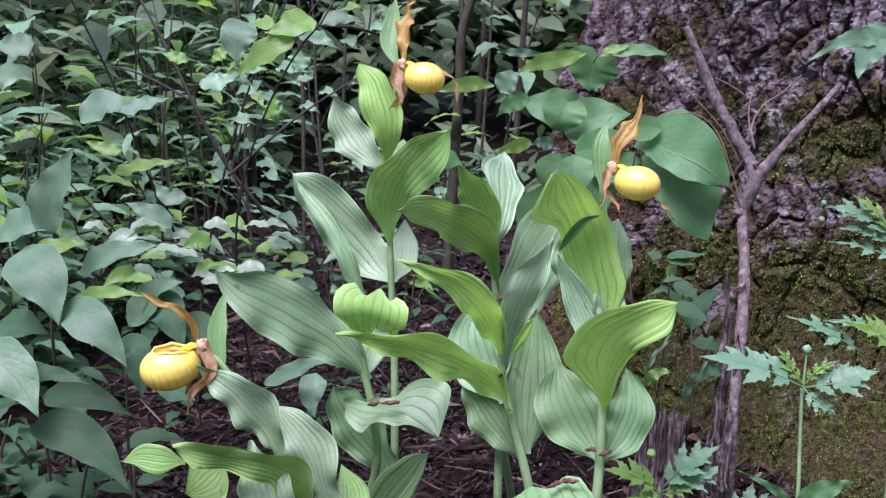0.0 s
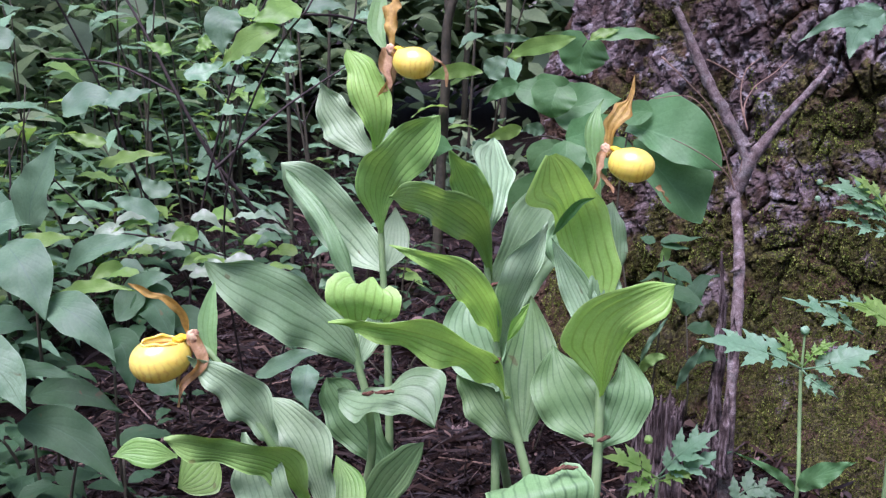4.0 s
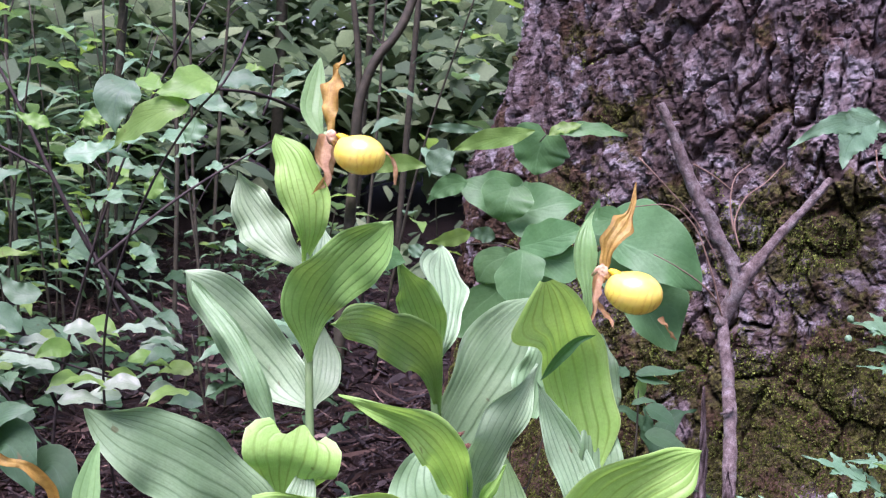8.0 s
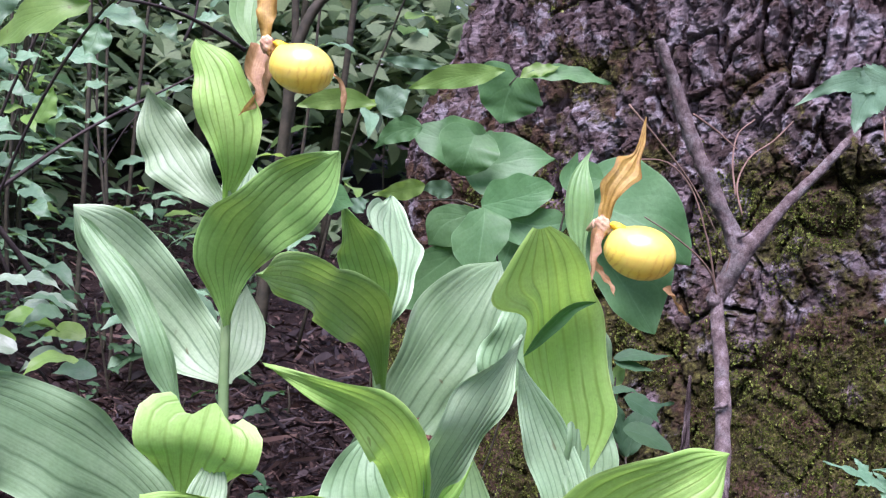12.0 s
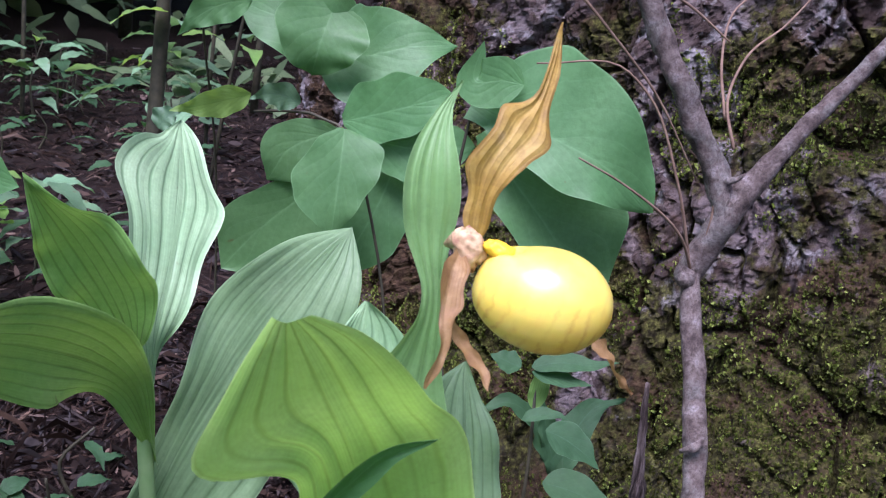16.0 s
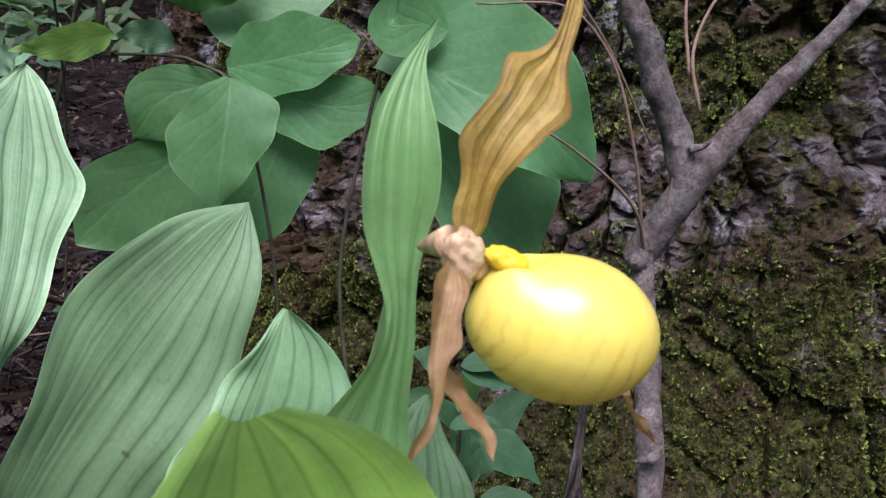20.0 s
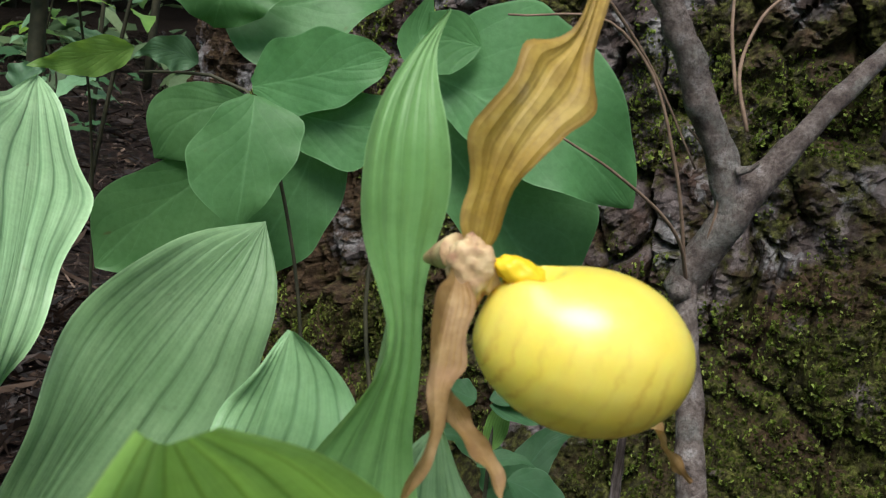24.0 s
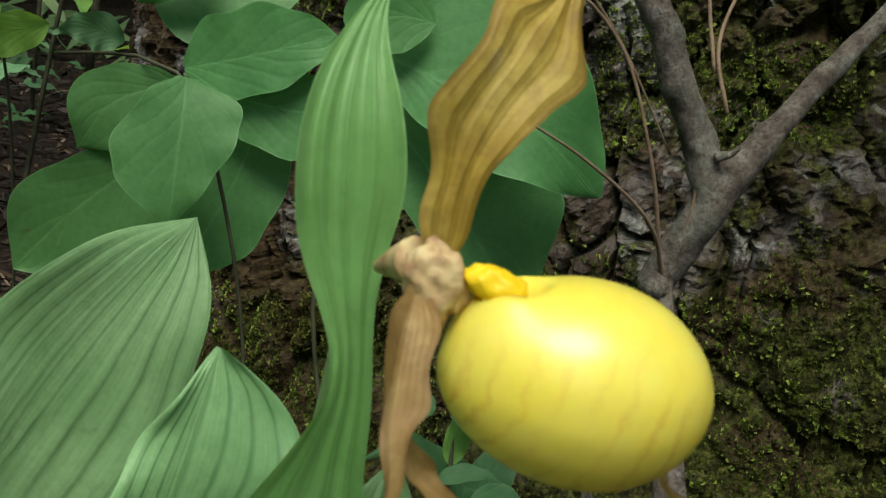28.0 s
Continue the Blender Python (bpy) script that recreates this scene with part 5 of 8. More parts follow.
leaf(near_orchid, [(0.1412, 0.7760, 0.2150), (0.1445, 0.7880, 0.2550), (0.1435, 0.7980, 0.2900), (0.1405, 0.8040, 0.3160)], 0.0270, SAGE, pleats=5, depth=0.0007, cup=0.2, wave=0.003, seed=86, nu=34, nv=15)
# Folded margin of the lime leaf; its shade comes from the darker HEART green.
leaf(near_orchid, [(0.1029, 0.7781, 0.3143), (0.1128, 0.773, 0.3313), (0.1222, 0.7711, 0.341), (0.1329, 0.771, 0.3439)], 0.0089, HEART, cup=0.3, kind='lance', roll=-35, seed=75, pleats=2, depth=0.0004)
leaf(near_orchid, [(0.1216, 0.8789, 0.2625), (0.1242, 0.8837, 0.2913), (0.1296, 0.8867, 0.3143), (0.1346, 0.8926, 0.3317)], 0.0376, SAGE, sides=([0.0015, 0.0077, 0.0153, 0.0177, 0.0153, 0.0131, 0.0114, 0.0094, 0.0072, 0.0046, 0.0003], [0.0015, 0.0075, 0.0150, 0.0215, 0.0240, 0.0248, 0.0245, 0.0235, 0.0212, 0.0165, 0.0003]), pleats=7, depth=0.0009, cup=0.15, wave=0.003, seed=76, nu=34, nv=17)
leaf(near_orchid, [(0.1596, 0.8303, 0.2621), (0.1579, 0.8346, 0.2904), (0.1581, 0.8415, 0.3116), (0.1588, 0.8522, 0.328)], 0.0242, SAGE, sides=([0.0015, 0.0040, 0.0080, 0.0115, 0.0140, 0.0150, 0.0155, 0.0150, 0.0135, 0.0100, 0.0003], [0.0015, 0.0030, 0.0060, 0.0088, 0.0108, 0.0115, 0.0116, 0.0098, 0.0072, 0.0045, 0.0003]), pleats=5, depth=0.0008, cup=0.15, wave=0.002, seed=79, nu=30, nv=15)
leaf(near_orchid, [(0.1395, 0.8291, 0.2934), (0.14, 0.8322, 0.3216), (0.1416, 0.8324, 0.342), (0.1424, 0.8328, 0.3500), (0.1422, 0.8335, 0.3574), (0.1412, 0.8345, 0.3641), (0.1402, 0.8365, 0.372), (0.1399, 0.838, 0.3799), (0.1401, 0.841, 0.3887), (0.1416, 0.845, 0.3962), (0.1441, 0.849, 0.4025), (0.1499, 0.856, 0.4103)], 0.0317, BRACT, "bract", label="pale green bract with a narrow waist behind the flower", sides=([0.0030, 0.0092, 0.0157, 0.0156, 0.0155, 0.0156, 0.0156, 0.0158, 0.0145, 0.0122, 0.0096, 0.0070, 0.0050, 0.0038, 0.0036, 0.0042, 0.0054, 0.0067, 0.0076, 0.0080, 0.0078, 0.0070, 0.0058, 0.0042, 0.0026, 0.0014, 0.0008, 0.0003], [0.0030, 0.0039, 0.0072, 0.0111, 0.0122, 0.0108, 0.0095, 0.0081, 0.0066, 0.0053, 0.0044, 0.0040, 0.0034, 0.0031, 0.0031, 0.0038, 0.0050, 0.0062, 0.0071, 0.0075, 0.0074, 0.0068, 0.0057, 0.0042, 0.0027, 0.0015, 0.0008, 0.0003]), pleats=4, depth=0.0006, cup=0.3, wave=0.001, seed=78, nu=90, nv=19)
flower(near_orchid, (0.1479, 0.8142, 0.3758), (0.96, -0.26, -0.07), (0.03, 0, 1), 0.034, (0.24, 0.13, 0.11, 0.5), [([(0.149, 0.8202, 0.375), (0.1498, 0.8209, 0.3853), (0.1533, 0.8225, 0.3944), (0.1588, 0.825, 0.4018), (0.1649, 0.8298, 0.4099), (0.1684, 0.8337, 0.4192), (0.1702, 0.836, 0.4300)], 0.0206, dict(sides=([0.0015, 0.0036, 0.0043, 0.0034, 0.0048, 0.0079, 0.0070, 0.0063, 0.0064, 0.0074, 0.0087, 0.0052, 0.0030, 0.0021, 0.0020, 0.0018, 0.0015, 0.0012, 0.0008, 0.0003], [0.0015, 0.0034, 0.0037, 0.0038, 0.0038, 0.0047, 0.0053, 0.0059, 0.0063, 0.0082, 0.0091, 0.0060, 0.0034, 0.0024, 0.0021, 0.0020, 0.0016, 0.0012, 0.0008, 0.0003]), wave=0.001, waves=2.2, cup=0.2, pleats=3, depth=0.0004, bite=0.03, seed=81, nu=56, nv=21))], [([(0.1438, 0.814, 0.3742), (0.1403, 0.8075, 0.3672), (0.1388, 0.8038, 0.3605), (0.1388, 0.8009, 0.3546), (0.1346, 0.7969, 0.344)], 0.0067, dict(sides=([0.0015, 0.0014, 0.0029, 0.0035, 0.0036, 0.0037, 0.0038, 0.0035, 0.0020, 0.0016, 0.0018, 0.0017, 0.0011, 0.0009, 0.0007, 0.0004, 0.0003], [0.0015, 0.0014, 0.0028, 0.0035, 0.0035, 0.0037, 0.0029, 0.0016, 0.0014, 0.0017, 0.0020, 0.0021, 0.0023, 0.0022, 0.0020, 0.0018, 0.0003]), twist=25, cup=0.7, wave=0.0008, waves=2.3, bite=0.06, seed=82, nu=44, nv=15)), ([(0.1406, 0.8059, 0.3587), (0.1443, 0.8049, 0.3524), (0.1483, 0.8023, 0.3486), (0.1505, 0.7975, 0.3426)], 0.0051, dict(sides=([0.0015, 0.0011, 0.0015, 0.0017, 0.0018, 0.0019, 0.0019, 0.0016, 0.0014, 0.0012, 0.0011, 0.0013, 0.0017, 0.0014, 0.0009, 0.0005, 0.0003], [0.0015, 0.0004, 0.0007, 0.0011, 0.0015, 0.0015, 0.0016, 0.0019, 0.0023, 0.0024, 0.0024, 0.0022, 0.0019, 0.0015, 0.0010, 0.0005, 0.0003]), twist=30, cup=0.6, wave=0.0005, bite=0.08, seed=83, nu=40, nv=13)), ([(0.1895, 0.8305, 0.3435), (0.1931, 0.828, 0.3394), (0.1951, 0.825, 0.3356), (0.1992, 0.8213, 0.3316)], 0.0049, dict(twist=160, cup=0.4, wave=0.0006, bite=0.08, seed=84, nu=40))])
part("ovary", tube_mesh("ovary", [(0.1446, 0.8325, 0.3700), (0.1457, 0.8285, 0.3719), (0.1468, 0.8238, 0.3740)], [0.0009, 0.0023, 0.0033], 14, 12), COLUMN, near_orchid, "withered tan ovary behind the flower")

# Heart-leaved vine at the foot of the trunk
vine = thing("heart_leaved_vine", (0.2, 1.11, 0), "heart-leaved green vine climbing beside the mossy trunk", "vine")
stem(vine, [(0.2, 1.11, 0), (0.2097, 1.0554, 0.2001), (0.2001, 1.0726, 0.2798), (0.2054, 1.0752, 0.338), (0.21, 1.0769, 0.369)], 0.0012, 0.0008, SAPSTEM)
leaf(vine, [(0.21, 1.0773, 0.3713), (0.2361, 1.0555, 0.3636), (0.2671, 1.0399, 0.3511), (0.2951, 1.0375, 0.3292)], 0.0846, HEART, sides=([0.0082, 0.0273, 0.0353, 0.0423, 0.0409, 0.0393, 0.0345, 0.0293, 0.0225, 0.0134, 0.0003], [0.0099, 0.0099, 0.0132, 0.0186, 0.0204, 0.0218, 0.0207, 0.0183, 0.0143, 0.0076, 0.0003]), cup=0.1, wave=0.0015, seed=101, nu=36, nv=17)
leaf(vine, [(0.2185, 1.089, 0.3539), (0.2414, 1.073, 0.3259), (0.2608, 1.0628, 0.3015), (0.2827, 1.0557, 0.2727)], 0.0746, HEART, sides=([0.0015, 0.0168, 0.0220, 0.0237, 0.0255, 0.0286, 0.0357, 0.0373, 0.0278, 0.0155, 0.0003], [0.0015, 0.0096, 0.0158, 0.0166, 0.0173, 0.0183, 0.0195, 0.0202, 0.0154, 0.0105, 0.0003]), cup=0.08, wave=0.0015, seed=102, nu=36, nv=17)

# Broad-leaved sapling behind the clump
sapling = thing("sapling", (0.12, 1.1, 0), "low sapling with broad heart-shaped dull green leaves", "sapling")
stem(sapling, [(0.12, 1.1, 0), (0.1772, 1.0757, 0.2419), (0.1714, 1.0794, 0.2811), (0.1603, 1.0864, 0.3257), (0.153, 1.085, 0.3481), (0.1362, 1.1034, 0.3554), (0.1066, 1.1326, 0.3503)], 0.0009, 0.0007, SAPSTEM)
leaf(sapling, [(0.1476, 1.0793, 0.3536), (0.1459, 1.0698, 0.3380), (0.1444, 1.0650, 0.3207), (0.1428, 1.0639, 0.3027)], 0.0456, HEART, sides=([0.0018, 0.0179, 0.0228, 0.0215, 0.0198, 0.0175, 0.0142, 0.0110, 0.0076, 0.0037, 0.0004], [0.0018, 0.0107, 0.0143, 0.0169, 0.0197, 0.0223, 0.0221, 0.0210, 0.0148, 0.0072, 0.0004]), cup=0.1, wave=0.0006, seed=103, nu=36, nv=17)
leaf(sapling, [(0.1494, 1.0983, 0.3541), (0.1656, 1.0909, 0.3602), (0.1834, 1.0879, 0.3665), (0.2022, 1.0882, 0.3729)], 0.0375, HEART, sides=([0.0017, 0.0122, 0.0172, 0.0178, 0.0183, 0.0187, 0.0176, 0.0146, 0.0114, 0.0074, 0.0003], [0.0017, 0.0102, 0.0141, 0.0141, 0.0139, 0.0138, 0.0137, 0.0120, 0.0097, 0.0074, 0.0003]), cup=0.1, wave=0.0006, seed=104, nu=36, nv=17)
leaf(sapling, [(0.1573, 1.1002, 0.3453), (0.1736, 1.0943, 0.3446), (0.1929, 1.0886, 0.3434), (0.2155, 1.0848, 0.3478)], 0.0361, HEART, sides=([0.0019, 0.0032, 0.0065, 0.0093, 0.0112, 0.0131, 0.0143, 0.0141, 0.0125, 0.0104, 0.0004], [0.0019, 0.0084, 0.0124, 0.0154, 0.0160, 0.0168, 0.0181, 0.0132, 0.0099, 0.0066, 0.0004]), cup=0.08, wave=0.0006, seed=105, nu=36, nv=17)
leaf(sapling, [(0.1482, 1.1073, 0.3291), (0.1304, 1.1079, 0.3107), (0.1113, 1.1090, 0.2928), (0.0926, 1.1121, 0.2697)], 0.0531, HEART, sides=([0.0017, 0.0105, 0.0212, 0.0264, 0.0263, 0.0265, 0.0254, 0.0228, 0.0195, 0.0134, 0.0003], [0.0017, 0.0060, 0.0121, 0.0142, 0.0151, 0.0159, 0.0194, 0.0198, 0.0156, 0.0093, 0.0003]), cup=0.08, wave=0.0006, seed=106, nu=36, nv=17)
leaf(sapling, [(0.1804, 1.1051, 0.3395), (0.1732, 1.0984, 0.3178), (0.1635, 1.0945, 0.2983), (0.1520, 1.0954, 0.2756)], 0.0378, HEART, sides=([0.0018, 0.0168, 0.0179, 0.0188, 0.0189, 0.0188, 0.0188, 0.0177, 0.0147, 0.0118, 0.0004], [0.0018, 0.0132, 0.0164, 0.0176, 0.0183, 0.0183, 0.0169, 0.0153, 0.0135, 0.0105, 0.0004]), cup=0.08, wave=0.0006, seed=107, nu=36, nv=17)
leaf(sapling, [(0.1513, 1.1021, 0.3469), (0.1375, 1.1036, 0.3443), (0.1240, 1.1049, 0.3371), (0.1137, 1.1069, 0.3197)], 0.0424, HEART, sides=([0.0017, 0.0199, 0.0209, 0.0212, 0.0213, 0.0209, 0.0204, 0.0205, 0.0171, 0.0097, 0.0003], [0.0017, 0.0037, 0.0075, 0.0090, 0.0112, 0.0131, 0.0158, 0.0139, 0.0095, 0.0048, 0.0003]), cup=0.1, wave=0.0006, seed=108, nu=30, nv=15)
leaf(sapling, [(0.1558, 1.1396, 0.3901), (0.1362, 1.1317, 0.3970), (0.1157, 1.1299, 0.4005), (0.0973, 1.1403, 0.4052)], 0.0479, HEART, cup=0.12, wave=0.001, seed=109, kind='heart', nu=30, nv=15, roll=-15)
leaf(sapling, [(0.1414, 1.1120, 0.4060), (0.1370, 1.1055, 0.3955), (0.1344, 1.1047, 0.3849), (0.1330, 1.1097, 0.3740)], 0.0473, HEART, cup=0.15, wave=0.001, seed=110, kind='heart', nu=30, nv=15)
leaf(sapling, [(0.1384, 1.1306, 0.3840), (0.1605, 1.1199, 0.3854), (0.1824, 1.1164, 0.3914), (0.2092, 1.1180, 0.3939)], 0.0554, HEART, cup=0.15, wave=0.001, seed=111, kind='ovate', roll=15)
leaf(sapling, [(0.2301, 1.0606, 0.3839), (0.2196, 1.0628, 0.3848), (0.2071, 1.0650, 0.3834), (0.2096, 1.0670, 0.4026)], 0.0254, HEART, cup=0.1, seed=112, kind='ovate')

# Slender sapling by the trunk
slim_sapling = thing("sapling", (0.17, 1.2, 0), "slender sapling with thin bright leaves against the bark", "sapling")
stem(slim_sapling, [(0.17, 1.2, 0), (0.1712, 1.1685, 0.3342), (0.1735, 1.1471, 0.4119), (0.1656, 1.1324, 0.4456), (0.1713, 1.1219, 0.453)], 0.0009, 0.0006, SAPSTEM)
stem(slim_sapling, [(0.09, 1.18, 0), (0.0873, 1.1837, 0.3246), (0.078, 1.1446, 0.4064), (0.0795, 1.1269, 0.4316)], 0.0009, 0.0006, SAPSTEM)
leaf(slim_sapling, [(0.1738, 1.1317, 0.4533), (0.1679, 1.129, 0.4392), (0.1663, 1.13, 0.4278), (0.1652, 1.1308, 0.4163)], 0.0563, HEART, cup=0.15, wave=0.0015, seed=28, kind='heart', roll=10, nu=30, nv=9)
leaf(slim_sapling, [(0.1574, 1.1046, 0.4567), (0.1332, 1.1034, 0.4509), (0.1112, 1.1122, 0.4453), (0.0887, 1.1226, 0.4357)], 0.0183, FRESH, cup=0.15, wave=0.0015, seed=42, kind='lance', roll=10, nu=18, nv=9)
leaf(slim_sapling, [(0.1757, 1.1211, 0.4535), (0.1929, 1.1183, 0.4577), (0.2184, 1.1187, 0.4602), (0.2461, 1.1179, 0.4558)], 0.0152, HEART, cup=0.15, wave=0.0015, seed=34, kind='lance', roll=20, nu=18, nv=9)
leaf(slim_sapling, [(0.1736, 1.1214, 0.4524), (0.1818, 1.1206, 0.4587), (0.1969, 1.1181, 0.4626), (0.2033, 1.1171, 0.4647)], 0.0116, FRESH, cup=0.15, wave=0.0015, seed=26, kind='lance', roll=20, nu=18, nv=9)
leaf(slim_sapling, [(0.1144, 1.123, 0.4544), (0.097, 1.1264, 0.455), (0.0796, 1.1299, 0.4557), (0.0663, 1.1377, 0.456)], 0.0088, BLUE, cup=0.15, wave=0.0015, seed=20, kind='lance', roll=20, nu=18, nv=9)
leaf(slim_sapling, [(0.0636, 1.1082, 0.4211), (0.0456, 1.112, 0.4237), (0.0247, 1.1156, 0.42), (0.0054, 1.1207, 0.4139)], 0.0163, FRESH, cup=0.15, wave=0.0015, seed=38, kind='lance', roll=15, nu=18, nv=9)
leaf(slim_sapling, [(0.0702, 1.1265, 0.4143), (0.076, 1.1264, 0.4224), (0.0827, 1.126, 0.4298), (0.0917, 1.1301, 0.4351)], 0.0264, BLUE, cup=0.15, wave=0.0015, seed=60, kind='ovate', roll=10, nu=18, nv=9)
leaf(slim_sapling, [(0.102, 1.1195, 0.4079), (0.0884, 1.1218, 0.405), (0.076, 1.1233, 0.3975), (0.0665, 1.1239, 0.3876)], 0.0202, HEART, cup=0.15, wave=0.0015, seed=46, kind='ovate', roll=10, nu=18, nv=9)
leaf(slim_sapling, [(0.1023, 1.0834, 0.3667), (0.0897, 1.0854, 0.3627), (0.0775, 1.0873, 0.3588), (0.0648, 1.0894, 0.3556)], 0.0153, FRESH, cup=0.15, wave=0.0015, seed=36, kind='ovate', roll=20, nu=18, nv=9)
leaf(slim_sapling, [(0.128, 1.1083, 0.3596), (0.1203, 1.1103, 0.3631), (0.1117, 1.1119, 0.363), (0.1032, 1.1132, 0.3599)], 0.0149, BLUE, cup=0.15, wave=0.0015, seed=34, kind='ovate', roll=20, nu=18, nv=9)
leaf(slim_sapling, [(0.0574, 1.1398, 0.3368), (0.0635, 1.1395, 0.3442), (0.069, 1.1388, 0.3471)], 0.0153, BLUE, cup=0.15, wave=0.0015, seed=34, kind='ovate', roll=20, nu=18, nv=9)

# Small plants between the trunk and the clump
seedling = thing("seedling", (0.235, 1.08, 0), "small dark green seedling on the soil by the trunk", "seedling")
stem(seedling, [(0.235, 1.08, 0), (0.2329, 0.9926, 0.2402), (0.2335, 0.997, 0.2542)], 0.0012, 0.0008, SAPSTEM)
leaf(seedling, [(0.2287, 0.9917, 0.267), (0.2401, 0.9893, 0.2703), (0.2538, 0.9853, 0.2707), (0.2664, 0.9824, 0.2736)], 0.0119, SHADELEAF, cup=0.12, wave=0.0004, seed=50, kind='ovate', face=(0.1, -0.5, 0.86), nu=24, nv=9)
leaf(seedling, [(0.2288, 0.9909, 0.2648), (0.238, 0.9878, 0.2637), (0.2473, 0.9846, 0.2626), (0.2553, 0.9821, 0.2623)], 0.0107, SHADELEAF, cup=0.12, wave=0.0004, seed=45, kind='ovate', face=(0.1, -0.5, 0.86), nu=24, nv=9)
leaf(seedling, [(0.2241, 0.9929, 0.2664), (0.2183, 0.9951, 0.268), (0.2102, 0.9984, 0.2703)], 0.0143, SHADELEAF, cup=0.12, wave=0.0004, seed=60, kind='ovate', face=(0.1, -0.5, 0.86), nu=24, nv=9)
leaf(seedling, [(0.232, 0.9725, 0.245), (0.24, 0.9693, 0.2427), (0.248, 0.9654, 0.2382), (0.255, 0.961, 0.2313)], 0.0198, SHADELEAF, cup=0.12, wave=0.0004, seed=85, kind='ovate', face=(0.1, -0.5, 0.86), nu=24, nv=9)
leaf(seedling, [(0.225, 0.9852, 0.2439), (0.2318, 0.9842, 0.247), (0.2398, 0.9821, 0.248), (0.2468, 0.9792, 0.2455)], 0.0071, SHADELEAF, cup=0.12, wave=0.0004, seed=30, kind='ovate', face=(0.1, -0.5, 0.86), nu=24, nv=9)
leaf(seedling, [(0.2283, 0.9571, 0.2281), (0.2372, 0.954, 0.2266), (0.2483, 0.9496, 0.2237), (0.2617, 0.9433, 0.2167)], 0.0216, SHADELEAF, cup=0.12, wave=0.0004, seed=95, kind='ovate', face=(0.1, -0.5, 0.86), nu=24, nv=9)
leaf(seedling, [(0.2327, 0.9942, 0.2449), (0.2348, 0.9959, 0.2521), (0.2379, 0.9981, 0.2617), (0.2435, 0.9985, 0.2682)], 0.0097, MIDLEAF, cup=0.12, wave=0.0004, seed=40, kind='ovate', nu=24, nv=9)
seedling_b = thing("seedling", (0.27, 1.12, 0), "small seedling with thin pale leaves beside the stump", "seedling")
leaf(seedling_b, [(0.2624, 1.0102, 0.1778), (0.2741, 1.0004, 0.1791), (0.288, 0.9992, 0.1727), (0.3032, 0.9967, 0.1603)], 0.0201, SHADELEAF, cup=0.15, wave=0.002, seed=36, kind='ovate', face=(0.1, -0.5, 0.86), nu=18, nv=9)
leaf(seedling_b, [(0.2683, 1.0032, 0.1449), (0.2771, 0.9947, 0.1525), (0.2883, 0.9948, 0.1526), (0.3011, 0.9941, 0.1483)], 0.0201, SHADELEAF, cup=0.15, wave=0.002, seed=36, kind='ovate', face=(0.1, -0.5, 0.86), nu=18, nv=9)
leaf(seedling_b, [(0.2518, 0.9969, 0.1174), (0.2578, 0.9911, 0.1371), (0.2665, 0.985, 0.1555), (0.2741, 0.9874, 0.1664)], 0.0089, BLUE, cup=0.15, wave=0.002, seed=16, kind='lance', nu=18, nv=9)
leaf(seedling_b, [(0.2044, 0.9433, 0.1556), (0.2077, 0.9377, 0.1768), (0.218, 0.9412, 0.1923), (0.2315, 0.945, 0.2088)], 0.0047, BLUE, cup=0.15, wave=0.002, seed=9, kind='lance', nu=18, nv=9)
leaf(seedling_b, [(0.2045, 0.9427, 0.153), (0.2104, 0.9355, 0.1666), (0.2209, 0.9366, 0.1708), (0.2288, 0.9363, 0.1693)], 0.0105, MIDLEAF, cup=0.15, wave=0.002, seed=20, kind='lance', nu=18, nv=9)
leaf(seedling_b, [(0.2711, 1.0513, 0.1779), (0.2592, 1.0573, 0.2062), (0.2445, 1.0596, 0.2175), (0.2213, 1.0581, 0.2116)], 0.0175, SHADELEAF, cup=0.15, wave=0.002, seed=30, kind='ovate', face=(0.1, -0.5, 0.86), nu=18, nv=9)
leaf(seedling_b, [(0.2711, 1.0513, 0.1779), (0.2796, 1.0564, 0.2007), (0.2911, 1.0596, 0.215), (0.3086, 1.0608, 0.2191)], 0.0198, SHADELEAF, cup=0.15, wave=0.002, seed=34, kind='ovate', face=(0.1, -0.5, 0.86), nu=18, nv=9)
leaf(seedling_b, [(0.2711, 1.0513, 0.1779), (0.2651, 1.0562, 0.2006), (0.2607, 1.0611, 0.2233)], 0.0151, SHADELEAF, cup=0.15, wave=0.002, seed=26, kind='ovate', face=(0.1, -0.5, 0.86), nu=18, nv=9)
stem(seedling_b, [(0.27, 1.12, 0), (0.2676, 1.0149, 0.1051), (0.2699, 1.0343, 0.1467), (0.2711, 1.0513, 0.1779)], 0.0012, 0.0007, SAPSTEM)

# Toothed-leaved plants by the mossy roots
toothed_plant = thing("toothed_leaf_plant", (0.3033, 0.8438, 0), "upright green plant with jagged lobed leaves and a round bud", "wild plant", "toothed plants")
stem(toothed_plant, [(0.3033, 0.8438, 0), (0.3027, 0.7876, 0.1122), (0.304, 0.7973, 0.1565), (0.304, 0.8031, 0.2021)], 0.0022, 0.0014)
cut_leaf(toothed_plant, [(0.3032, 0.7993, 0.2034), (0.2782, 0.7937, 0.2166), (0.2459, 0.7916, 0.2276), (0.2166, 0.7879, 0.2312)], 0.0347, TOOTHED, cup=0.12, wave=0.0006, seed=124, kind='ovate', nu=61, nv=9, teeth=4, tooth=0.45)
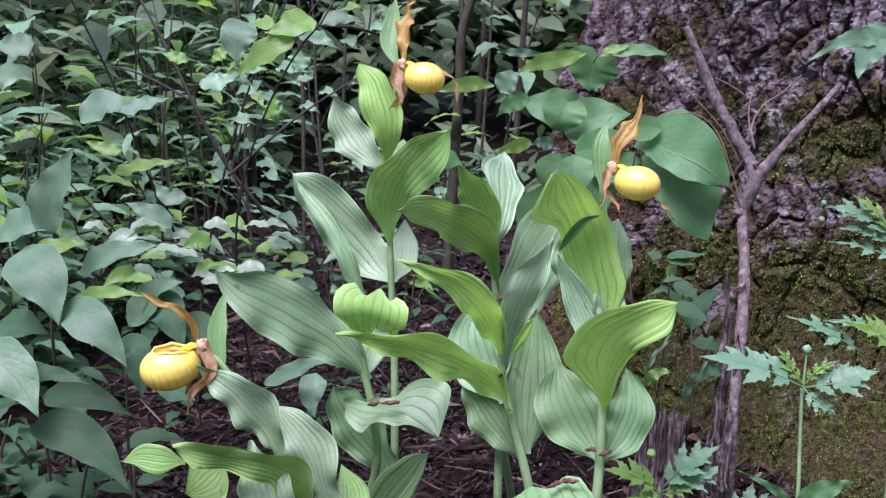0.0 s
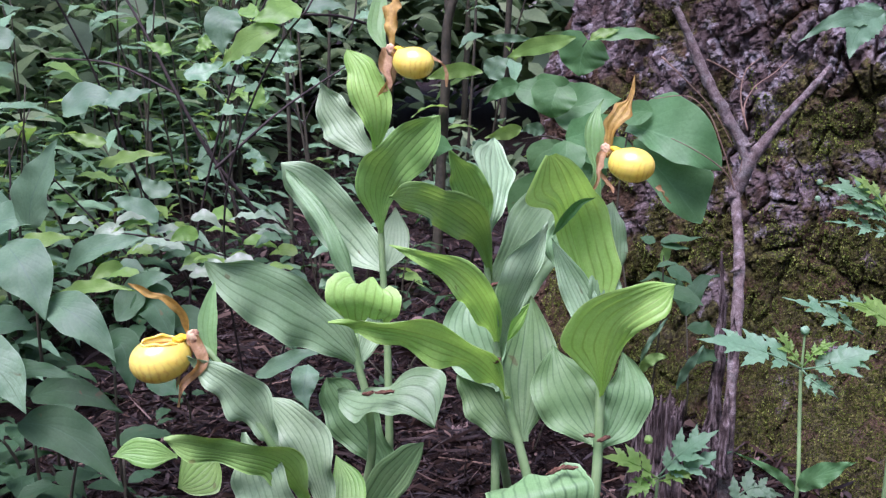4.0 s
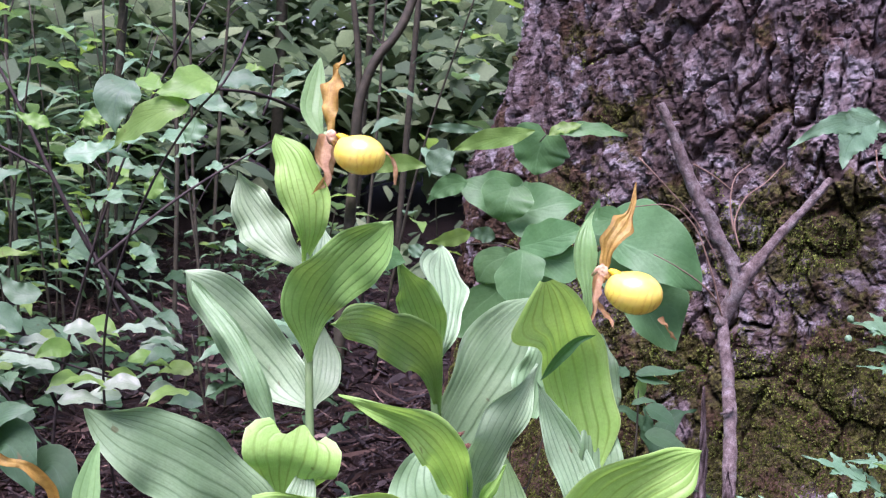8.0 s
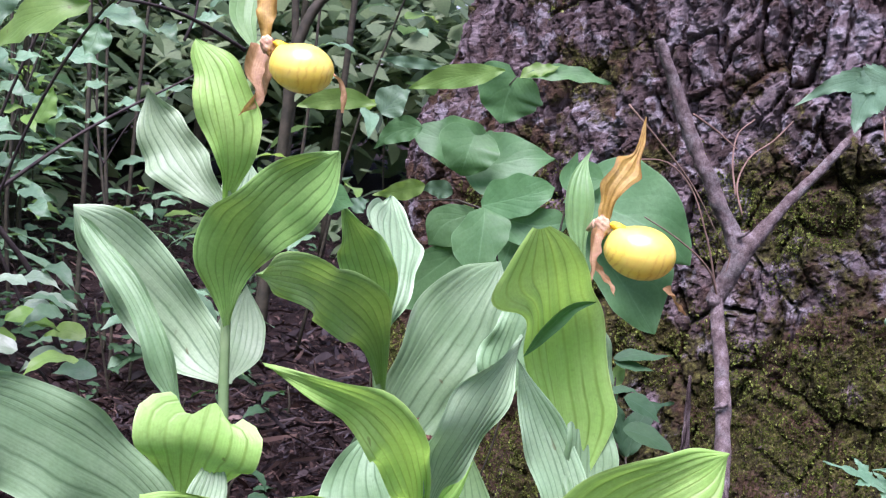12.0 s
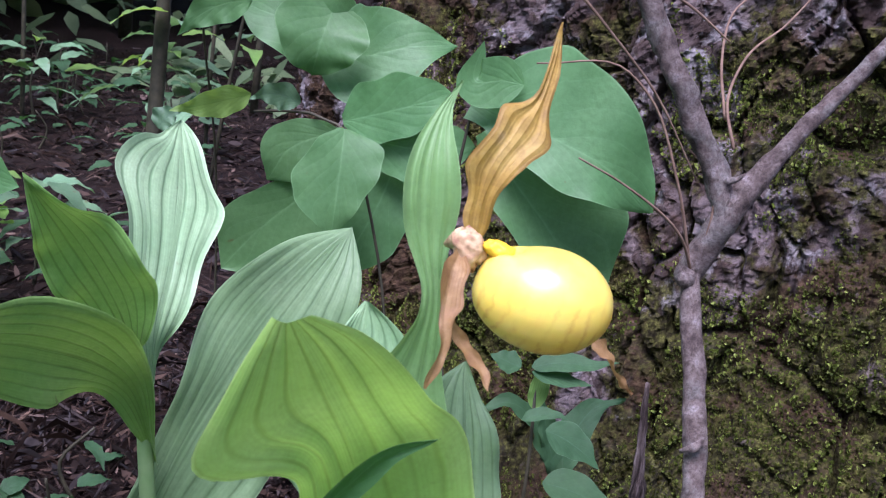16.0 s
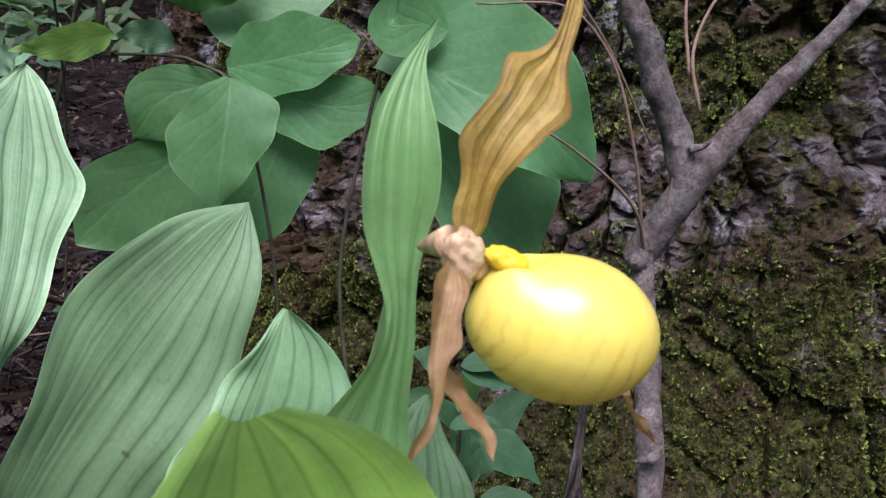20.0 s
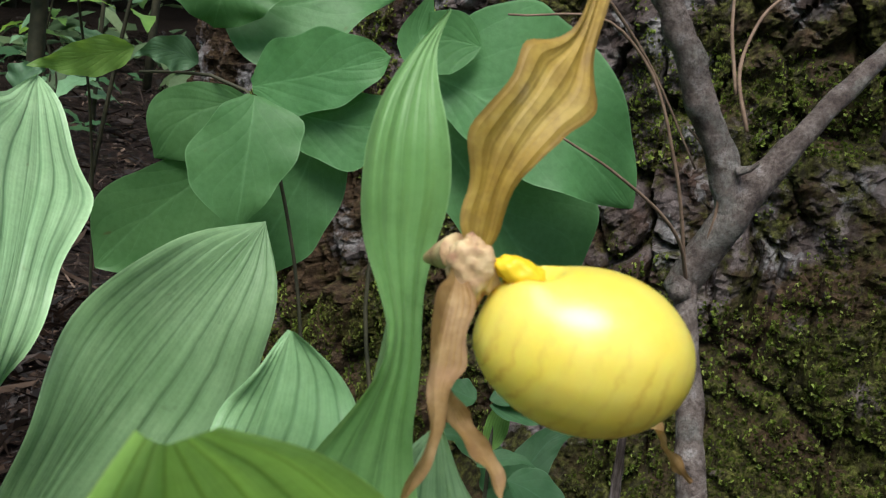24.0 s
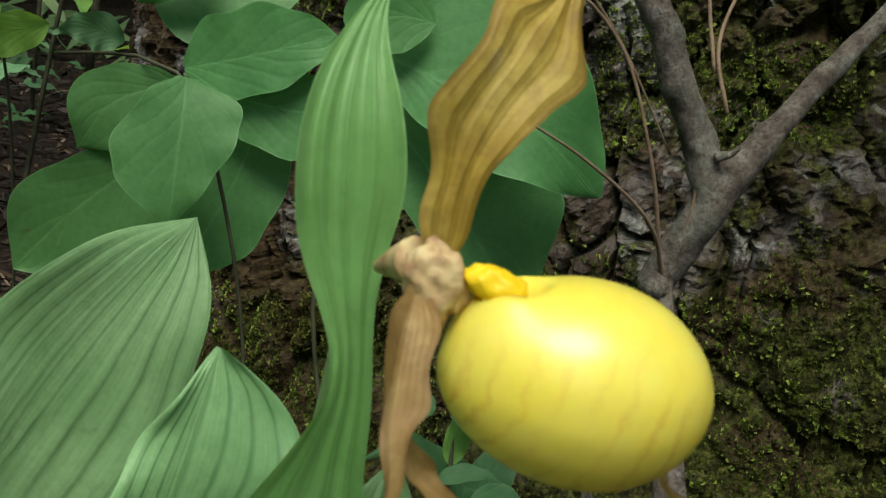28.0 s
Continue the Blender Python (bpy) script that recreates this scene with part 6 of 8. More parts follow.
cut_leaf(toothed_plant, [(0.3041, 0.7993, 0.2034), (0.3183, 0.7924, 0.2083), (0.3368, 0.7898, 0.214), (0.3577, 0.7877, 0.2219)], 0.0378, TOOTHED, cup=0.12, wave=0.0006, seed=125, kind='ovate', nu=61, nv=9, teeth=4, tooth=0.45)
cut_leaf(toothed_plant, [(0.3032, 0.7993, 0.2034), (0.314, 0.789, 0.193), (0.3202, 0.7806, 0.1915), (0.3255, 0.7795, 0.1864)], 0.0178, TOOTHED, cup=0.12, wave=0.0006, seed=126, kind='ovate', nu=61, nv=9, teeth=4, tooth=0.45)
cut_leaf(toothed_plant, [(0.3031, 0.7998, 0.2056), (0.294, 0.8025, 0.2187), (0.2872, 0.8048, 0.2296), (0.2804, 0.8062, 0.2361)], 0.0117, FRESH, cup=0.12, wave=0.0006, seed=127, kind='ovate', nu=61, nv=9, teeth=4, tooth=0.45)
cut_leaf(toothed_plant, [(0.3049, 0.7998, 0.2056), (0.3107, 0.798, 0.2157), (0.3191, 0.7957, 0.2235), (0.3292, 0.7966, 0.227)], 0.0125, FRESH, cup=0.12, wave=0.0006, seed=128, kind='ovate', nu=61, nv=9, teeth=4, tooth=0.45)
leaf(toothed_plant, [(0.301, 0.7792, 0.1112), (0.3104, 0.7738, 0.1234), (0.3259, 0.7754, 0.1301), (0.3431, 0.7768, 0.1354)], 0.0187, HEART, cup=0.12, wave=0.0015, seed=129, kind='ovate', nu=61, nv=9, teeth=0, tooth=0)
leaf(toothed_plant, [(0.2988, 0.7787, 0.109), (0.2859, 0.7735, 0.1232), (0.2657, 0.7681, 0.1372), (0.2458, 0.7698, 0.1461)], 0.0071, HEART, cup=0.12, wave=0.0015, seed=130, kind='ovate', nu=61, nv=9, teeth=0, tooth=0)
part("bud", ball_mesh("bud", (0.306, 0.8059, 0.2332), [(0.0032, 0, 0), (0, 0.0032, 0), (0, 0, 0.0036)], lumps=.5, seed=4), TOOTHED, toothed_plant)
stem(toothed_plant, [(0.3045, 0.8031, 0.2021), (0.3055, 0.8046, 0.2181), (0.306, 0.8055, 0.2315)], 0.0012, 0.0008)
toothed_plant_b = thing("toothed_leaf_plant", (0.3967, 0.8466, 0), "green plant with feathery jagged leaves reaching over the moss", "wild plant", "toothed plants")
stem(toothed_plant_b, [(0.3967, 0.8466, 0), (0.3967, 0.8466, 0.218), (0.387, 0.8459, 0.2905), (0.3751, 0.835, 0.3207)], 0.0022, 0.0014)
cut_leaf(toothed_plant_b, [(0.3705, 0.8173, 0.3195), (0.3548, 0.8204, 0.3346), (0.3369, 0.822, 0.3432), (0.3146, 0.8224, 0.346)], 0.0245, TOOTHED, cup=0.12, wave=0.0006, seed=135, kind='ovate', nu=61, nv=9, teeth=4, tooth=0.45)
cut_leaf(toothed_plant_b, [(0.3705, 0.8163, 0.3152), (0.3549, 0.8185, 0.3259), (0.3415, 0.8192, 0.3302), (0.3259, 0.8187, 0.3287)], 0.0200, TOOTHED, cup=0.12, wave=0.0006, seed=136, kind='ovate', nu=61, nv=9, teeth=4, tooth=0.45)
cut_leaf(toothed_plant_b, [(0.3751, 0.8145, 0.3065), (0.3572, 0.8154, 0.3116), (0.3372, 0.8163, 0.3171), (0.3194, 0.8164, 0.3183)], 0.0080, TOOTHED, cup=0.12, wave=0.0006, seed=137, kind='ovate', nu=61, nv=9, teeth=4, tooth=0.45)
cut_leaf(toothed_plant_b, [(0.3682, 0.8182, 0.3239), (0.3614, 0.8209, 0.3369), (0.348, 0.8231, 0.3476), (0.3381, 0.8246, 0.3549)], 0.0151, FRESH, cup=0.12, wave=0.0006, seed=138, kind='ovate', nu=61, nv=9, teeth=4, tooth=0.45)
cut_leaf(toothed_plant_b, [(0.3966, 0.814, 0.2233), (0.3701, 0.8084, 0.2412), (0.349, 0.8028, 0.2542), (0.3303, 0.8033, 0.2575)], 0.0269, FRESH, cup=0.12, wave=0.0006, seed=139, kind='ovate', nu=61, nv=9, teeth=4, tooth=0.45)
cut_leaf(toothed_plant_b, [(0.3623, 0.8308, 0.2225), (0.3358, 0.8247, 0.2384), (0.3127, 0.8269, 0.2494), (0.2934, 0.8278, 0.2546)], 0.0156, TOOTHED, cup=0.12, wave=0.0006, seed=140, kind='ovate', nu=61, nv=9, teeth=4, tooth=0.45)
cut_leaf(toothed_plant_b, [(0.376, 0.834, 0.2362), (0.354, 0.8271, 0.2484), (0.3356, 0.8277, 0.2518), (0.3242, 0.8273, 0.2508)], 0.0119, TOOTHED, cup=0.12, wave=0.0006, seed=141, kind='ovate', nu=61, nv=9, teeth=4, tooth=0.45)
part("bud", ball_mesh("bud", (0.3143, 0.8208, 0.3485), [(0.0022, 0, 0), (0, 0.0022, 0), (0, 0, 0.0022)], lumps=.6, seed=6), TOOTHED, toothed_plant_b)
part("bud", ball_mesh("bud", (0.3295, 0.8195, 0.3413), [(0.0022, 0, 0), (0, 0.0022, 0), (0, 0, 0.0022)], lumps=.6, seed=6), TOOTHED, toothed_plant_b)
part("bud", ball_mesh("bud", (0.3541, 0.816, 0.3241), [(0.0022, 0, 0), (0, 0.0022, 0), (0, 0, 0.0022)], lumps=.6, seed=6), TOOTHED, toothed_plant_b)
part("bud", ball_mesh("bud", (0.3127, 0.8181, 0.3359), [(0.0022, 0, 0), (0, 0.0022, 0), (0, 0, 0.0022)], lumps=.6, seed=6), TOOTHED, toothed_plant_b)
toothed_plant_c = thing("toothed_leaf_plant", (0.5036, 0.7532, 0), "tall plant with coarsely toothed leaves in front of the bark", "wild plant", "toothed plants")
stem(toothed_plant_c, [(0.5036, 0.7532, 0), (0.5252, 0.8235, 0.2457), (0.5055, 0.9148, 0.337), (0.4876, 1.003, 0.414), (0.4634, 1.0611, 0.4703)], 0.0022, 0.0014)
leaf(toothed_plant_c, [(0.4655, 1.0668, 0.473), (0.4357, 1.0624, 0.4782), (0.4007, 1.0557, 0.4725), (0.3668, 1.0509, 0.4523)], 0.0221, TOOTHED, cup=0.12, wave=0.0015, seed=148, kind='ovate', nu=61, nv=9, teeth=12, tooth=0.18)
leaf(toothed_plant_c, [(0.4514, 1.0696, 0.4864), (0.4357, 1.0613, 0.4728), (0.4237, 1.0551, 0.4592), (0.416, 1.048, 0.4366)], 0.0387, TOOTHED, cup=0.12, wave=0.0015, seed=149, kind='ovate', nu=61, nv=9, teeth=12, tooth=0.18)
leaf(toothed_plant_c, [(0.4711, 1.0651, 0.4649), (0.4726, 1.0514, 0.4489), (0.4713, 1.0366, 0.4279)], 0.0441, TOOTHED, cup=0.12, wave=0.0015, seed=150, kind='ovate', nu=61, nv=9, teeth=12, tooth=0.18)
toothed_plant_d = thing("toothed_leaf_plant", (0.2152, 0.9373, 0), "low plant with jagged green leaves in front of the rotten stump", "wild plant", "toothed plants")
stem(toothed_plant_d, [(0.2152, 0.9373, 0), (0.217, 0.9088, 0.0437), (0.2184, 0.9086, 0.0663)], 0.0022, 0.0014)
cut_leaf(toothed_plant_d, [(0.2175, 0.9037, 0.0673), (0.2308, 0.8981, 0.0877), (0.2475, 0.8964, 0.1023), (0.2681, 0.8945, 0.1159)], 0.0318, TOOTHED, cup=0.12, wave=0.0006, seed=153, kind='ovate', nu=61, nv=9, teeth=4, tooth=0.45)
cut_leaf(toothed_plant_d, [(0.2185, 0.9034, 0.0658), (0.2386, 0.8966, 0.0802), (0.2553, 0.8927, 0.0849), (0.2795, 0.8905, 0.0971)], 0.0236, TOOTHED, cup=0.12, wave=0.0006, seed=154, kind='ovate', nu=61, nv=9, teeth=4, tooth=0.45)
cut_leaf(toothed_plant_d, [(0.2165, 0.9034, 0.0658), (0.2, 0.896, 0.0799), (0.1837, 0.8926, 0.0884), (0.1605, 0.8883, 0.0937)], 0.0257, FRESH, cup=0.12, wave=0.0006, seed=155, kind='ovate', nu=61, nv=9, teeth=4, tooth=0.45)
cut_leaf(toothed_plant_d, [(0.2186, 0.9029, 0.0633), (0.2284, 0.8942, 0.0701), (0.2401, 0.8903, 0.0748), (0.2517, 0.8867, 0.081)], 0.0185, FRESH, cup=0.12, wave=0.0006, seed=156, kind='ovate', nu=61, nv=9, teeth=4, tooth=0.45)
cut_leaf(toothed_plant_d, [(0.2165, 0.9034, 0.0658), (0.2053, 0.8934, 0.0674), (0.1942, 0.8873, 0.0635), (0.1843, 0.8805, 0.0566)], 0.0205, FRESH, cup=0.12, wave=0.0006, seed=157, kind='ovate', nu=61, nv=9, teeth=4, tooth=0.45)
cut_leaf(toothed_plant_d, [(0.2723, 0.8703, 0.0519), (0.2873, 0.8738, 0.0667), (0.2998, 0.8748, 0.0708), (0.3225, 0.8732, 0.0621)], 0.0302, BLUE, cup=0.12, wave=0.0006, seed=158, kind='ovate', nu=61, nv=9, teeth=4, tooth=0.45)
part("bud", ball_mesh("bud", (0.2065, 0.9013, 0.1036), [(0.0038, 0, 0), (0, 0.0038, 0), (0, 0, 0.0038)], lumps=.5, seed=7), FRESH, toothed_plant_d)

# Leaning dead stick against the trunk
stick = thing("dead_stick", (0.2746, 0.8951, 0), "forked dead gray-brown stick standing against the trunk", "stick")
part("shaft", tube_mesh("shaft", [(0.2746, 0.8951, -0.01), (0.2775, 0.8995, 0.1151), (0.2792, 0.9061, 0.145), (0.2883, 0.9311, 0.2123), (0.2969, 0.9699, 0.2728), (0.2972, 0.9880, 0.3060), (0.2992, 0.9940, 0.3190)], [0.0072, 0.0058, 0.0052, 0.0050, 0.0054, 0.0040], 70, 16, 0.35, 162), STICKBARK, stick)
part("bough", tube_mesh("bough", [(0.2968, 0.994, 0.3095), (0.2995, 0.993, 0.3180), (0.3025, 0.990, 0.3280), (0.3065, 0.986, 0.3420), (0.3122, 0.985, 0.3520), (0.3310, 0.985, 0.3776), (0.3460, 0.985, 0.3958), (0.3610, 0.986, 0.4128), (0.3770, 0.989, 0.4305)], [0.0062, 0.0064, 0.0060, 0.0056, 0.0042, 0.0038, 0.0034, 0.0031, 0.0028], 90, 16, 0.32, 163), STICKBARK, stick)
part("bough", tube_mesh("bough", [(0.3055, 0.987, 0.3380), (0.3045, 0.987, 0.3480), (0.3003, 0.989, 0.3600), (0.2910, 0.990, 0.3757), (0.2790, 0.990, 0.3960), (0.2650, 0.994, 0.4200), (0.2500, 0.998, 0.4540), (0.2355, 1.000, 0.4840)], [0.0050, 0.0060, 0.0056, 0.0050, 0.0047, 0.0045, 0.0040, 0.0034], 90, 16, 0.42, 164), STICKBARK, stick)
part("twig", tube_mesh("twig", [(0.2964, 0.9894, 0.3151), (0.2817, 0.9883, 0.358), (0.2665, 0.9955, 0.3916), (0.2547, 0.9975, 0.4018), (0.215, 0.997, 0.4015)], [0.0008, 0.0006, 0.0004], 24, 6, 0.1, 165), TWIGLIGHT, stick)
part("twig", tube_mesh("twig", [(0.297, 0.9894, 0.3151), (0.2998, 0.9852, 0.3427), (0.3002, 0.9894, 0.3618)], [0.0008, 0.0006, 0.0004], 24, 6, 0.1, 166), TWIGLIGHT, stick)
part("twig", tube_mesh("twig", [(0.3026, 0.9817, 0.3733), (0.3006, 0.9909, 0.3923), (0.3102, 1, 0.41), (0.3343, 1.0138, 0.4252), (0.355, 1.0277, 0.4407)], [0.0008, 0.0006, 0.0004], 24, 6, 0.1, 167), TWIGLIGHT, stick)
part("twig", tube_mesh("twig", [(0.3001, 0.9892, 0.3845), (0.2991, 0.9993, 0.4074), (0.3075, 1.014, 0.4276), (0.3248, 1.0269, 0.4388)], [0.0008, 0.0006, 0.0004], 24, 6, 0.1, 168), TWIGLIGHT, stick)
part("twig", tube_mesh("twig", [(0.2664, 1.0003, 0.4373), (0.2862, 1.0036, 0.4279), (0.3022, 1.0014, 0.4167)], [0.0008, 0.0006, 0.0004], 24, 6, 0.1, 169), TWIGLIGHT, stick)
part("twig", tube_mesh("twig", [(0.2291, 1.0259, 0.4397), (0.2537, 1.0211, 0.4161), (0.2783, 1.0157, 0.3899), (0.296, 0.9982, 0.3554)], [0.0008, 0.0006, 0.0004], 24, 6, 0.1, 170), TWIGLIGHT, stick)
part("twig", tube_mesh("twig", [(0.3002, 0.9889, 0.3597), (0.2922, 0.9902, 0.3659), (0.2858, 0.9912, 0.371)], [0.0008, 0.0006, 0.0004], 24, 6, 0.1, 171), TWIGLIGHT, stick)
part("twig", tube_mesh("twig", [(0.297, 0.9893, 0.3146), (0.2862, 0.9828, 0.3322), (0.2529, 0.9774, 0.3565), (0.2308, 0.9743, 0.3671)], [0.0008, 0.0006, 0.0004], 24, 6, 0.1, 172), TWIGLIGHT, stick)
part("split_wood", tube_mesh("split_wood", [(0.283, 0.985, -0.01), (0.289, 0.993, 0.10), (0.293, 1.0, 0.209), (0.291, 1.0, 0.240), (0.290, 1.0, 0.256)], [0.013, 0.0105, 0.0062, 0.004, 0.001], 60, 16, 0.9, 177), STUMPWOOD, stick)
part("bark_flake", tube_mesh("bark_flake", [(0.269, 0.8836, 0.0755), (0.2709, 0.8889, 0.1139), (0.2753, 0.8986, 0.1531)], [0.006, 0.0045, 0.0006], 24, 9, 0.9, 173), STUMPWOOD, stick)
part("bark_flake", tube_mesh("bark_flake", [(0.2799, 0.9126, 0.175), (0.2814, 0.9141, 0.1959), (0.2833, 0.9223, 0.2147)], [0.0015, 0.003, 0.0005], 16, 7, 0.9, 174), STUMPWOOD, stick)
part("knot", tube_mesh("knot", [(0.2853, 0.9489, 0.2472), (0.2892, 0.9446, 0.251), (0.2949, 0.9474, 0.2541)], [0.001, 0.0022, 0.0006], 16, 8, 0.9, 175), STICKBARK, stick)

part("knot", ball_mesh("knot", (0.2945, 0.9895, 0.3125), [(0.0046, 0, 0.001), (0, 0.0046, 0), (-0.001, 0, 0.0048)], 16, 0.35, 12), STICKBARK, stick)
part("knot", tube_mesh("knot", [(0.3030, 0.9830, 0.3590), (0.3065, 0.9800, 0.3612), (0.3082, 0.9785, 0.3635)], [0.0020, 0.0012, 0.0005], 12, 8, 0.4, 13), STICKBARK, stick)

# Rotten stump
make_stump((0.2368, 0.9989, 0.0), 0.0216, 0.1110)

# Broad-leaved plants beside the clump
broad_plant = thing("broad_leaved_plant", (-0.36, 1, 0), "leafy plant with long smooth bluish green leaves", "wild plant")
leaf(broad_plant, [(-0.3517, 0.9449, 0.288), (-0.3445, 0.9404, 0.3141), (-0.3308, 0.9367, 0.3432), (-0.3194, 0.9425, 0.3691)], 0.0451, BLUE, cup=0.18, wave=0.0015, seed=200, kind='ovate', face=(0, -0.82, 0.57), nu=26, nv=11, roll=8)
leaf(broad_plant, [(-0.351, 0.893, 0.2846), (-0.3282, 0.8691, 0.2676), (-0.3164, 0.8603, 0.2501), (-0.3066, 0.8505, 0.2282)], 0.0507, BLUE, cup=0.18, wave=0.0015, seed=201, kind='ovate', face=(0, -0.82, 0.57), nu=26, nv=11, roll=8)
leaf(broad_plant, [(-0.3113, 0.8734, 0.2393), (-0.2875, 0.8571, 0.234), (-0.2641, 0.8486, 0.2169), (-0.2481, 0.8438, 0.1942)], 0.0374, BLUE, cup=0.18, wave=0.0015, seed=202, kind='ovate', face=(0, -0.82, 0.57), nu=26, nv=11, roll=8)
leaf(broad_plant, [(-0.3671, 0.8264, 0.215), (-0.344, 0.8147, 0.2068), (-0.3234, 0.8063, 0.1906), (-0.3065, 0.7963, 0.1671)], 0.0460, UNDER, cup=0.18, wave=0.0015, seed=203, kind='ovate', face=(0, -0.82, 0.57), nu=26, nv=11, roll=8)
# Lower leaves here get the green that is darkened for shade.
leaf(broad_plant, [(-0.3472, 0.8408, 0.1859), (-0.3195, 0.8322, 0.1917), (-0.2941, 0.8273, 0.1912), (-0.2698, 0.8214, 0.1866)], 0.0169, SHADELEAF, cup=0.18, wave=0.0015, seed=204, kind='ovate', face=(0, -0.82, 0.57), nu=26, nv=11, roll=8)
leaf(broad_plant, [(-0.3251, 0.9568, 0.2472), (-0.3018, 0.9507, 0.265), (-0.2742, 0.9479, 0.2739), (-0.2426, 0.9445, 0.2803)], 0.0262, BLUE, cup=0.18, wave=0.0015, seed=205, kind='ovate', face=(0, -0.82, 0.57), nu=26, nv=11, roll=8)
leaf(broad_plant, [(-0.3589, 0.9098, 0.2681), (-0.3376, 0.9024, 0.2802), (-0.3159, 0.8991, 0.2872), (-0.2929, 0.8948, 0.2898)], 0.0219, FRESH, cup=0.18, wave=0.0015, seed=206, kind='ovate', face=(0, -0.82, 0.57), nu=26, nv=11, roll=8)
leaf(broad_plant, [(-0.3205, 0.9227, 0.2315), (-0.2992, 0.9144, 0.2391), (-0.2773, 0.9104, 0.243), (-0.2469, 0.9051, 0.2405)], 0.0152, FRESH, cup=0.18, wave=0.0015, seed=207, kind='ovate', face=(0, -0.82, 0.57), nu=26, nv=11, roll=8)
leaf(broad_plant, [(-0.3277, 0.8325, 0.1465), (-0.2954, 0.8225, 0.1458), (-0.2653, 0.8142, 0.1296), (-0.2377, 0.8034, 0.1021)], 0.0377, SHADELEAF, cup=0.18, wave=0.0015, seed=208, kind='ovate', face=(0, -0.82, 0.57), nu=26, nv=11, roll=8)
leaf(broad_plant, [(-0.3375, 0.8844, 0.1503), (-0.3089, 0.8763, 0.1588), (-0.2823, 0.8709, 0.1559), (-0.2509, 0.8634, 0.1434)], 0.0298, SHADELEAF, cup=0.18, wave=0.0015, seed=209, kind='ovate', face=(0, -0.82, 0.57), nu=26, nv=11, roll=8)
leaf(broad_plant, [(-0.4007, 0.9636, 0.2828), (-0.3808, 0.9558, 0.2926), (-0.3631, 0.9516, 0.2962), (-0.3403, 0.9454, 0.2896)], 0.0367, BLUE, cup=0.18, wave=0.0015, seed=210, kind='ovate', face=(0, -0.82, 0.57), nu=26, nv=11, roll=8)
leaf(broad_plant, [(-0.2762, 0.9118, 0.1791), (-0.2631, 0.9046, 0.1922), (-0.2537, 0.8956, 0.174), (-0.2495, 0.8856, 0.151)], 0.0305, SHADELEAF, cup=0.18, wave=0.0015, seed=211, kind='ovate', face=(0, -0.82, 0.57), nu=26, nv=11, roll=8)
leaf(broad_plant, [(-0.2621, 0.9475, 0.2011), (-0.2437, 0.9415, 0.2194), (-0.2317, 0.9335, 0.2054), (-0.2198, 0.9244, 0.1866)], 0.0367, SHADELEAF, cup=0.18, wave=0.0015, seed=212, kind='ovate', face=(0, -0.82, 0.57), nu=26, nv=11, roll=8)
leaf(broad_plant, [(-0.2354, 0.9649, 0.1853), (-0.2169, 0.9578, 0.1987), (-0.2063, 0.9449, 0.186), (-0.2023, 0.9393, 0.1602)], 0.0320, SHADELEAF, cup=0.18, wave=0.0015, seed=213, kind='ovate', face=(0, -0.82, 0.57), nu=26, nv=11, roll=8)
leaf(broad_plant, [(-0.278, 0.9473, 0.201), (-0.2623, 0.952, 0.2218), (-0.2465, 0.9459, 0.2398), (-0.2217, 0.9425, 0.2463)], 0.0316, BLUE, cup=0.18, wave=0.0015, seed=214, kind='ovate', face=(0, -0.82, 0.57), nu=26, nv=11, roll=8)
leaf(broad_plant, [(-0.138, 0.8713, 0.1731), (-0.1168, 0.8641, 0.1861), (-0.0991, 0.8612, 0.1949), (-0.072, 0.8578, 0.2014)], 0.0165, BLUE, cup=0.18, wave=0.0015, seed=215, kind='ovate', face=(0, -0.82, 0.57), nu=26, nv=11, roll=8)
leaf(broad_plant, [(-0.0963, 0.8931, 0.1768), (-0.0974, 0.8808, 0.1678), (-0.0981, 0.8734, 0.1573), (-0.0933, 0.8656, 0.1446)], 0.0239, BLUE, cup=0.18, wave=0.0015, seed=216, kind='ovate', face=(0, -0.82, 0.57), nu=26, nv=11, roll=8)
leaf(broad_plant, [(-0.1456, 0.9491, 0.202), (-0.1245, 0.9511, 0.2099), (-0.1034, 0.952, 0.2127)], 0.0212, SHADELEAF, cup=0.18, wave=0.0015, seed=217, kind='ovate', face=(0, -0.82, 0.57), nu=26, nv=11, roll=8)
leaf(broad_plant, [(-0.3785, 0.8977, 0.2139), (-0.3543, 0.8884, 0.2168), (-0.3255, 0.8776, 0.2126)], 0.0299, SHADELEAF, cup=0.18, wave=0.0015, seed=218, kind='ovate', face=(0, -0.82, 0.57), nu=26, nv=11, roll=8)
leaf(broad_plant, [(-0.2322, 0.8912, 0.1757), (-0.2193, 0.8786, 0.1644), (-0.1969, 0.8673, 0.1582)], 0.0249, SHADELEAF, cup=0.18, wave=0.0015, seed=219, kind='ovate', face=(0, -0.82, 0.57), nu=26, nv=11, roll=8)
stem(broad_plant, [(-0.343, 1, 0), (-0.3428, 0.9301, 0.1725), (-0.3441, 0.9328, 0.279)], 0.002, 0.0012, SAPSTEM)
stem(broad_plant, [(-0.262, 1, 0), (-0.2622, 0.888, 0.0688), (-0.2649, 0.8907, 0.1755)], 0.002, 0.0012, SAPSTEM)
stem(broad_plant, [(-0.248, 1, 0), (-0.2478, 0.8524, -0.0014), (-0.2505, 0.855, 0.1049)], 0.002, 0.0012, SAPSTEM)
silver_shrub = thing("small_shrub", (-0.2, 1.2, 0), "small shrub with pale silvery green leaves over the litter", "shrub")
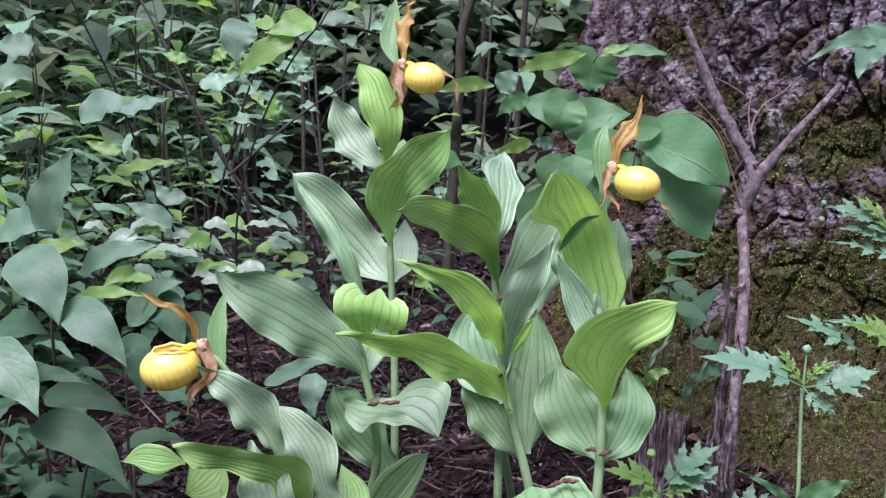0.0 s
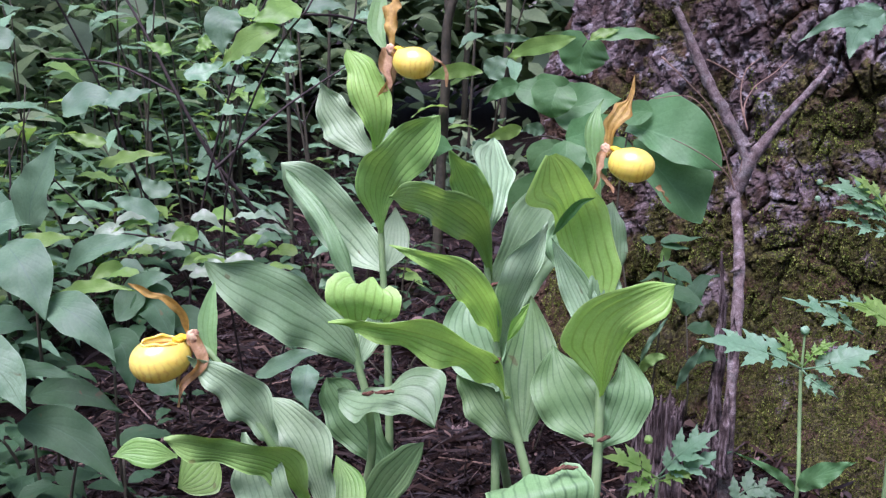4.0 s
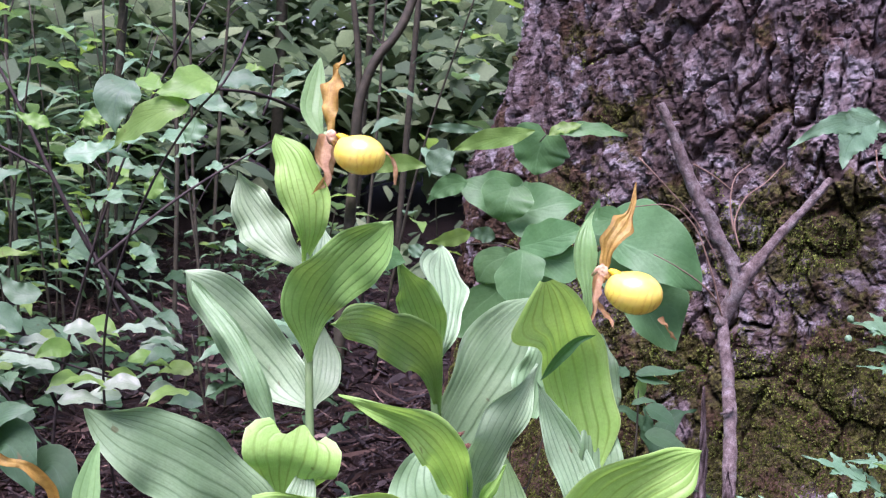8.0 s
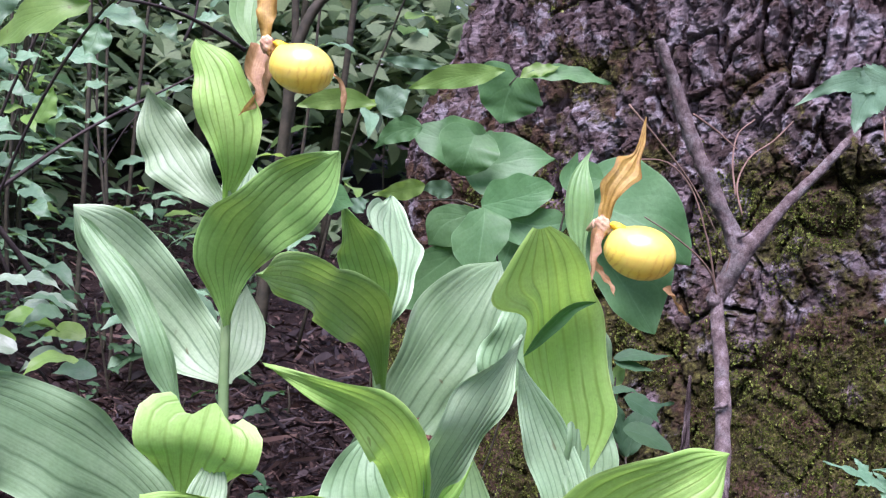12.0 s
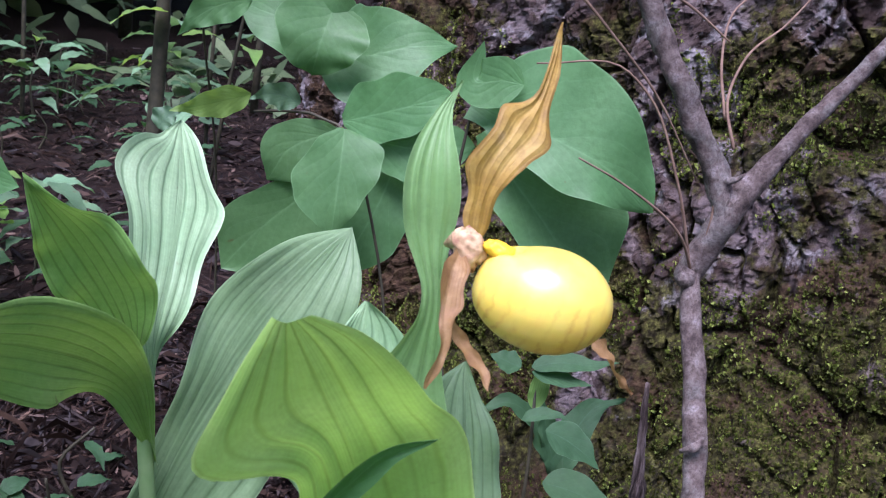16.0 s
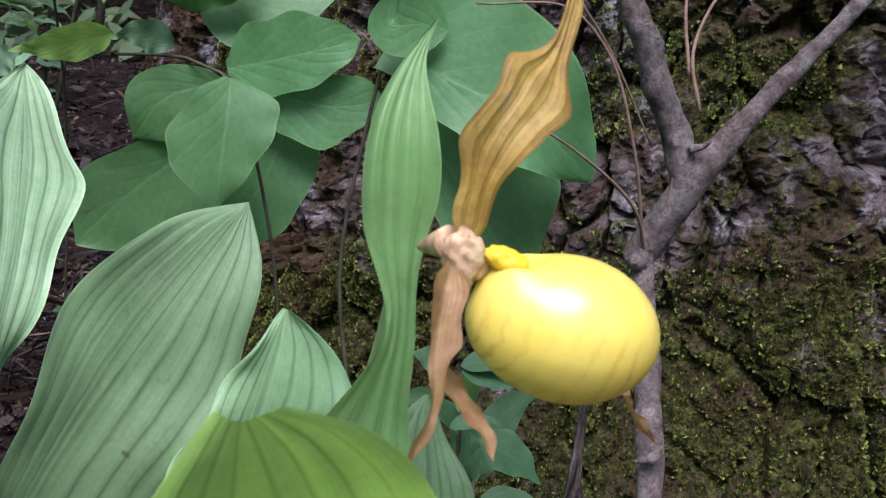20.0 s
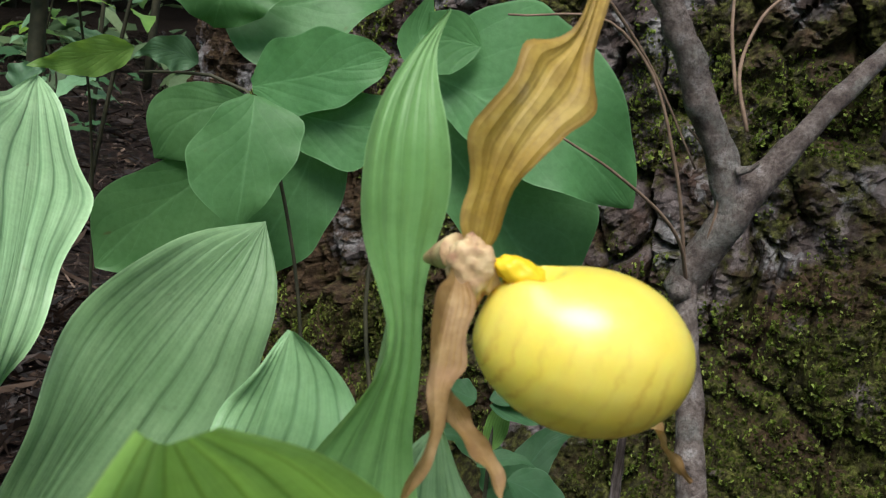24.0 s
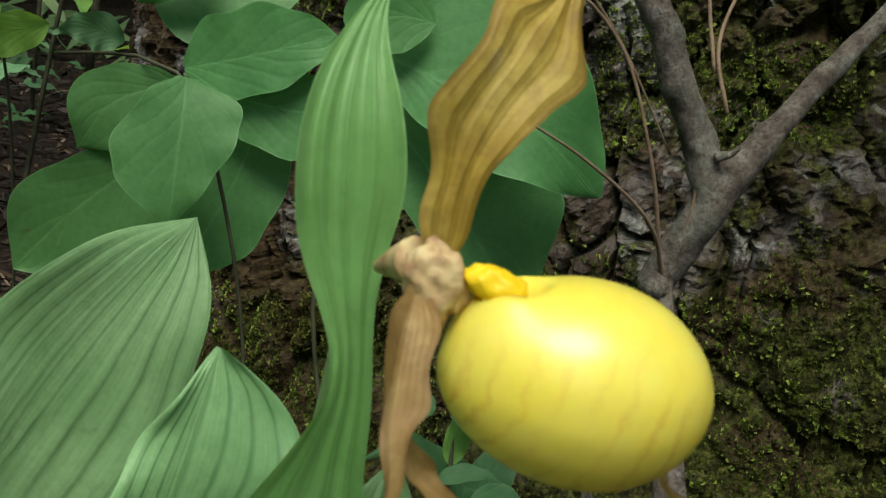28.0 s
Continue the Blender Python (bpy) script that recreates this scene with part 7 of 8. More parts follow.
stem(silver_shrub, [(-0.2, 1.2, 0), (-0.1549, 1.1472, 0.1719), (-0.1755, 1.1244, 0.2096), (-0.2209, 1.1082, 0.2317), (-0.2733, 1.1009, 0.2481), (-0.3398, 1.1019, 0.2565)], 0.0016, 0.0008, TWIG)
leaf(silver_shrub, [(-0.2037, 1.1694, 0.1936), (-0.2212, 1.1599, 0.1966), (-0.2387, 1.1504, 0.1902)], 0.0177, SILVER, cup=0.2, wave=0.001, seed=300, kind='ovate', face=(0.1, -0.55, 0.83), nu=16, nv=7, roll=0)
leaf(silver_shrub, [(-0.2354, 1.0557, 0.2182), (-0.2167, 1.0609, 0.2212), (-0.1980, 1.0661, 0.2136)], 0.0152, SILVER, cup=0.2, wave=0.001, seed=301, kind='ovate', face=(0.1, -0.55, 0.83), nu=16, nv=7, roll=0)
leaf(silver_shrub, [(-0.2859, 1.1901, 0.2424), (-0.2731, 1.1811, 0.2454), (-0.2603, 1.1721, 0.2357)], 0.0152, FRESH, cup=0.2, wave=0.001, seed=302, kind='ovate', face=(0.1, -0.55, 0.83), nu=16, nv=7, roll=-20)
leaf(silver_shrub, [(-0.1772, 1.1862, 0.2659), (-0.1632, 1.1733, 0.2689), (-0.1492, 1.1604, 0.2574)], 0.0154, BLUE, cup=0.2, wave=0.001, seed=303, kind='ovate', face=(0.1, -0.55, 0.83), nu=16, nv=7, roll=0)
leaf(silver_shrub, [(-0.2886, 1.0672, 0.2150), (-0.3073, 1.0724, 0.2180), (-0.3260, 1.0776, 0.2106)], 0.0147, FRESH, cup=0.2, wave=0.001, seed=304, kind='ovate', face=(0.1, -0.55, 0.83), nu=16, nv=7, roll=0)
leaf(silver_shrub, [(-0.3147, 1.1818, 0.2291), (-0.2982, 1.1708, 0.2321), (-0.2817, 1.1598, 0.2259)], 0.0140, SILVER, cup=0.2, wave=0.001, seed=305, kind='ovate', face=(0.1, -0.55, 0.83), nu=16, nv=7, roll=20)
leaf(silver_shrub, [(-0.2841, 1.1182, 0.2512), (-0.2668, 1.1238, 0.2542), (-0.2495, 1.1294, 0.2432)], 0.0188, SILVER, cup=0.2, wave=0.001, seed=306, kind='ovate', face=(0.1, -0.55, 0.83), nu=16, nv=7, roll=20)
leaf(silver_shrub, [(-0.1929, 1.1831, 0.2580), (-0.1762, 1.1734, 0.2610), (-0.1595, 1.1637, 0.2548)], 0.0150, SILVER, cup=0.2, wave=0.001, seed=307, kind='ovate', face=(0.1, -0.55, 0.83), nu=16, nv=7, roll=0)
leaf(silver_shrub, [(-0.3070, 1.1702, 0.2370), (-0.3278, 1.1721, 0.2400), (-0.3486, 1.1740, 0.2295)], 0.0148, BLUE, cup=0.2, wave=0.001, seed=308, kind='ovate', face=(0.1, -0.55, 0.83), nu=16, nv=7, roll=-20)
leaf(silver_shrub, [(-0.2564, 1.1041, 0.2138), (-0.2409, 1.0985, 0.2168), (-0.2254, 1.0929, 0.2095)], 0.0169, SILVER, cup=0.2, wave=0.001, seed=309, kind='ovate', face=(0.1, -0.55, 0.83), nu=16, nv=7, roll=20)
leaf(silver_shrub, [(-0.1675, 1.1829, 0.2325), (-0.1828, 1.1893, 0.2355), (-0.1981, 1.1957, 0.2250)], 0.0155, SILVER, cup=0.2, wave=0.001, seed=310, kind='ovate', face=(0.1, -0.55, 0.83), nu=16, nv=7, roll=0)
leaf(silver_shrub, [(-0.2334, 1.1287, 0.2508), (-0.2135, 1.1253, 0.2538), (-0.1936, 1.1219, 0.2457)], 0.0143, FRESH, cup=0.2, wave=0.001, seed=311, kind='ovate', face=(0.1, -0.55, 0.83), nu=16, nv=7, roll=20)
leaf(silver_shrub, [(-0.1881, 1.1059, 0.2412), (-0.1710, 1.1135, 0.2442), (-0.1539, 1.1211, 0.2337)], 0.0160, FRESH, cup=0.2, wave=0.001, seed=312, kind='ovate', face=(0.1, -0.55, 0.83), nu=16, nv=7, roll=0)
leaf(silver_shrub, [(-0.3191, 1.1824, 0.1962), (-0.3376, 1.1826, 0.1992), (-0.3561, 1.1828, 0.1902)], 0.0140, FRESH, cup=0.2, wave=0.001, seed=313, kind='ovate', face=(0.1, -0.55, 0.83), nu=16, nv=7, roll=-20)
leaf(silver_shrub, [(-0.1808, 1.1174, 0.2354), (-0.1657, 1.1174, 0.2384), (-0.1506, 1.1174, 0.2321)], 0.0146, FRESH, cup=0.2, wave=0.001, seed=314, kind='ovate', face=(0.1, -0.55, 0.83), nu=16, nv=7, roll=20)
leaf(silver_shrub, [(-0.2482, 1.1101, 0.2427), (-0.2645, 1.1107, 0.2457), (-0.2808, 1.1113, 0.2352)], 0.0166, SILVER, cup=0.2, wave=0.001, seed=315, kind='ovate', face=(0.1, -0.55, 0.83), nu=16, nv=7, roll=30)
leaf(silver_shrub, [(-0.1803, 1.1282, 0.2523), (-0.1601, 1.1273, 0.2553), (-0.1399, 1.1264, 0.2478)], 0.0158, SILVER, cup=0.2, wave=0.001, seed=316, kind='ovate', face=(0.1, -0.55, 0.83), nu=16, nv=7, roll=20)
leaf(silver_shrub, [(-0.1916, 1.1700, 0.2124), (-0.2050, 1.1590, 0.2154), (-0.2184, 1.1480, 0.2030)], 0.0157, FRESH, cup=0.2, wave=0.001, seed=317, kind='ovate', face=(0.1, -0.55, 0.83), nu=16, nv=7, roll=20)
leaf(silver_shrub, [(-0.1754, 1.0877, 0.2608), (-0.1567, 1.0811, 0.2638), (-0.1380, 1.0745, 0.2573)], 0.0167, BLUE, cup=0.2, wave=0.001, seed=318, kind='ovate', face=(0.1, -0.55, 0.83), nu=16, nv=7, roll=30)
leaf(silver_shrub, [(-0.2946, 1.1456, 0.2243), (-0.3111, 1.1470, 0.2273), (-0.3276, 1.1484, 0.2199)], 0.0171, FRESH, cup=0.2, wave=0.001, seed=319, kind='ovate', face=(0.1, -0.55, 0.83), nu=16, nv=7, roll=0)
leaf(silver_shrub, [(-0.1597, 1.2019, 0.1934), (-0.1744, 1.1880, 0.1964), (-0.1891, 1.1741, 0.1845)], 0.0142, SILVER, cup=0.2, wave=0.001, seed=320, kind='ovate', face=(0.1, -0.55, 0.83), nu=16, nv=7, roll=20)
leaf(silver_shrub, [(-0.1366, 1.1437, 0.2230), (-0.1533, 1.1517, 0.2260), (-0.1700, 1.1597, 0.2182)], 0.0157, FRESH, cup=0.2, wave=0.001, seed=321, kind='ovate', face=(0.1, -0.55, 0.83), nu=16, nv=7, roll=20)
leaf(silver_shrub, [(-0.1691, 1.0762, 0.2733), (-0.1835, 1.0805, 0.2763), (-0.1979, 1.0848, 0.2702)], 0.0172, SILVER, cup=0.2, wave=0.001, seed=322, kind='ovate', face=(0.1, -0.55, 0.83), nu=16, nv=7, roll=-20)
leaf(silver_shrub, [(-0.1326, 1.0816, 0.2209), (-0.1506, 1.0705, 0.2239), (-0.1686, 1.0594, 0.2118)], 0.0177, FRESH, cup=0.2, wave=0.001, seed=323, kind='ovate', face=(0.1, -0.55, 0.83), nu=16, nv=7, roll=-20)
leaf(silver_shrub, [(-0.2668, 1.1401, 0.2298), (-0.2848, 1.1465, 0.2328), (-0.3028, 1.1529, 0.2228)], 0.0147, BLUE, cup=0.2, wave=0.001, seed=324, kind='ovate', face=(0.1, -0.55, 0.83), nu=16, nv=7, roll=30)
leaf(silver_shrub, [(-0.1292, 1.1654, 0.1878), (-0.1472, 1.1708, 0.1908), (-0.1652, 1.1762, 0.1843)], 0.0171, BLUE, cup=0.2, wave=0.001, seed=325, kind='ovate', face=(0.1, -0.55, 0.83), nu=16, nv=7, roll=20)
leaf(silver_shrub, [(-0.1495, 1.1151, 0.2457), (-0.1620, 1.1044, 0.2487), (-0.1745, 1.0937, 0.2405)], 0.0156, BLUE, cup=0.2, wave=0.001, seed=326, kind='ovate', face=(0.1, -0.55, 0.83), nu=16, nv=7, roll=0)
leaf(silver_shrub, [(-0.2196, 1.1880, 0.2036), (-0.2363, 1.1874, 0.2066), (-0.2530, 1.1868, 0.1946)], 0.0159, SILVER, cup=0.2, wave=0.001, seed=327, kind='ovate', face=(0.1, -0.55, 0.83), nu=16, nv=7, roll=20)
leaf(silver_shrub, [(-0.2345, 1.0680, 0.2317), (-0.2130, 1.0680, 0.2347), (-0.1915, 1.0680, 0.2252)], 0.0157, FRESH, cup=0.2, wave=0.001, seed=328, kind='ovate', face=(0.1, -0.55, 0.83), nu=16, nv=7, roll=30)
leaf(silver_shrub, [(-0.2632, 1.0983, 0.1935), (-0.2788, 1.0957, 0.1965), (-0.2944, 1.0931, 0.1873)], 0.0165, BLUE, cup=0.2, wave=0.001, seed=329, kind='ovate', face=(0.1, -0.55, 0.83), nu=16, nv=7, roll=20)
leaf(silver_shrub, [(-0.2350, 1.1051, 0.2501), (-0.2498, 1.0992, 0.2531), (-0.2646, 1.0933, 0.2447)], 0.0178, FRESH, cup=0.2, wave=0.001, seed=330, kind='ovate', face=(0.1, -0.55, 0.83), nu=16, nv=7, roll=30)
leaf(silver_shrub, [(-0.2837, 1.0842, 0.2726), (-0.2991, 1.0748, 0.2756), (-0.3145, 1.0654, 0.2645)], 0.0189, SILVER, cup=0.2, wave=0.001, seed=331, kind='ovate', face=(0.1, -0.55, 0.83), nu=16, nv=7, roll=-20)
leaf(silver_shrub, [(-0.2763, 1.0831, 0.2663), (-0.2958, 1.0765, 0.2693), (-0.3153, 1.0699, 0.2604)], 0.0141, FRESH, cup=0.2, wave=0.001, seed=332, kind='ovate', face=(0.1, -0.55, 0.83), nu=16, nv=7, roll=-20)
leaf(silver_shrub, [(-0.3094, 1.0924, 0.2566), (-0.3276, 1.0935, 0.2596), (-0.3458, 1.0946, 0.2485)], 0.0154, SILVER, cup=0.2, wave=0.001, seed=333, kind='ovate', face=(0.1, -0.55, 0.83), nu=16, nv=7, roll=20)
leaf(silver_shrub, [(-0.1707, 1.0662, 0.2298), (-0.1887, 1.0668, 0.2328), (-0.2067, 1.0674, 0.2243)], 0.0177, SILVER, cup=0.2, wave=0.001, seed=334, kind='ovate', face=(0.1, -0.55, 0.83), nu=16, nv=7, roll=0)
leaf(silver_shrub, [(-0.3178, 1.1189, 0.2104), (-0.3346, 1.1059, 0.2134), (-0.3514, 1.0929, 0.2016)], 0.0183, FRESH, cup=0.2, wave=0.001, seed=335, kind='ovate', face=(0.1, -0.55, 0.83), nu=16, nv=7, roll=30)
leaf(silver_shrub, [(-0.2584, 1.1658, 0.2206), (-0.2725, 1.1539, 0.2236), (-0.2866, 1.1420, 0.2142)], 0.0166, BLUE, cup=0.2, wave=0.001, seed=336, kind='ovate', face=(0.1, -0.55, 0.83), nu=16, nv=7, roll=30)
leaf(silver_shrub, [(-0.2313, 1.1265, 0.2197), (-0.2441, 1.1162, 0.2227), (-0.2569, 1.1059, 0.2130)], 0.0175, FRESH, cup=0.2, wave=0.001, seed=337, kind='ovate', face=(0.1, -0.55, 0.83), nu=16, nv=7, roll=0)
leaf(silver_shrub, [(-0.2372, 1.0517, 0.2464), (-0.2549, 1.0563, 0.2494), (-0.2726, 1.0609, 0.2419)], 0.0169, SILVER, cup=0.2, wave=0.001, seed=338, kind='ovate', face=(0.1, -0.55, 0.83), nu=16, nv=7, roll=-20)
leaf(silver_shrub, [(-0.2561, 1.0582, 0.2496), (-0.2749, 1.0598, 0.2526), (-0.2937, 1.0614, 0.2435)], 0.0183, SILVER, cup=0.2, wave=0.001, seed=339, kind='ovate', face=(0.1, -0.55, 0.83), nu=16, nv=7, roll=-20)
leaf(silver_shrub, [(-0.2229, 1.1087, 0.2712), (-0.2077, 1.1002, 0.2742), (-0.1925, 1.0917, 0.2653)], 0.0171, FRESH, cup=0.2, wave=0.001, seed=340, kind='ovate', face=(0.1, -0.55, 0.83), nu=16, nv=7, roll=-20)
leaf(silver_shrub, [(-0.2348, 1.0719, 0.2739), (-0.2188, 1.0720, 0.2769), (-0.2028, 1.0721, 0.2642)], 0.0164, SILVER, cup=0.2, wave=0.001, seed=341, kind='ovate', face=(0.1, -0.55, 0.83), nu=16, nv=7, roll=0)
leaf(silver_shrub, [(-0.3884, 1.1501, 0.2548), (-0.3746, 1.1550, 0.2578), (-0.3608, 1.1599, 0.2456)], 0.0188, SILVER, cup=0.2, wave=0.001, seed=342, kind='ovate', face=(0.1, -0.55, 0.83), nu=16, nv=7, roll=20)
leaf(silver_shrub, [(-0.3307, 1.1235, 0.2127), (-0.3125, 1.1189, 0.2157), (-0.2943, 1.1143, 0.2052)], 0.0173, BLUE, cup=0.2, wave=0.001, seed=343, kind='ovate', face=(0.1, -0.55, 0.83), nu=16, nv=7, roll=0)
lime_branch = thing("sapling", (-0.32, 1.18, 0), "young sapling with large fresh lime green leaves", "sapling")
stem(lime_branch, [(-0.2, 1.18, 0), (-0.1936, 1.0771, 0.3222), (-0.1441, 1.0405, 0.4332), (-0.1249, 1.0262, 0.4606), (-0.1009, 1.0329, 0.4898), (-0.0889, 1.0508, 0.5247)], 0.0014, 0.0009, TWIG)
leaf(lime_branch, [(-0.1284, 1.0067, 0.465), (-0.1458, 1.0053, 0.4597), (-0.1661, 1.0129, 0.449), (-0.1915, 1.0283, 0.4269)], 0.0278, FRESH, cup=0.15, wave=0.002, seed=400, kind='ovate', face=(0, -0.8, 0.6), nu=18, nv=9, roll=5)
leaf(lime_branch, [(-0.1155, 1.0323, 0.4881), (-0.1237, 1.0211, 0.4843), (-0.138, 1.009, 0.4764), (-0.1565, 1.0078, 0.4721)], 0.0320, FRESH, cup=0.15, wave=0.002, seed=401, kind='ovate', face=(0, -0.8, 0.6), nu=18, nv=9, roll=5)
leaf(lime_branch, [(-0.1777, 1.0506, 0.4814), (-0.1865, 1.0379, 0.4706), (-0.1891, 1.0349, 0.4573), (-0.1873, 1.0311, 0.4397)], 0.0361, BLUE, cup=0.15, wave=0.002, seed=402, kind='ovate', face=(0, -0.8, 0.6), nu=18, nv=9, roll=5)
leaf(lime_branch, [(-0.2038, 1.0647, 0.4539), (-0.2122, 1.0636, 0.4494), (-0.2205, 1.0619, 0.4417)], 0.0157, FRESH, cup=0.15, wave=0.002, seed=403, kind='ovate', face=(0, -0.8, 0.6), nu=18, nv=9, roll=5)
leaf(lime_branch, [(-0.1293, 1.0556, 0.4547), (-0.132, 1.0526, 0.4411), (-0.1374, 1.0507, 0.4329)], 0.0222, UNDER, cup=0.15, wave=0.002, seed=404, kind='ovate', face=(0, -0.8, 0.6), nu=18, nv=9, roll=5)
leaf(lime_branch, [(-0.2531, 1.1023, 0.4413), (-0.2707, 1.1033, 0.4468), (-0.2824, 1.1041, 0.4513)], 0.0140, FRESH, cup=0.15, wave=0.002, seed=405, kind='ovate', face=(0, -0.8, 0.6), nu=18, nv=9, roll=5)
leaf(lime_branch, [(-0.2412, 1.0975, 0.4186), (-0.218, 1.0985, 0.4216), (-0.2006, 1.1012, 0.4332)], 0.0233, UNDER, cup=0.15, wave=0.002, seed=406, kind='ovate', face=(0, -0.8, 0.6), nu=18, nv=9, roll=5)
leaf(lime_branch, [(-0.1129, 1.0617, 0.482), (-0.0908, 1.0632, 0.4876), (-0.0685, 1.0623, 0.4823)], 0.0189, BLUE, cup=0.15, wave=0.002, seed=407, kind='ovate', face=(0, -0.8, 0.6), nu=18, nv=9, roll=5)
leaf(lime_branch, [(-0.2877, 0.9821, 0.3613), (-0.3063, 0.9824, 0.3638), (-0.3249, 0.9836, 0.3703)], 0.0138, FRESH, cup=0.15, wave=0.002, seed=408, kind='ovate', face=(0, -0.8, 0.6), nu=18, nv=9, roll=5)
leaf(lime_branch, [(-0.3019, 0.9973, 0.3378), (-0.272, 0.9895, 0.3472), (-0.233, 0.9808, 0.3524)], 0.0150, FRESH, cup=0.15, wave=0.002, seed=409, kind='ovate', face=(0, -0.8, 0.6), nu=18, nv=9, roll=5)
leaf(lime_branch, [(-0.3225, 1.0902, 0.3895), (-0.3051, 1.0917, 0.3953), (-0.2702, 1.094, 0.4041)], 0.0198, BLUE, cup=0.15, wave=0.002, seed=410, kind='ovate', face=(0, -0.8, 0.6), nu=18, nv=9, roll=5)
leaf(lime_branch, [(-0.2516, 1.0726, 0.3047), (-0.2691, 1.0723, 0.3045), (-0.2868, 1.0758, 0.3215)], 0.0198, BLUE, cup=0.15, wave=0.002, seed=411, kind='ovate', face=(0, -0.8, 0.6), nu=18, nv=9, roll=5)
leaf(lime_branch, [(-0.2792, 1.1145, 0.264), (-0.3006, 1.1175, 0.2787), (-0.3312, 1.1196, 0.2903)], 0.0244, BLUE, cup=0.15, wave=0.002, seed=412, kind='ovate', face=(0, -0.8, 0.6), nu=18, nv=9, roll=5)
leaf(lime_branch, [(-0.171, 1.091, 0.385), (-0.1653, 1.0936, 0.3964), (-0.1619, 1.0968, 0.4107)], 0.0175, FRESH, cup=0.15, wave=0.002, seed=413, kind='ovate', face=(0, -0.8, 0.6), nu=18, nv=9, roll=5)
leaf(lime_branch, [(-0.3808, 1.1371, 0.3733), (-0.3506, 1.1421, 0.3943), (-0.32, 1.1393, 0.3797)], 0.0365, BLUE, cup=0.15, wave=0.002, seed=414, kind='ovate', face=(0, -0.8, 0.6), nu=18, nv=9, roll=5)
leaf(lime_branch, [(-0.4503, 1.2053, 0.4552), (-0.4757, 1.2043, 0.4519), (-0.5012, 1.2046, 0.4548)], 0.0318, BLUE, cup=0.15, wave=0.002, seed=415, kind='ovate', face=(0, -0.8, 0.6), nu=18, nv=9, roll=5)
dark_branch = thing("bare_branch", (-0.1931, 1.3969, 0), "thin black bare branch crossing the undergrowth", "branch")
part("limb", tube_mesh("limb", [(-0.1931, 1.3969, 0.1457), (-0.2118, 1.3802, 0.2112), (-0.2718, 1.3587, 0.3039), (-0.3115, 1.3551, 0.3835), (-0.3455, 1.3598, 0.4537), (-0.382, 1.373, 0.5163)], [0.00312, 0.0026, 0.00156], 30, 7, 0.15, 268), TWIG, dark_branch)
part("limb", tube_mesh("limb", [(-0.2231, 1.3572, 0.2003), (-0.2494, 1.3497, 0.2612), (-0.283, 1.3648, 0.3323)], [0.0018, 0.0015, 0.0009], 30, 7, 0.15, 269), TWIG, dark_branch)
part("limb", tube_mesh("limb", [(-0.3115, 1.3551, 0.3835), (-0.3839, 1.3618, 0.4181), (-0.4851, 1.4033, 0.4265)], [0.0016799999999999999, 0.0014, 0.0008399999999999999], 30, 7, 0.15, 270), TWIG, dark_branch)
part("limb", tube_mesh("limb", [(-0.0357, 1.3131, 0.457), (-0.0666, 1.2645, 0.4704), (-0.0947, 1.2147, 0.4785), (-0.1262, 1.1633, 0.4794), (-0.171, 1.2146, 0.4823)], [0.00192, 0.0016, 0.00096], 30, 7, 0.15, 271), TWIG, dark_branch)
part("limb", tube_mesh("limb", [(-0.0863, 1.2614, 0.4573), (-0.0799, 1.2657, 0.4768), (-0.0769, 1.2728, 0.5092)], [0.0014399999999999999, 0.0012, 0.0007199999999999999], 30, 7, 0.15, 272), TWIG, dark_branch)
part("limb", tube_mesh("limb", [(-0.4973, 1.2451, 0.1708), (-0.495, 1.2671, 0.2717), (-0.497, 1.2788, 0.3255)], [0.0018, 0.0015, 0.0009], 30, 7, 0.15, 273), TWIG, dark_branch)
gray_sapling = thing("young_tree", (0.0002, 1.9237, 0), "slim gray young tree among the undergrowth", "tree")
part("trunk", tube_mesh("trunk", [(0.012, 1.93, -0.02), (0.020, 1.94, 0.15), (0.026, 1.95, 0.273), (0.031, 1.95, 0.378), (0.037, 1.95, 0.49), (0.060, 1.95, 0.553), (0.089, 1.95, 0.59), (0.13, 1.96, 0.70), (0.16, 1.99, 1.2)], [0.0105, 0.0095, 0.0085, 0.007, 0.0055, 0.004], 60, 12, 0.2, 275), SAPSTEM, gray_sapling)
part("limb", tube_mesh("limb", [(0.036, 1.95, 0.47), (0.030, 1.955, 0.56), (0.012, 1.96, 0.70), (0.0, 1.97, 0.95)], [0.006, 0.0045, 0.003], 24, 9, 0.2, 276), SAPSTEM, gray_sapling)

# Leafy shrub over the undergrowth
leafy_shrub = thing("leafy_shrub", (-0.30, 1.30, 0), "leafy shrub with flat pointed green leaves in the undergrowth", "shrub")
stem(leafy_shrub, [(-0.3, 1.3, 0), (-0.29, 1.29, 0.15), (-0.25, 1.27, 0.32), (-0.2, 1.24, 0.45), (-0.14, 1.22, 0.56)], 0.0020, 0.0009, TWIG)
stem(leafy_shrub, [(-0.29, 1.29, 0.15), (-0.33, 1.22, 0.3), (-0.36, 1.17, 0.43), (-0.4, 1.13, 0.54)], 0.0020, 0.0009, TWIG)
stem(leafy_shrub, [(-0.25, 1.27, 0.3), (-0.17, 1.31, 0.37), (-0.08, 1.35, 0.43)], 0.0020, 0.0009, TWIG)
stem(leafy_shrub, [(-0.3, 1.3, 0.1), (-0.36, 1.26, 0.2), (-0.43, 1.22, 0.3)], 0.0020, 0.0009, TWIG)
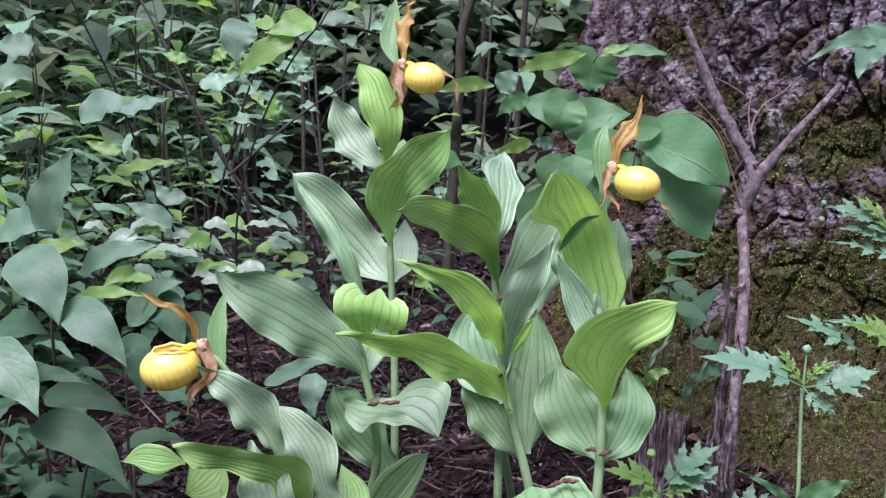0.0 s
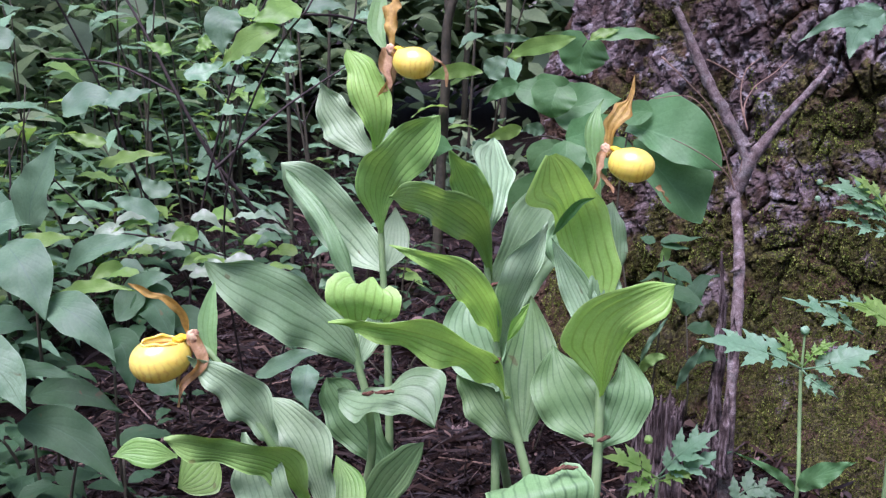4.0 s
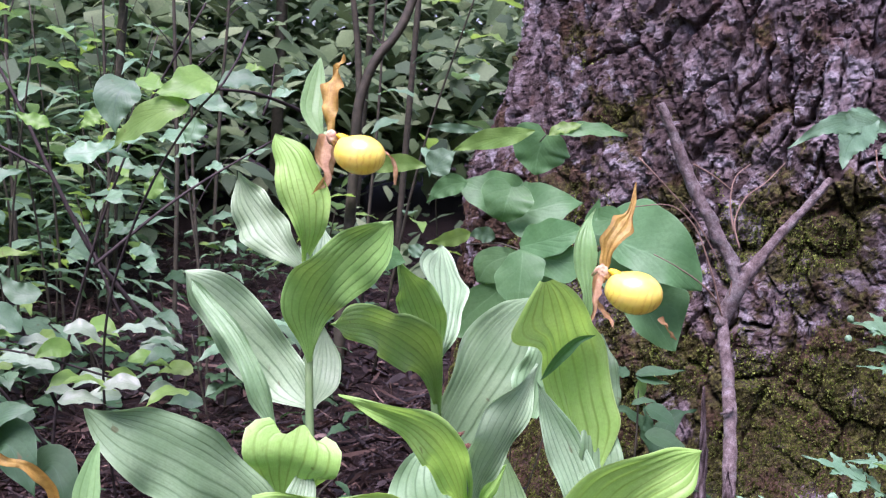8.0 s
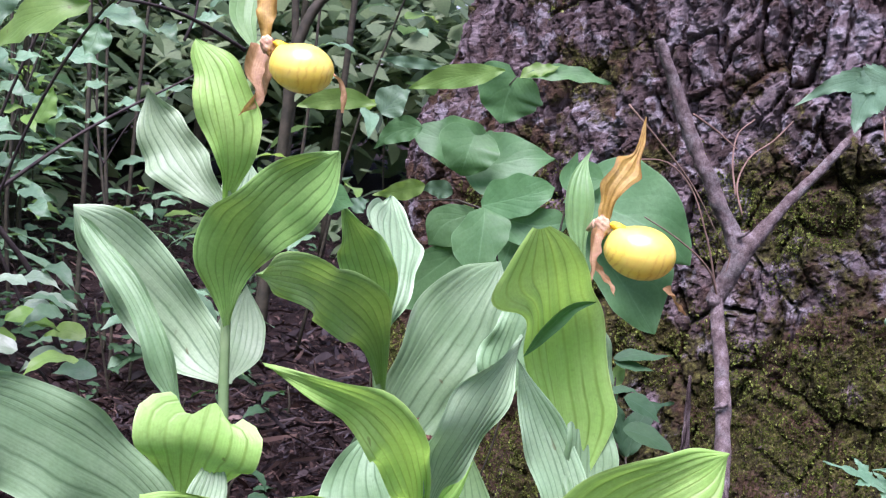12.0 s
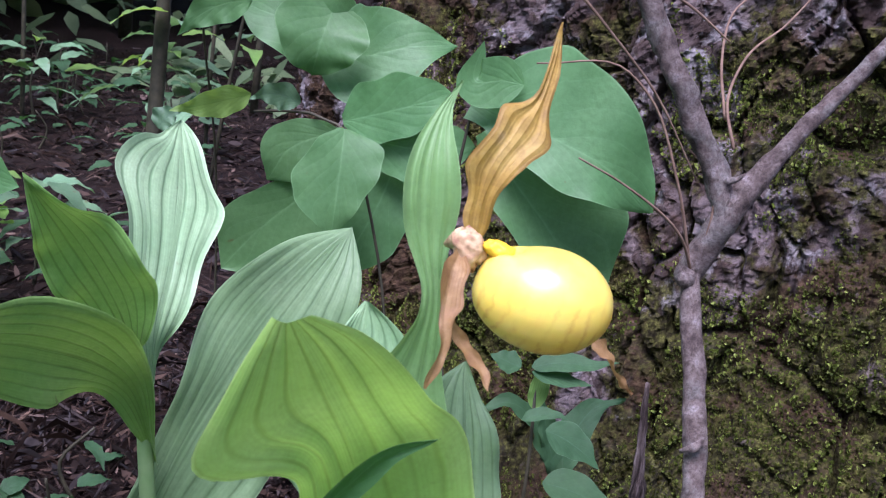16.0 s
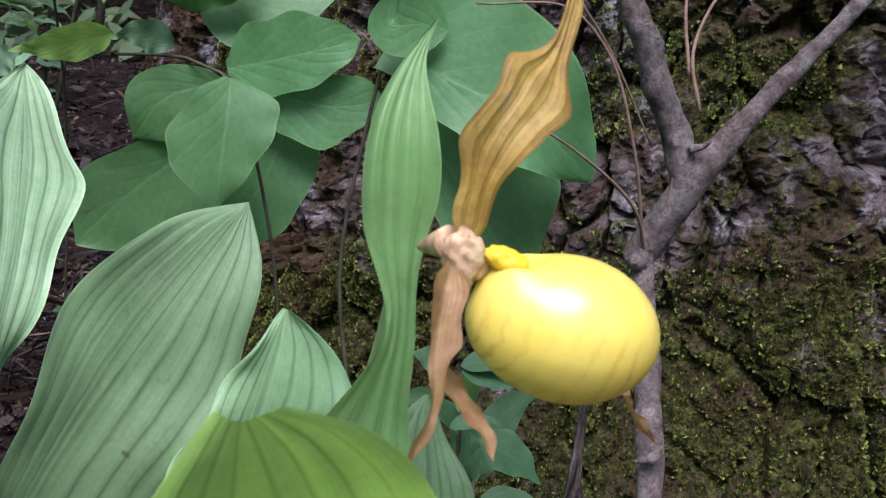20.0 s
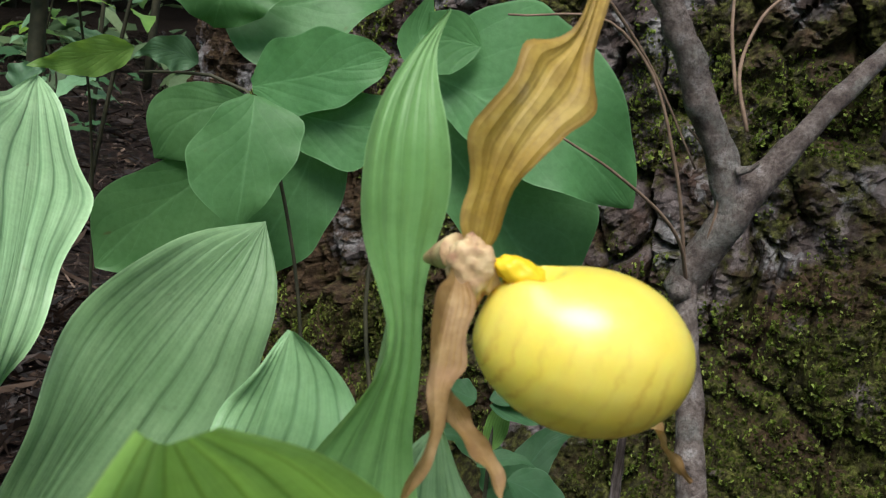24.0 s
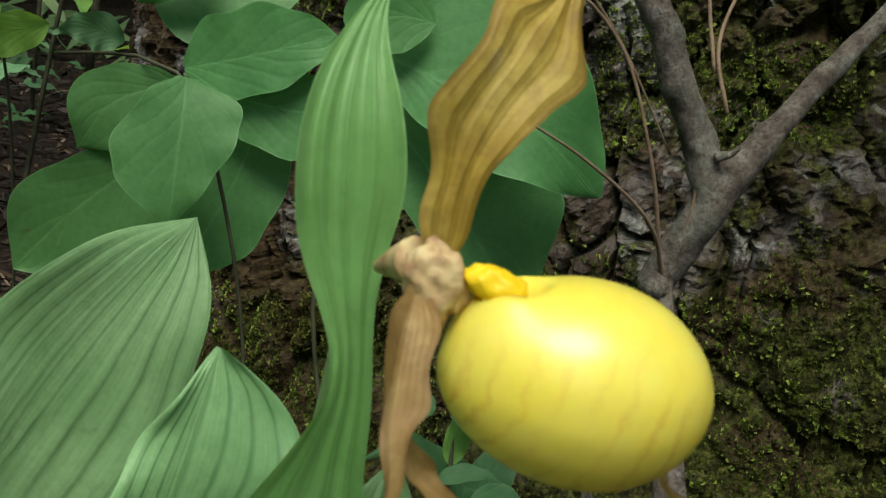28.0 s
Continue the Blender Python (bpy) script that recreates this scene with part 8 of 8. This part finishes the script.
leaf(leafy_shrub, [(-0.2236, 1.16, 0.4239), (-0.2141, 1.1465, 0.4253), (-0.203, 1.1318, 0.4212), (-0.1919, 1.135, 0.4152)], 0.0227, BLUE, cup=0.15, wave=0.002, seed=430, kind='ovate', face=(0, -0.75, 0.66), nu=18, nv=9)
leaf(leafy_shrub, [(-0.1785, 1.21, 0.4325), (-0.1661, 1.1965, 0.4352), (-0.1516, 1.1818, 0.4326), (-0.137, 1.185, 0.428)], 0.0204, UNDER, cup=0.15, wave=0.002, seed=431, kind='ovate', face=(0, -0.75, 0.66), nu=18, nv=9)
leaf(leafy_shrub, [(-0.2175, 1.13, 0.4291), (-0.2095, 1.1165, 0.437), (-0.2002, 1.1018, 0.4406), (-0.1909, 1.105, 0.4422)], 0.0194, FRESH, cup=0.15, wave=0.002, seed=432, kind='ovate', face=(0, -0.75, 0.66), nu=18, nv=9)
leaf(leafy_shrub, [(-0.1485, 1.19, 0.469), (-0.1344, 1.1765, 0.4687), (-0.1179, 1.1618, 0.4627), (-0.1014, 1.165, 0.4547)], 0.0210, UNDER, cup=0.15, wave=0.002, seed=433, kind='ovate', face=(0, -0.75, 0.66), nu=18, nv=9)
leaf(leafy_shrub, [(-0.1089, 1.26, 0.4649), (-0.102, 1.2465, 0.4649), (-0.0939, 1.2317, 0.4593), (-0.0858, 1.235, 0.4516)], 0.0183, UNDER, cup=0.15, wave=0.002, seed=434, kind='ovate', face=(0, -0.75, 0.66), nu=18, nv=9)
leaf(leafy_shrub, [(-0.0865, 1.31, 0.4689), (-0.0763, 1.2965, 0.4773), (-0.0643, 1.2818, 0.4815), (-0.0523, 1.285, 0.4837)], 0.0202, UNDER, cup=0.15, wave=0.002, seed=435, kind='ovate', face=(0, -0.75, 0.66), nu=18, nv=9)
leaf(leafy_shrub, [(-0.072, 1.36, 0.4888), (-0.0632, 1.3465, 0.4981), (-0.0529, 1.3318, 0.5032), (-0.0427, 1.335, 0.5064)], 0.0212, BLUE, cup=0.15, wave=0.002, seed=436, kind='ovate', face=(0, -0.75, 0.66), nu=18, nv=9)
leaf(leafy_shrub, [(-0.1779, 1.21, 0.3688), (-0.1751, 1.1965, 0.3809), (-0.1717, 1.1818, 0.3894), (-0.1684, 1.185, 0.3958)], 0.0190, UNDER, cup=0.15, wave=0.002, seed=437, kind='ovate', face=(0, -0.75, 0.66), nu=18, nv=9)
leaf(leafy_shrub, [(-0.2378, 1.36, 0.3251), (-0.2198, 1.3465, 0.3352), (-0.1987, 1.3318, 0.3414), (-0.1777, 1.335, 0.3456)], 0.0136, BLUE, cup=0.15, wave=0.002, seed=438, kind='ovate', face=(0, -0.75, 0.66), nu=18, nv=9)
leaf(leafy_shrub, [(-0.1528, 1.41, 0.3315), (-0.1382, 1.3965, 0.3401), (-0.1211, 1.3817, 0.3444), (-0.1041, 1.385, 0.3467)], 0.0125, BLUE, cup=0.15, wave=0.002, seed=439, kind='ovate', face=(0, -0.75, 0.66), nu=18, nv=9)
leaf(leafy_shrub, [(-0.2116, 1.26, 0.3173), (-0.2014, 1.2465, 0.3201), (-0.1895, 1.2317, 0.3178), (-0.1777, 1.235, 0.3134)], 0.0169, BLUE, cup=0.15, wave=0.002, seed=440, kind='ovate', face=(0, -0.75, 0.66), nu=18, nv=9)
leaf(leafy_shrub, [(-0.2302, 1.21, 0.3724), (-0.2209, 1.1965, 0.3758), (-0.21, 1.1818, 0.3741), (-0.1991, 1.185, 0.3704)], 0.0200, UNDER, cup=0.15, wave=0.002, seed=441, kind='ovate', face=(0, -0.75, 0.66), nu=18, nv=9)
leaf(leafy_shrub, [(-0.156, 1.41, 0.3946), (-0.1466, 1.3965, 0.397), (-0.1357, 1.3817, 0.394), (-0.1248, 1.385, 0.389)], 0.0161, UNDER, cup=0.15, wave=0.002, seed=442, kind='ovate', face=(0, -0.75, 0.66), nu=18, nv=9)
leaf(leafy_shrub, [(-0.1177, 1.41, 0.404), (-0.1062, 1.3965, 0.4128), (-0.0928, 1.3817, 0.4174), (-0.0794, 1.385, 0.4201)], 0.0145, UNDER, cup=0.15, wave=0.002, seed=443, kind='ovate', face=(0, -0.75, 0.66), nu=18, nv=9)
leaf(leafy_shrub, [(-0.2456, 1.31, 0.3988), (-0.2339, 1.2965, 0.4026), (-0.2202, 1.2818, 0.4012), (-0.2065, 1.285, 0.3979)], 0.0209, UNDER, cup=0.15, wave=0.002, seed=444, kind='ovate', face=(0, -0.75, 0.66), nu=18, nv=9)
leaf(leafy_shrub, [(-0.2276, 1.36, 0.389), (-0.2166, 1.3465, 0.3917), (-0.2038, 1.3318, 0.3891), (-0.191, 1.335, 0.3846)], 0.0200, BLUE, cup=0.15, wave=0.002, seed=445, kind='ovate', face=(0, -0.75, 0.66), nu=18, nv=9)
leaf(leafy_shrub, [(-0.1964, 1.46, 0.4026), (-0.186, 1.4465, 0.4094), (-0.1738, 1.4318, 0.4116), (-0.1616, 1.435, 0.4119)], 0.0175, UNDER, cup=0.15, wave=0.002, seed=446, kind='ovate', face=(0, -0.75, 0.66), nu=18, nv=9)
leaf(leafy_shrub, [(-0.1955, 1.21, 0.3117), (-0.1876, 1.1965, 0.3141), (-0.1785, 1.1818, 0.3113), (-0.1694, 1.185, 0.3064)], 0.0183, UNDER, cup=0.15, wave=0.002, seed=447, kind='ovate', face=(0, -0.75, 0.66), nu=18, nv=9)
leaf(leafy_shrub, [(-0.2156, 1.16, 0.3408), (-0.2073, 1.1465, 0.3489), (-0.1976, 1.1318, 0.3526), (-0.188, 1.135, 0.3543)], 0.0218, BLUE, cup=0.15, wave=0.002, seed=448, kind='ovate', face=(0, -0.75, 0.66), nu=18, nv=9)
leaf(leafy_shrub, [(-0.178, 1.26, 0.2911), (-0.1688, 1.2465, 0.2949), (-0.1581, 1.2317, 0.2935), (-0.1474, 1.235, 0.2902)], 0.0178, SHADELEAF, cup=0.15, wave=0.002, seed=449, kind='ovate', face=(0, -0.75, 0.66), nu=18, nv=9)
leaf(leafy_shrub, [(-0.112, 1.26, 0.4942), (-0.1032, 1.2465, 0.5004), (-0.0929, 1.2317, 0.502), (-0.0826, 1.235, 0.5016)], 0.0196, FRESH, cup=0.15, wave=0.002, seed=450, kind='ovate', face=(0, -0.75, 0.66), nu=18, nv=9)
leaf(leafy_shrub, [(-0.1873, 1.11, 0.4781), (-0.1761, 1.0965, 0.4812), (-0.1631, 1.0818, 0.4793), (-0.1501, 1.085, 0.4753)], 0.0224, FRESH, cup=0.15, wave=0.002, seed=451, kind='ovate', face=(0, -0.75, 0.66), nu=18, nv=9)
leaf(leafy_shrub, [(-0.2194, 1.23, 0.4206), (-0.2097, 1.2165, 0.4277), (-0.1984, 1.2018, 0.4302), (-0.1871, 1.205, 0.4307)], 0.0189, UNDER, cup=0.15, wave=0.002, seed=452, kind='ovate', face=(0, -0.75, 0.66), nu=18, nv=9)
leaf(leafy_shrub, [(-0.1814, 1.41, 0.3762), (-0.1724, 1.3965, 0.3781), (-0.1618, 1.3817, 0.3747), (-0.1513, 1.385, 0.3692)], 0.0167, UNDER, cup=0.15, wave=0.002, seed=453, kind='ovate', face=(0, -0.75, 0.66), nu=18, nv=9)
leaf(leafy_shrub, [(-0.2427, 1.31, 0.3743), (-0.2341, 1.2965, 0.3821), (-0.224, 1.2818, 0.3856), (-0.2139, 1.285, 0.387)], 0.0181, FRESH, cup=0.15, wave=0.002, seed=454, kind='ovate', face=(0, -0.75, 0.66), nu=18, nv=9)

# Thin dead saplings in the undergrowth
def dead_sapling(x, y, height, lean, radius, seed):
    ob = thing("dead_sapling", (x, y, ground_at(x, y)), "thin upright bare gray-brown dead sapling in the undergrowth", "sapling", "dead saplings")
    r = random.Random(seed)
    pts = [(x + lean * u + r.uniform(-0.006, 0.006), y + 0.05 * u, ground_at(x, y) - 0.01 + height * u) for u in (0, 0.25, 0.5, 0.75, 1.0)]
    part("stem", tube_mesh("stem", pts, [radius, radius * 0.85, radius * 0.6], 24, 8, 0.2, seed), SAPSTEM, ob)
    for k in range(2):
        u = r.uniform(0.35, 0.8)
        p = np.array(pts[0]) + (np.array(pts[-1]) - np.array(pts[0])) * u
        q = p + [r.uniform(-0.09, 0.09), r.uniform(-0.03, 0.03), r.uniform(0.04, 0.12)]
        part("twig", tube_mesh("twig", [p, (p + q) / 2 + [0, 0, 0.01], q], [radius * 0.4, radius * 0.3, radius * 0.15], 12, 6, 0.1, seed + k), TWIG, ob)


for sx, sy, sh, sl, sr in ((-0.26, 2.0, 0.75, -0.02, 0.0045), (-0.215, 2.0, 0.70, -0.035, 0.0032), (-0.185, 1.85, 0.5, -0.06, 0.0026), (-0.42, 2.3, 0.7, -0.03, 0.004), (-0.62, 2.4, 0.9, -0.05, 0.005), (0.09, 2.7, 0.9, 0.04, 0.004), (-0.28, 2.9, 1.0, 0.02, 0.005)):
    dead_sapling(sx, sy, sh, sl, sr, int(abs(sx) * 1000 + sy * 10))

# Fallen catkin scraps caught on the leaves
catkin((0.1412, 0.7501, 0.165), 0.006, 0)
catkin((0.1307, 0.7524, 0.1667), 0.0045, 1)
catkin((0.1013, 0.7092, 0.1578), 0.009, 2)
catkin((0.1115, 0.7096, 0.1595), 0.006, 3)
catkin((-0.0228, 0.7652, 0.1963), 0.0075, 4)
catkin((-0.0353, 0.7695, 0.1937), 0.0045, 5)
catkin((0.0612, 0.752, 0.2254), 0.003, 6)
catkin((0.0615, 0.8319, 0.2632), 0.007, 20)
catkin((0.0699, 0.8295, 0.2573), 0.006, 21)

# Thin creeper on the bark
creeper = thing("creeper", (0.5199, 1.0102, 0), "thin gray leafless creeper hanging on the bark", "vine")
part("runner", tube_mesh("runner", [(0.4994, 1.1096, 0.451), (0.5093, 1.0941, 0.4164), (0.5125, 1.0739, 0.3757), (0.5134, 1.0596, 0.3502), (0.5071, 1.0445, 0.3121), (0.5082, 1.0248, 0.27), (0.5149, 1.0046, 0.2524), (0.5322, 0.9932, 0.2411)], [0.0012, 0.0014, 0.0014, 0.0012], 60, 7, 0.2, 288), TWIGLIGHT, creeper)
part("twig", tube_mesh("twig", [(0.4831, 1.118, 0.4541), (0.4857, 1.1092, 0.4303), (0.4979, 1.1005, 0.4204), (0.5058, 1.0913, 0.41)], [0.0008, 0.0008, 0.0006], 20, 6, 0.1, 289), TWIGLIGHT, creeper)

# Dead leaves on the litter
dead_leaf((-0.3672, 3.3717), 0.026, 0, 800)
dead_leaf((-0.364, 2.9301), 0.018, 2.4, 801)
dead_leaf((-0.5047, 2.921), 0.02, 4.8, 802)
dead_leaf((0.0445, 1.1803), 0.016, 0.92, 803)
dead_leaf((0.3287, 1.2276), 0.016, 3.32, 804)
dead_leaf((0.3257, 1.1492), 0.018, 5.72, 805)
dead_leaf((0.333, 1.2926), 0.014, 1.84, 806)
dead_leaf((-0.1189, 1.0445), 0.018, 4.24, 807)
dead_leaf((0.0029, 1.2498), 0.018, 0.36, 808)
dead_leaf((0.078, 2.9584), 0.02, 2.76, 809)
dead_leaf((-0.242, 1.272), 0.018, 5.16, 810)
dead_leaf((-0.0579, 3.29), 0.022, 1.28, 811)
dead_leaf((-0.3359, 4.0402), 0.024, 3.68, 812)
dead_leaf((0.3215, 1.4071), 0.014, 6.08, 813)

# Undergrowth --------------------------------------------------------------
def sapling_leaf(name, length, width, material, seed, kind="ovate"):
    v, f, uv = blade([(0, 0, 0), (0, length * 0.35, length * 0.06), (0, length * 0.7, length * 0.03), (0, length, -length * 0.12)], width, face=(0, 0, 1), cup=0.14, wave=width * 0.05, kind=kind, nu=11, nv=7, seed=seed)
    me = mesh_from(name, v, f, uv)
    me.materials.append(material)
    return me


LEAF_KINDS = [sapling_leaf("leaf", 0.058 + 0.010 * (k % 4), 0.026 + 0.005 * (k % 3), (UNDER, FRESH, BLUE, UNDER, FRESH, UNDER, UNDER, BLUE)[k % 8], 500 + k) for k in range(16)]
# Seedling leaves all use the green that has shade mixed in.
SEEDLING_KINDS = [sapling_leaf("leaf", 0.05 + 0.010 * (k % 4), 0.026 + 0.006 * (k % 3), SHADELEAF, 560 + k) for k in range(12)]
NARROW_KINDS = [sapling_leaf("leaf", 0.09 + 0.02 * (k % 3), 0.017 + 0.004 * (k % 2), (UNDER, BLUE, UNDER)[k % 3], 540 + k, "lance") for k in range(6)]


def undergrowth_plant(x, y, height, count, kinds, size, label, category, name, group):
    r = random.Random(int(x * 1000) * 31 + int(y * 1000))
    z0 = ground_at(x, y)
    lean = Vector((r.uniform(-0.25, 0.25), r.uniform(-0.25, 0.15), 0)) * height
    ob = thing(name, (x, y, z0), label, category, group)
    mid = Vector((x, y, z0)) + lean * 0.35 + Vector((r.uniform(-0.02, 0.02), 0, height * 0.55))
    top = Vector((x, y, z0)) + lean + Vector((0, 0, height))
    line = [(x, y, z0 - 0.01), tuple(mid), tuple(top)]
    part("stem", tube_mesh("stem", line, [0.0022 * size + 0.0008, 0.0011], 10, 6), SAPSTEM, ob)
    c, t = spline(line, 40)
    turn = r.uniform(0, 6.28)
    for k in range(count):
        u = 0.28 + 0.72 * (k + r.random() * 0.6) / count
        p = Vector(c[min(39, int(u * 39))]) - Vector((x, y, z0))
        turn += 2.4 + r.uniform(-0.4, 0.4)
        reach = r.uniform(0.01, 0.10) * (1.15 - u) * size * 1.6
        lf = new("leaf", r.choice(kinds))
        lf.parent = ob
        s = size * r.uniform(0.65, 1.2)
        p = p + Vector((-math.sin(turn), math.cos(turn), r.uniform(-0.05, 0.25))) * reach
        lf.matrix_local = Matrix.LocRotScale(p, Euler((r.uniform(-0.42, 0.18), r.uniform(-0.32, 0.32), turn)), (s, s, s))


def make_undergrowth():
    r = random.Random(21)
    made = 0
    while made < 128:
        y = 1.22 + 2.3 * r.random() ** 1.3
        x = r.uniform(-0.95 - 0.25 * (y - 1), 0.16 + 0.05 * y)
        if x > -0.42 and y < 3.6 and r.random() < 0.96:
            continue
        if x > -0.50 and y < 1.65:
            continue
        if math.hypot(x - TREE[0], y - TREE[1]) < 0.68:
            continue
        tall = r.random() < (0.62 if x < -0.25 else 0.18)
        h = r.uniform(0.34, 0.72) if tall else r.uniform(0.10, 0.30)
        h *= 1.0 if y < 2.0 else 1.15
        if r.random() < 0.22:
            undergrowth_plant(x, y, h * 0.8, r.randint(8, 12), NARROW_KINDS, 1.0, "upright undergrowth plant with narrow dark green leaves", "wild plant", "narrow_leaved_plant", "narrow-leaved undergrowth plants")
        else:
            undergrowth_plant(x, y, h, r.randint(14, 24), LEAF_KINDS, r.uniform(0.8, 1.25), "leafy undergrowth sapling with oval green leaves", "sapling", "undergrowth_sapling", "undergrowth saplings")
        made += 1


make_undergrowth()


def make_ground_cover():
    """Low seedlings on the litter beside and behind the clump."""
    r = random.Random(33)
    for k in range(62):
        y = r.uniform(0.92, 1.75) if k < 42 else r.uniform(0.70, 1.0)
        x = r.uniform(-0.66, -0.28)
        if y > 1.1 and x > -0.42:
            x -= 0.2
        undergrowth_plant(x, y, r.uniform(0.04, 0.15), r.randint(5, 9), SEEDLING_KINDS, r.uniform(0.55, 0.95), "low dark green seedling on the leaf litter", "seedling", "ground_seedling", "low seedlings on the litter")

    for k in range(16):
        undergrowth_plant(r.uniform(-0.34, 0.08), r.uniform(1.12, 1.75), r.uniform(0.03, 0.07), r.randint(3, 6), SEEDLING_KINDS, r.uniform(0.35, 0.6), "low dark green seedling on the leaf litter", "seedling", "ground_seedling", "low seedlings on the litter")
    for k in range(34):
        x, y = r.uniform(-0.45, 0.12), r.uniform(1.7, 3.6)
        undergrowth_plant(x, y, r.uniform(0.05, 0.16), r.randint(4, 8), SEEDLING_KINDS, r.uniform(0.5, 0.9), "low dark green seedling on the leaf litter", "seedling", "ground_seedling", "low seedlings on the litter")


def fallen_twig(x, y, length, turn, radius, seed):
    r = random.Random(seed)
    pts = []
    for k in range(5):
        u = k / 4 - 0.5
        px, py = x + length * u * math.cos(turn) + r.uniform(-0.008, 0.008), y + length * u * math.sin(turn) + r.uniform(-0.008, 0.008)
        pts.append((px, py, ground_at(px, py) + 0.005 + r.uniform(0, 0.006)))
    me = tube_mesh("fallen_twig", pts, [radius, radius * 0.8, radius * 0.4], 20, 6, 0.25, seed)
    me.materials.append(TWIGLIGHT if seed % 3 else TWIG)
    tagged(new("fallen_twig", me), "thin dry brown twig lying on the leaf litter", "twig", "fallen twigs")


def make_twigs():
    r = random.Random(91)
    for k in range(46):
        x, y = r.uniform(-0.4, 0.34), r.uniform(0.78, 1.6)
        if math.hypot(x - TREE[0], y - TREE[1]) < 0.70:
            continue
        fallen_twig(x, y, r.uniform(0.05, 0.22), r.uniform(0, 3.14), r.uniform(0.0008, 0.0022), 700 + k)


make_ground_cover()
make_twigs()


def leaf_cloud(name, boxes, count, size, material, label, category, seed):
    """Many small bent leaves in one joined object, gathered in clumps."""
    r = np.random.RandomState(seed)
    pts = []
    for (x0, x1, y0, y1, z0, z1), share in boxes:
        n = int(count * share)
        m = max(4, n // 55)
        c = np.stack([r.uniform(x0, x1, m), r.uniform(y0, y1, m), z0 + (z1 - z0) * r.rand(m) ** 1.2], 1)
        k = r.randint(0, m, n)
        pts.append(c[k] + r.normal(0, 1, (n, 3)) * np.array([0.22, 0.22, 0.13]))
    p = np.concatenate(pts)
    p[:, 2] = np.maximum(p[:, 2], 0.03)
    m = len(p)
    yaw = r.uniform(0, 6.28, m)
    d = np.stack([np.cos(yaw), np.sin(yaw), r.normal(-0.2, 0.35, m)], 1)
    s = np.stack([-np.sin(yaw), np.cos(yaw), r.normal(0, 0.35, m)], 1)
    L = (size * (0.6 + 0.8 * r.rand(m)))[:, None]
    w = L * (0.22 + 0.12 * r.rand(m))[:, None]
    up = np.array([0, 0, 1.0])
    v = np.stack([p, p + d * L * 0.3 + s * w, p + d * L * 0.65 + s * w * 0.8 - up * L * 0.03, p + d * L - up * L * 0.15, p + d * L * 0.65 - s * w * 0.8 - up * L * 0.03, p + d * L * 0.3 - s * w, p + d * L * 0.5 + up * L * 0.05], 1).reshape(-1, 3)
    k = np.arange(m)[:, None] * 7
    f = np.concatenate([k + [0, 1, 6], k + [1, 2, 6], k + [2, 3, 6], k + [3, 4, 6], k + [4, 5, 6], k + [5, 0, 6]], 0)
    me = mesh_from(name, v, f.tolist(), smooth=True)
    me.materials.append(material)
    return tagged(new(name, me), label, category, kind="stuff")


leaf_cloud("distant_foliage", [((-4.2, -0.75, 2.9, 4.6, 0.0, 1.1), 0.46), ((-0.8, 0.6, 3.5, 4.9, 0.0, 1.0), 0.03), ((-3.0, -1.15, 1.6, 3.2, 0.0, 1.3), 0.2), ((-4.5, 0.9, 4.2, 6.2, 0.5, 2.6), 0.3)], 26000, 0.085, THICKET, "dense green woodland foliage in the distance", "foliage", 77)
leaf_cloud("woodland_backdrop", [((-8, 3.0, 5.5, 8, 0.0, 3.0), 0.40), ((-3.5, 1.2, 4.8, 6.8, 0.2, 2.6), 0.25), ((-14, 7, 10, 15, 0.0, 6.5), 0.35)], 40000, 0.15, WOODS, "tall green woodland closing the view", "foliage", 78)

# Woods out of view, added to cut the light from the sides.
leaf_cloud("surrounding_woods", [((-9, 10, -9, -4.5, 0.0, 4.0), 0.4), ((4.0, 9.0, -5, 6, 0.0, 4.5), 0.3), ((-10, -5.0, -5, 5, 0.0, 3.6), 0.3)], 30000, 0.22, WOODS, "unseen green woodland added all round to block low light", "foliage", 79)


def far_tree(x, y, radius, height, lean):
    ob = thing("young_tree", (x, y, 0.0), "slender gray tree standing far back in the woods", "tree", "far trees")
    part("trunk", tube_mesh("trunk", [(x, y, -0.05), (x + lean * 0.4, y, height * 0.5), (x + lean, y + 0.1, height)], [radius, radius * 0.8, radius * 0.5], 16, 9, 0.2, int(y * 7)), SAPSTEM, ob)


for fx, fy, fr, fh, fl in ((-0.55, 2.9, 0.012, 4.0, 0.3), (-1.2, 3.4, 0.016, 5.0, -0.2), (0.1, 3.8, 0.012, 4.5, 0.25), (-0.2, 4.6, 0.026, 6.0, 0.1), (-2.3, 5.0, 0.07, 6.0, 0.2), (-1.5, 6.5, 0.09, 7.0, 0.0), (-0.9, 5.6, 0.03, 6.0, -0.3), (0.2, 3.2, 0.010, 2.5, 0.15)):
    far_tree(fx, fy, fr, fh, fl)
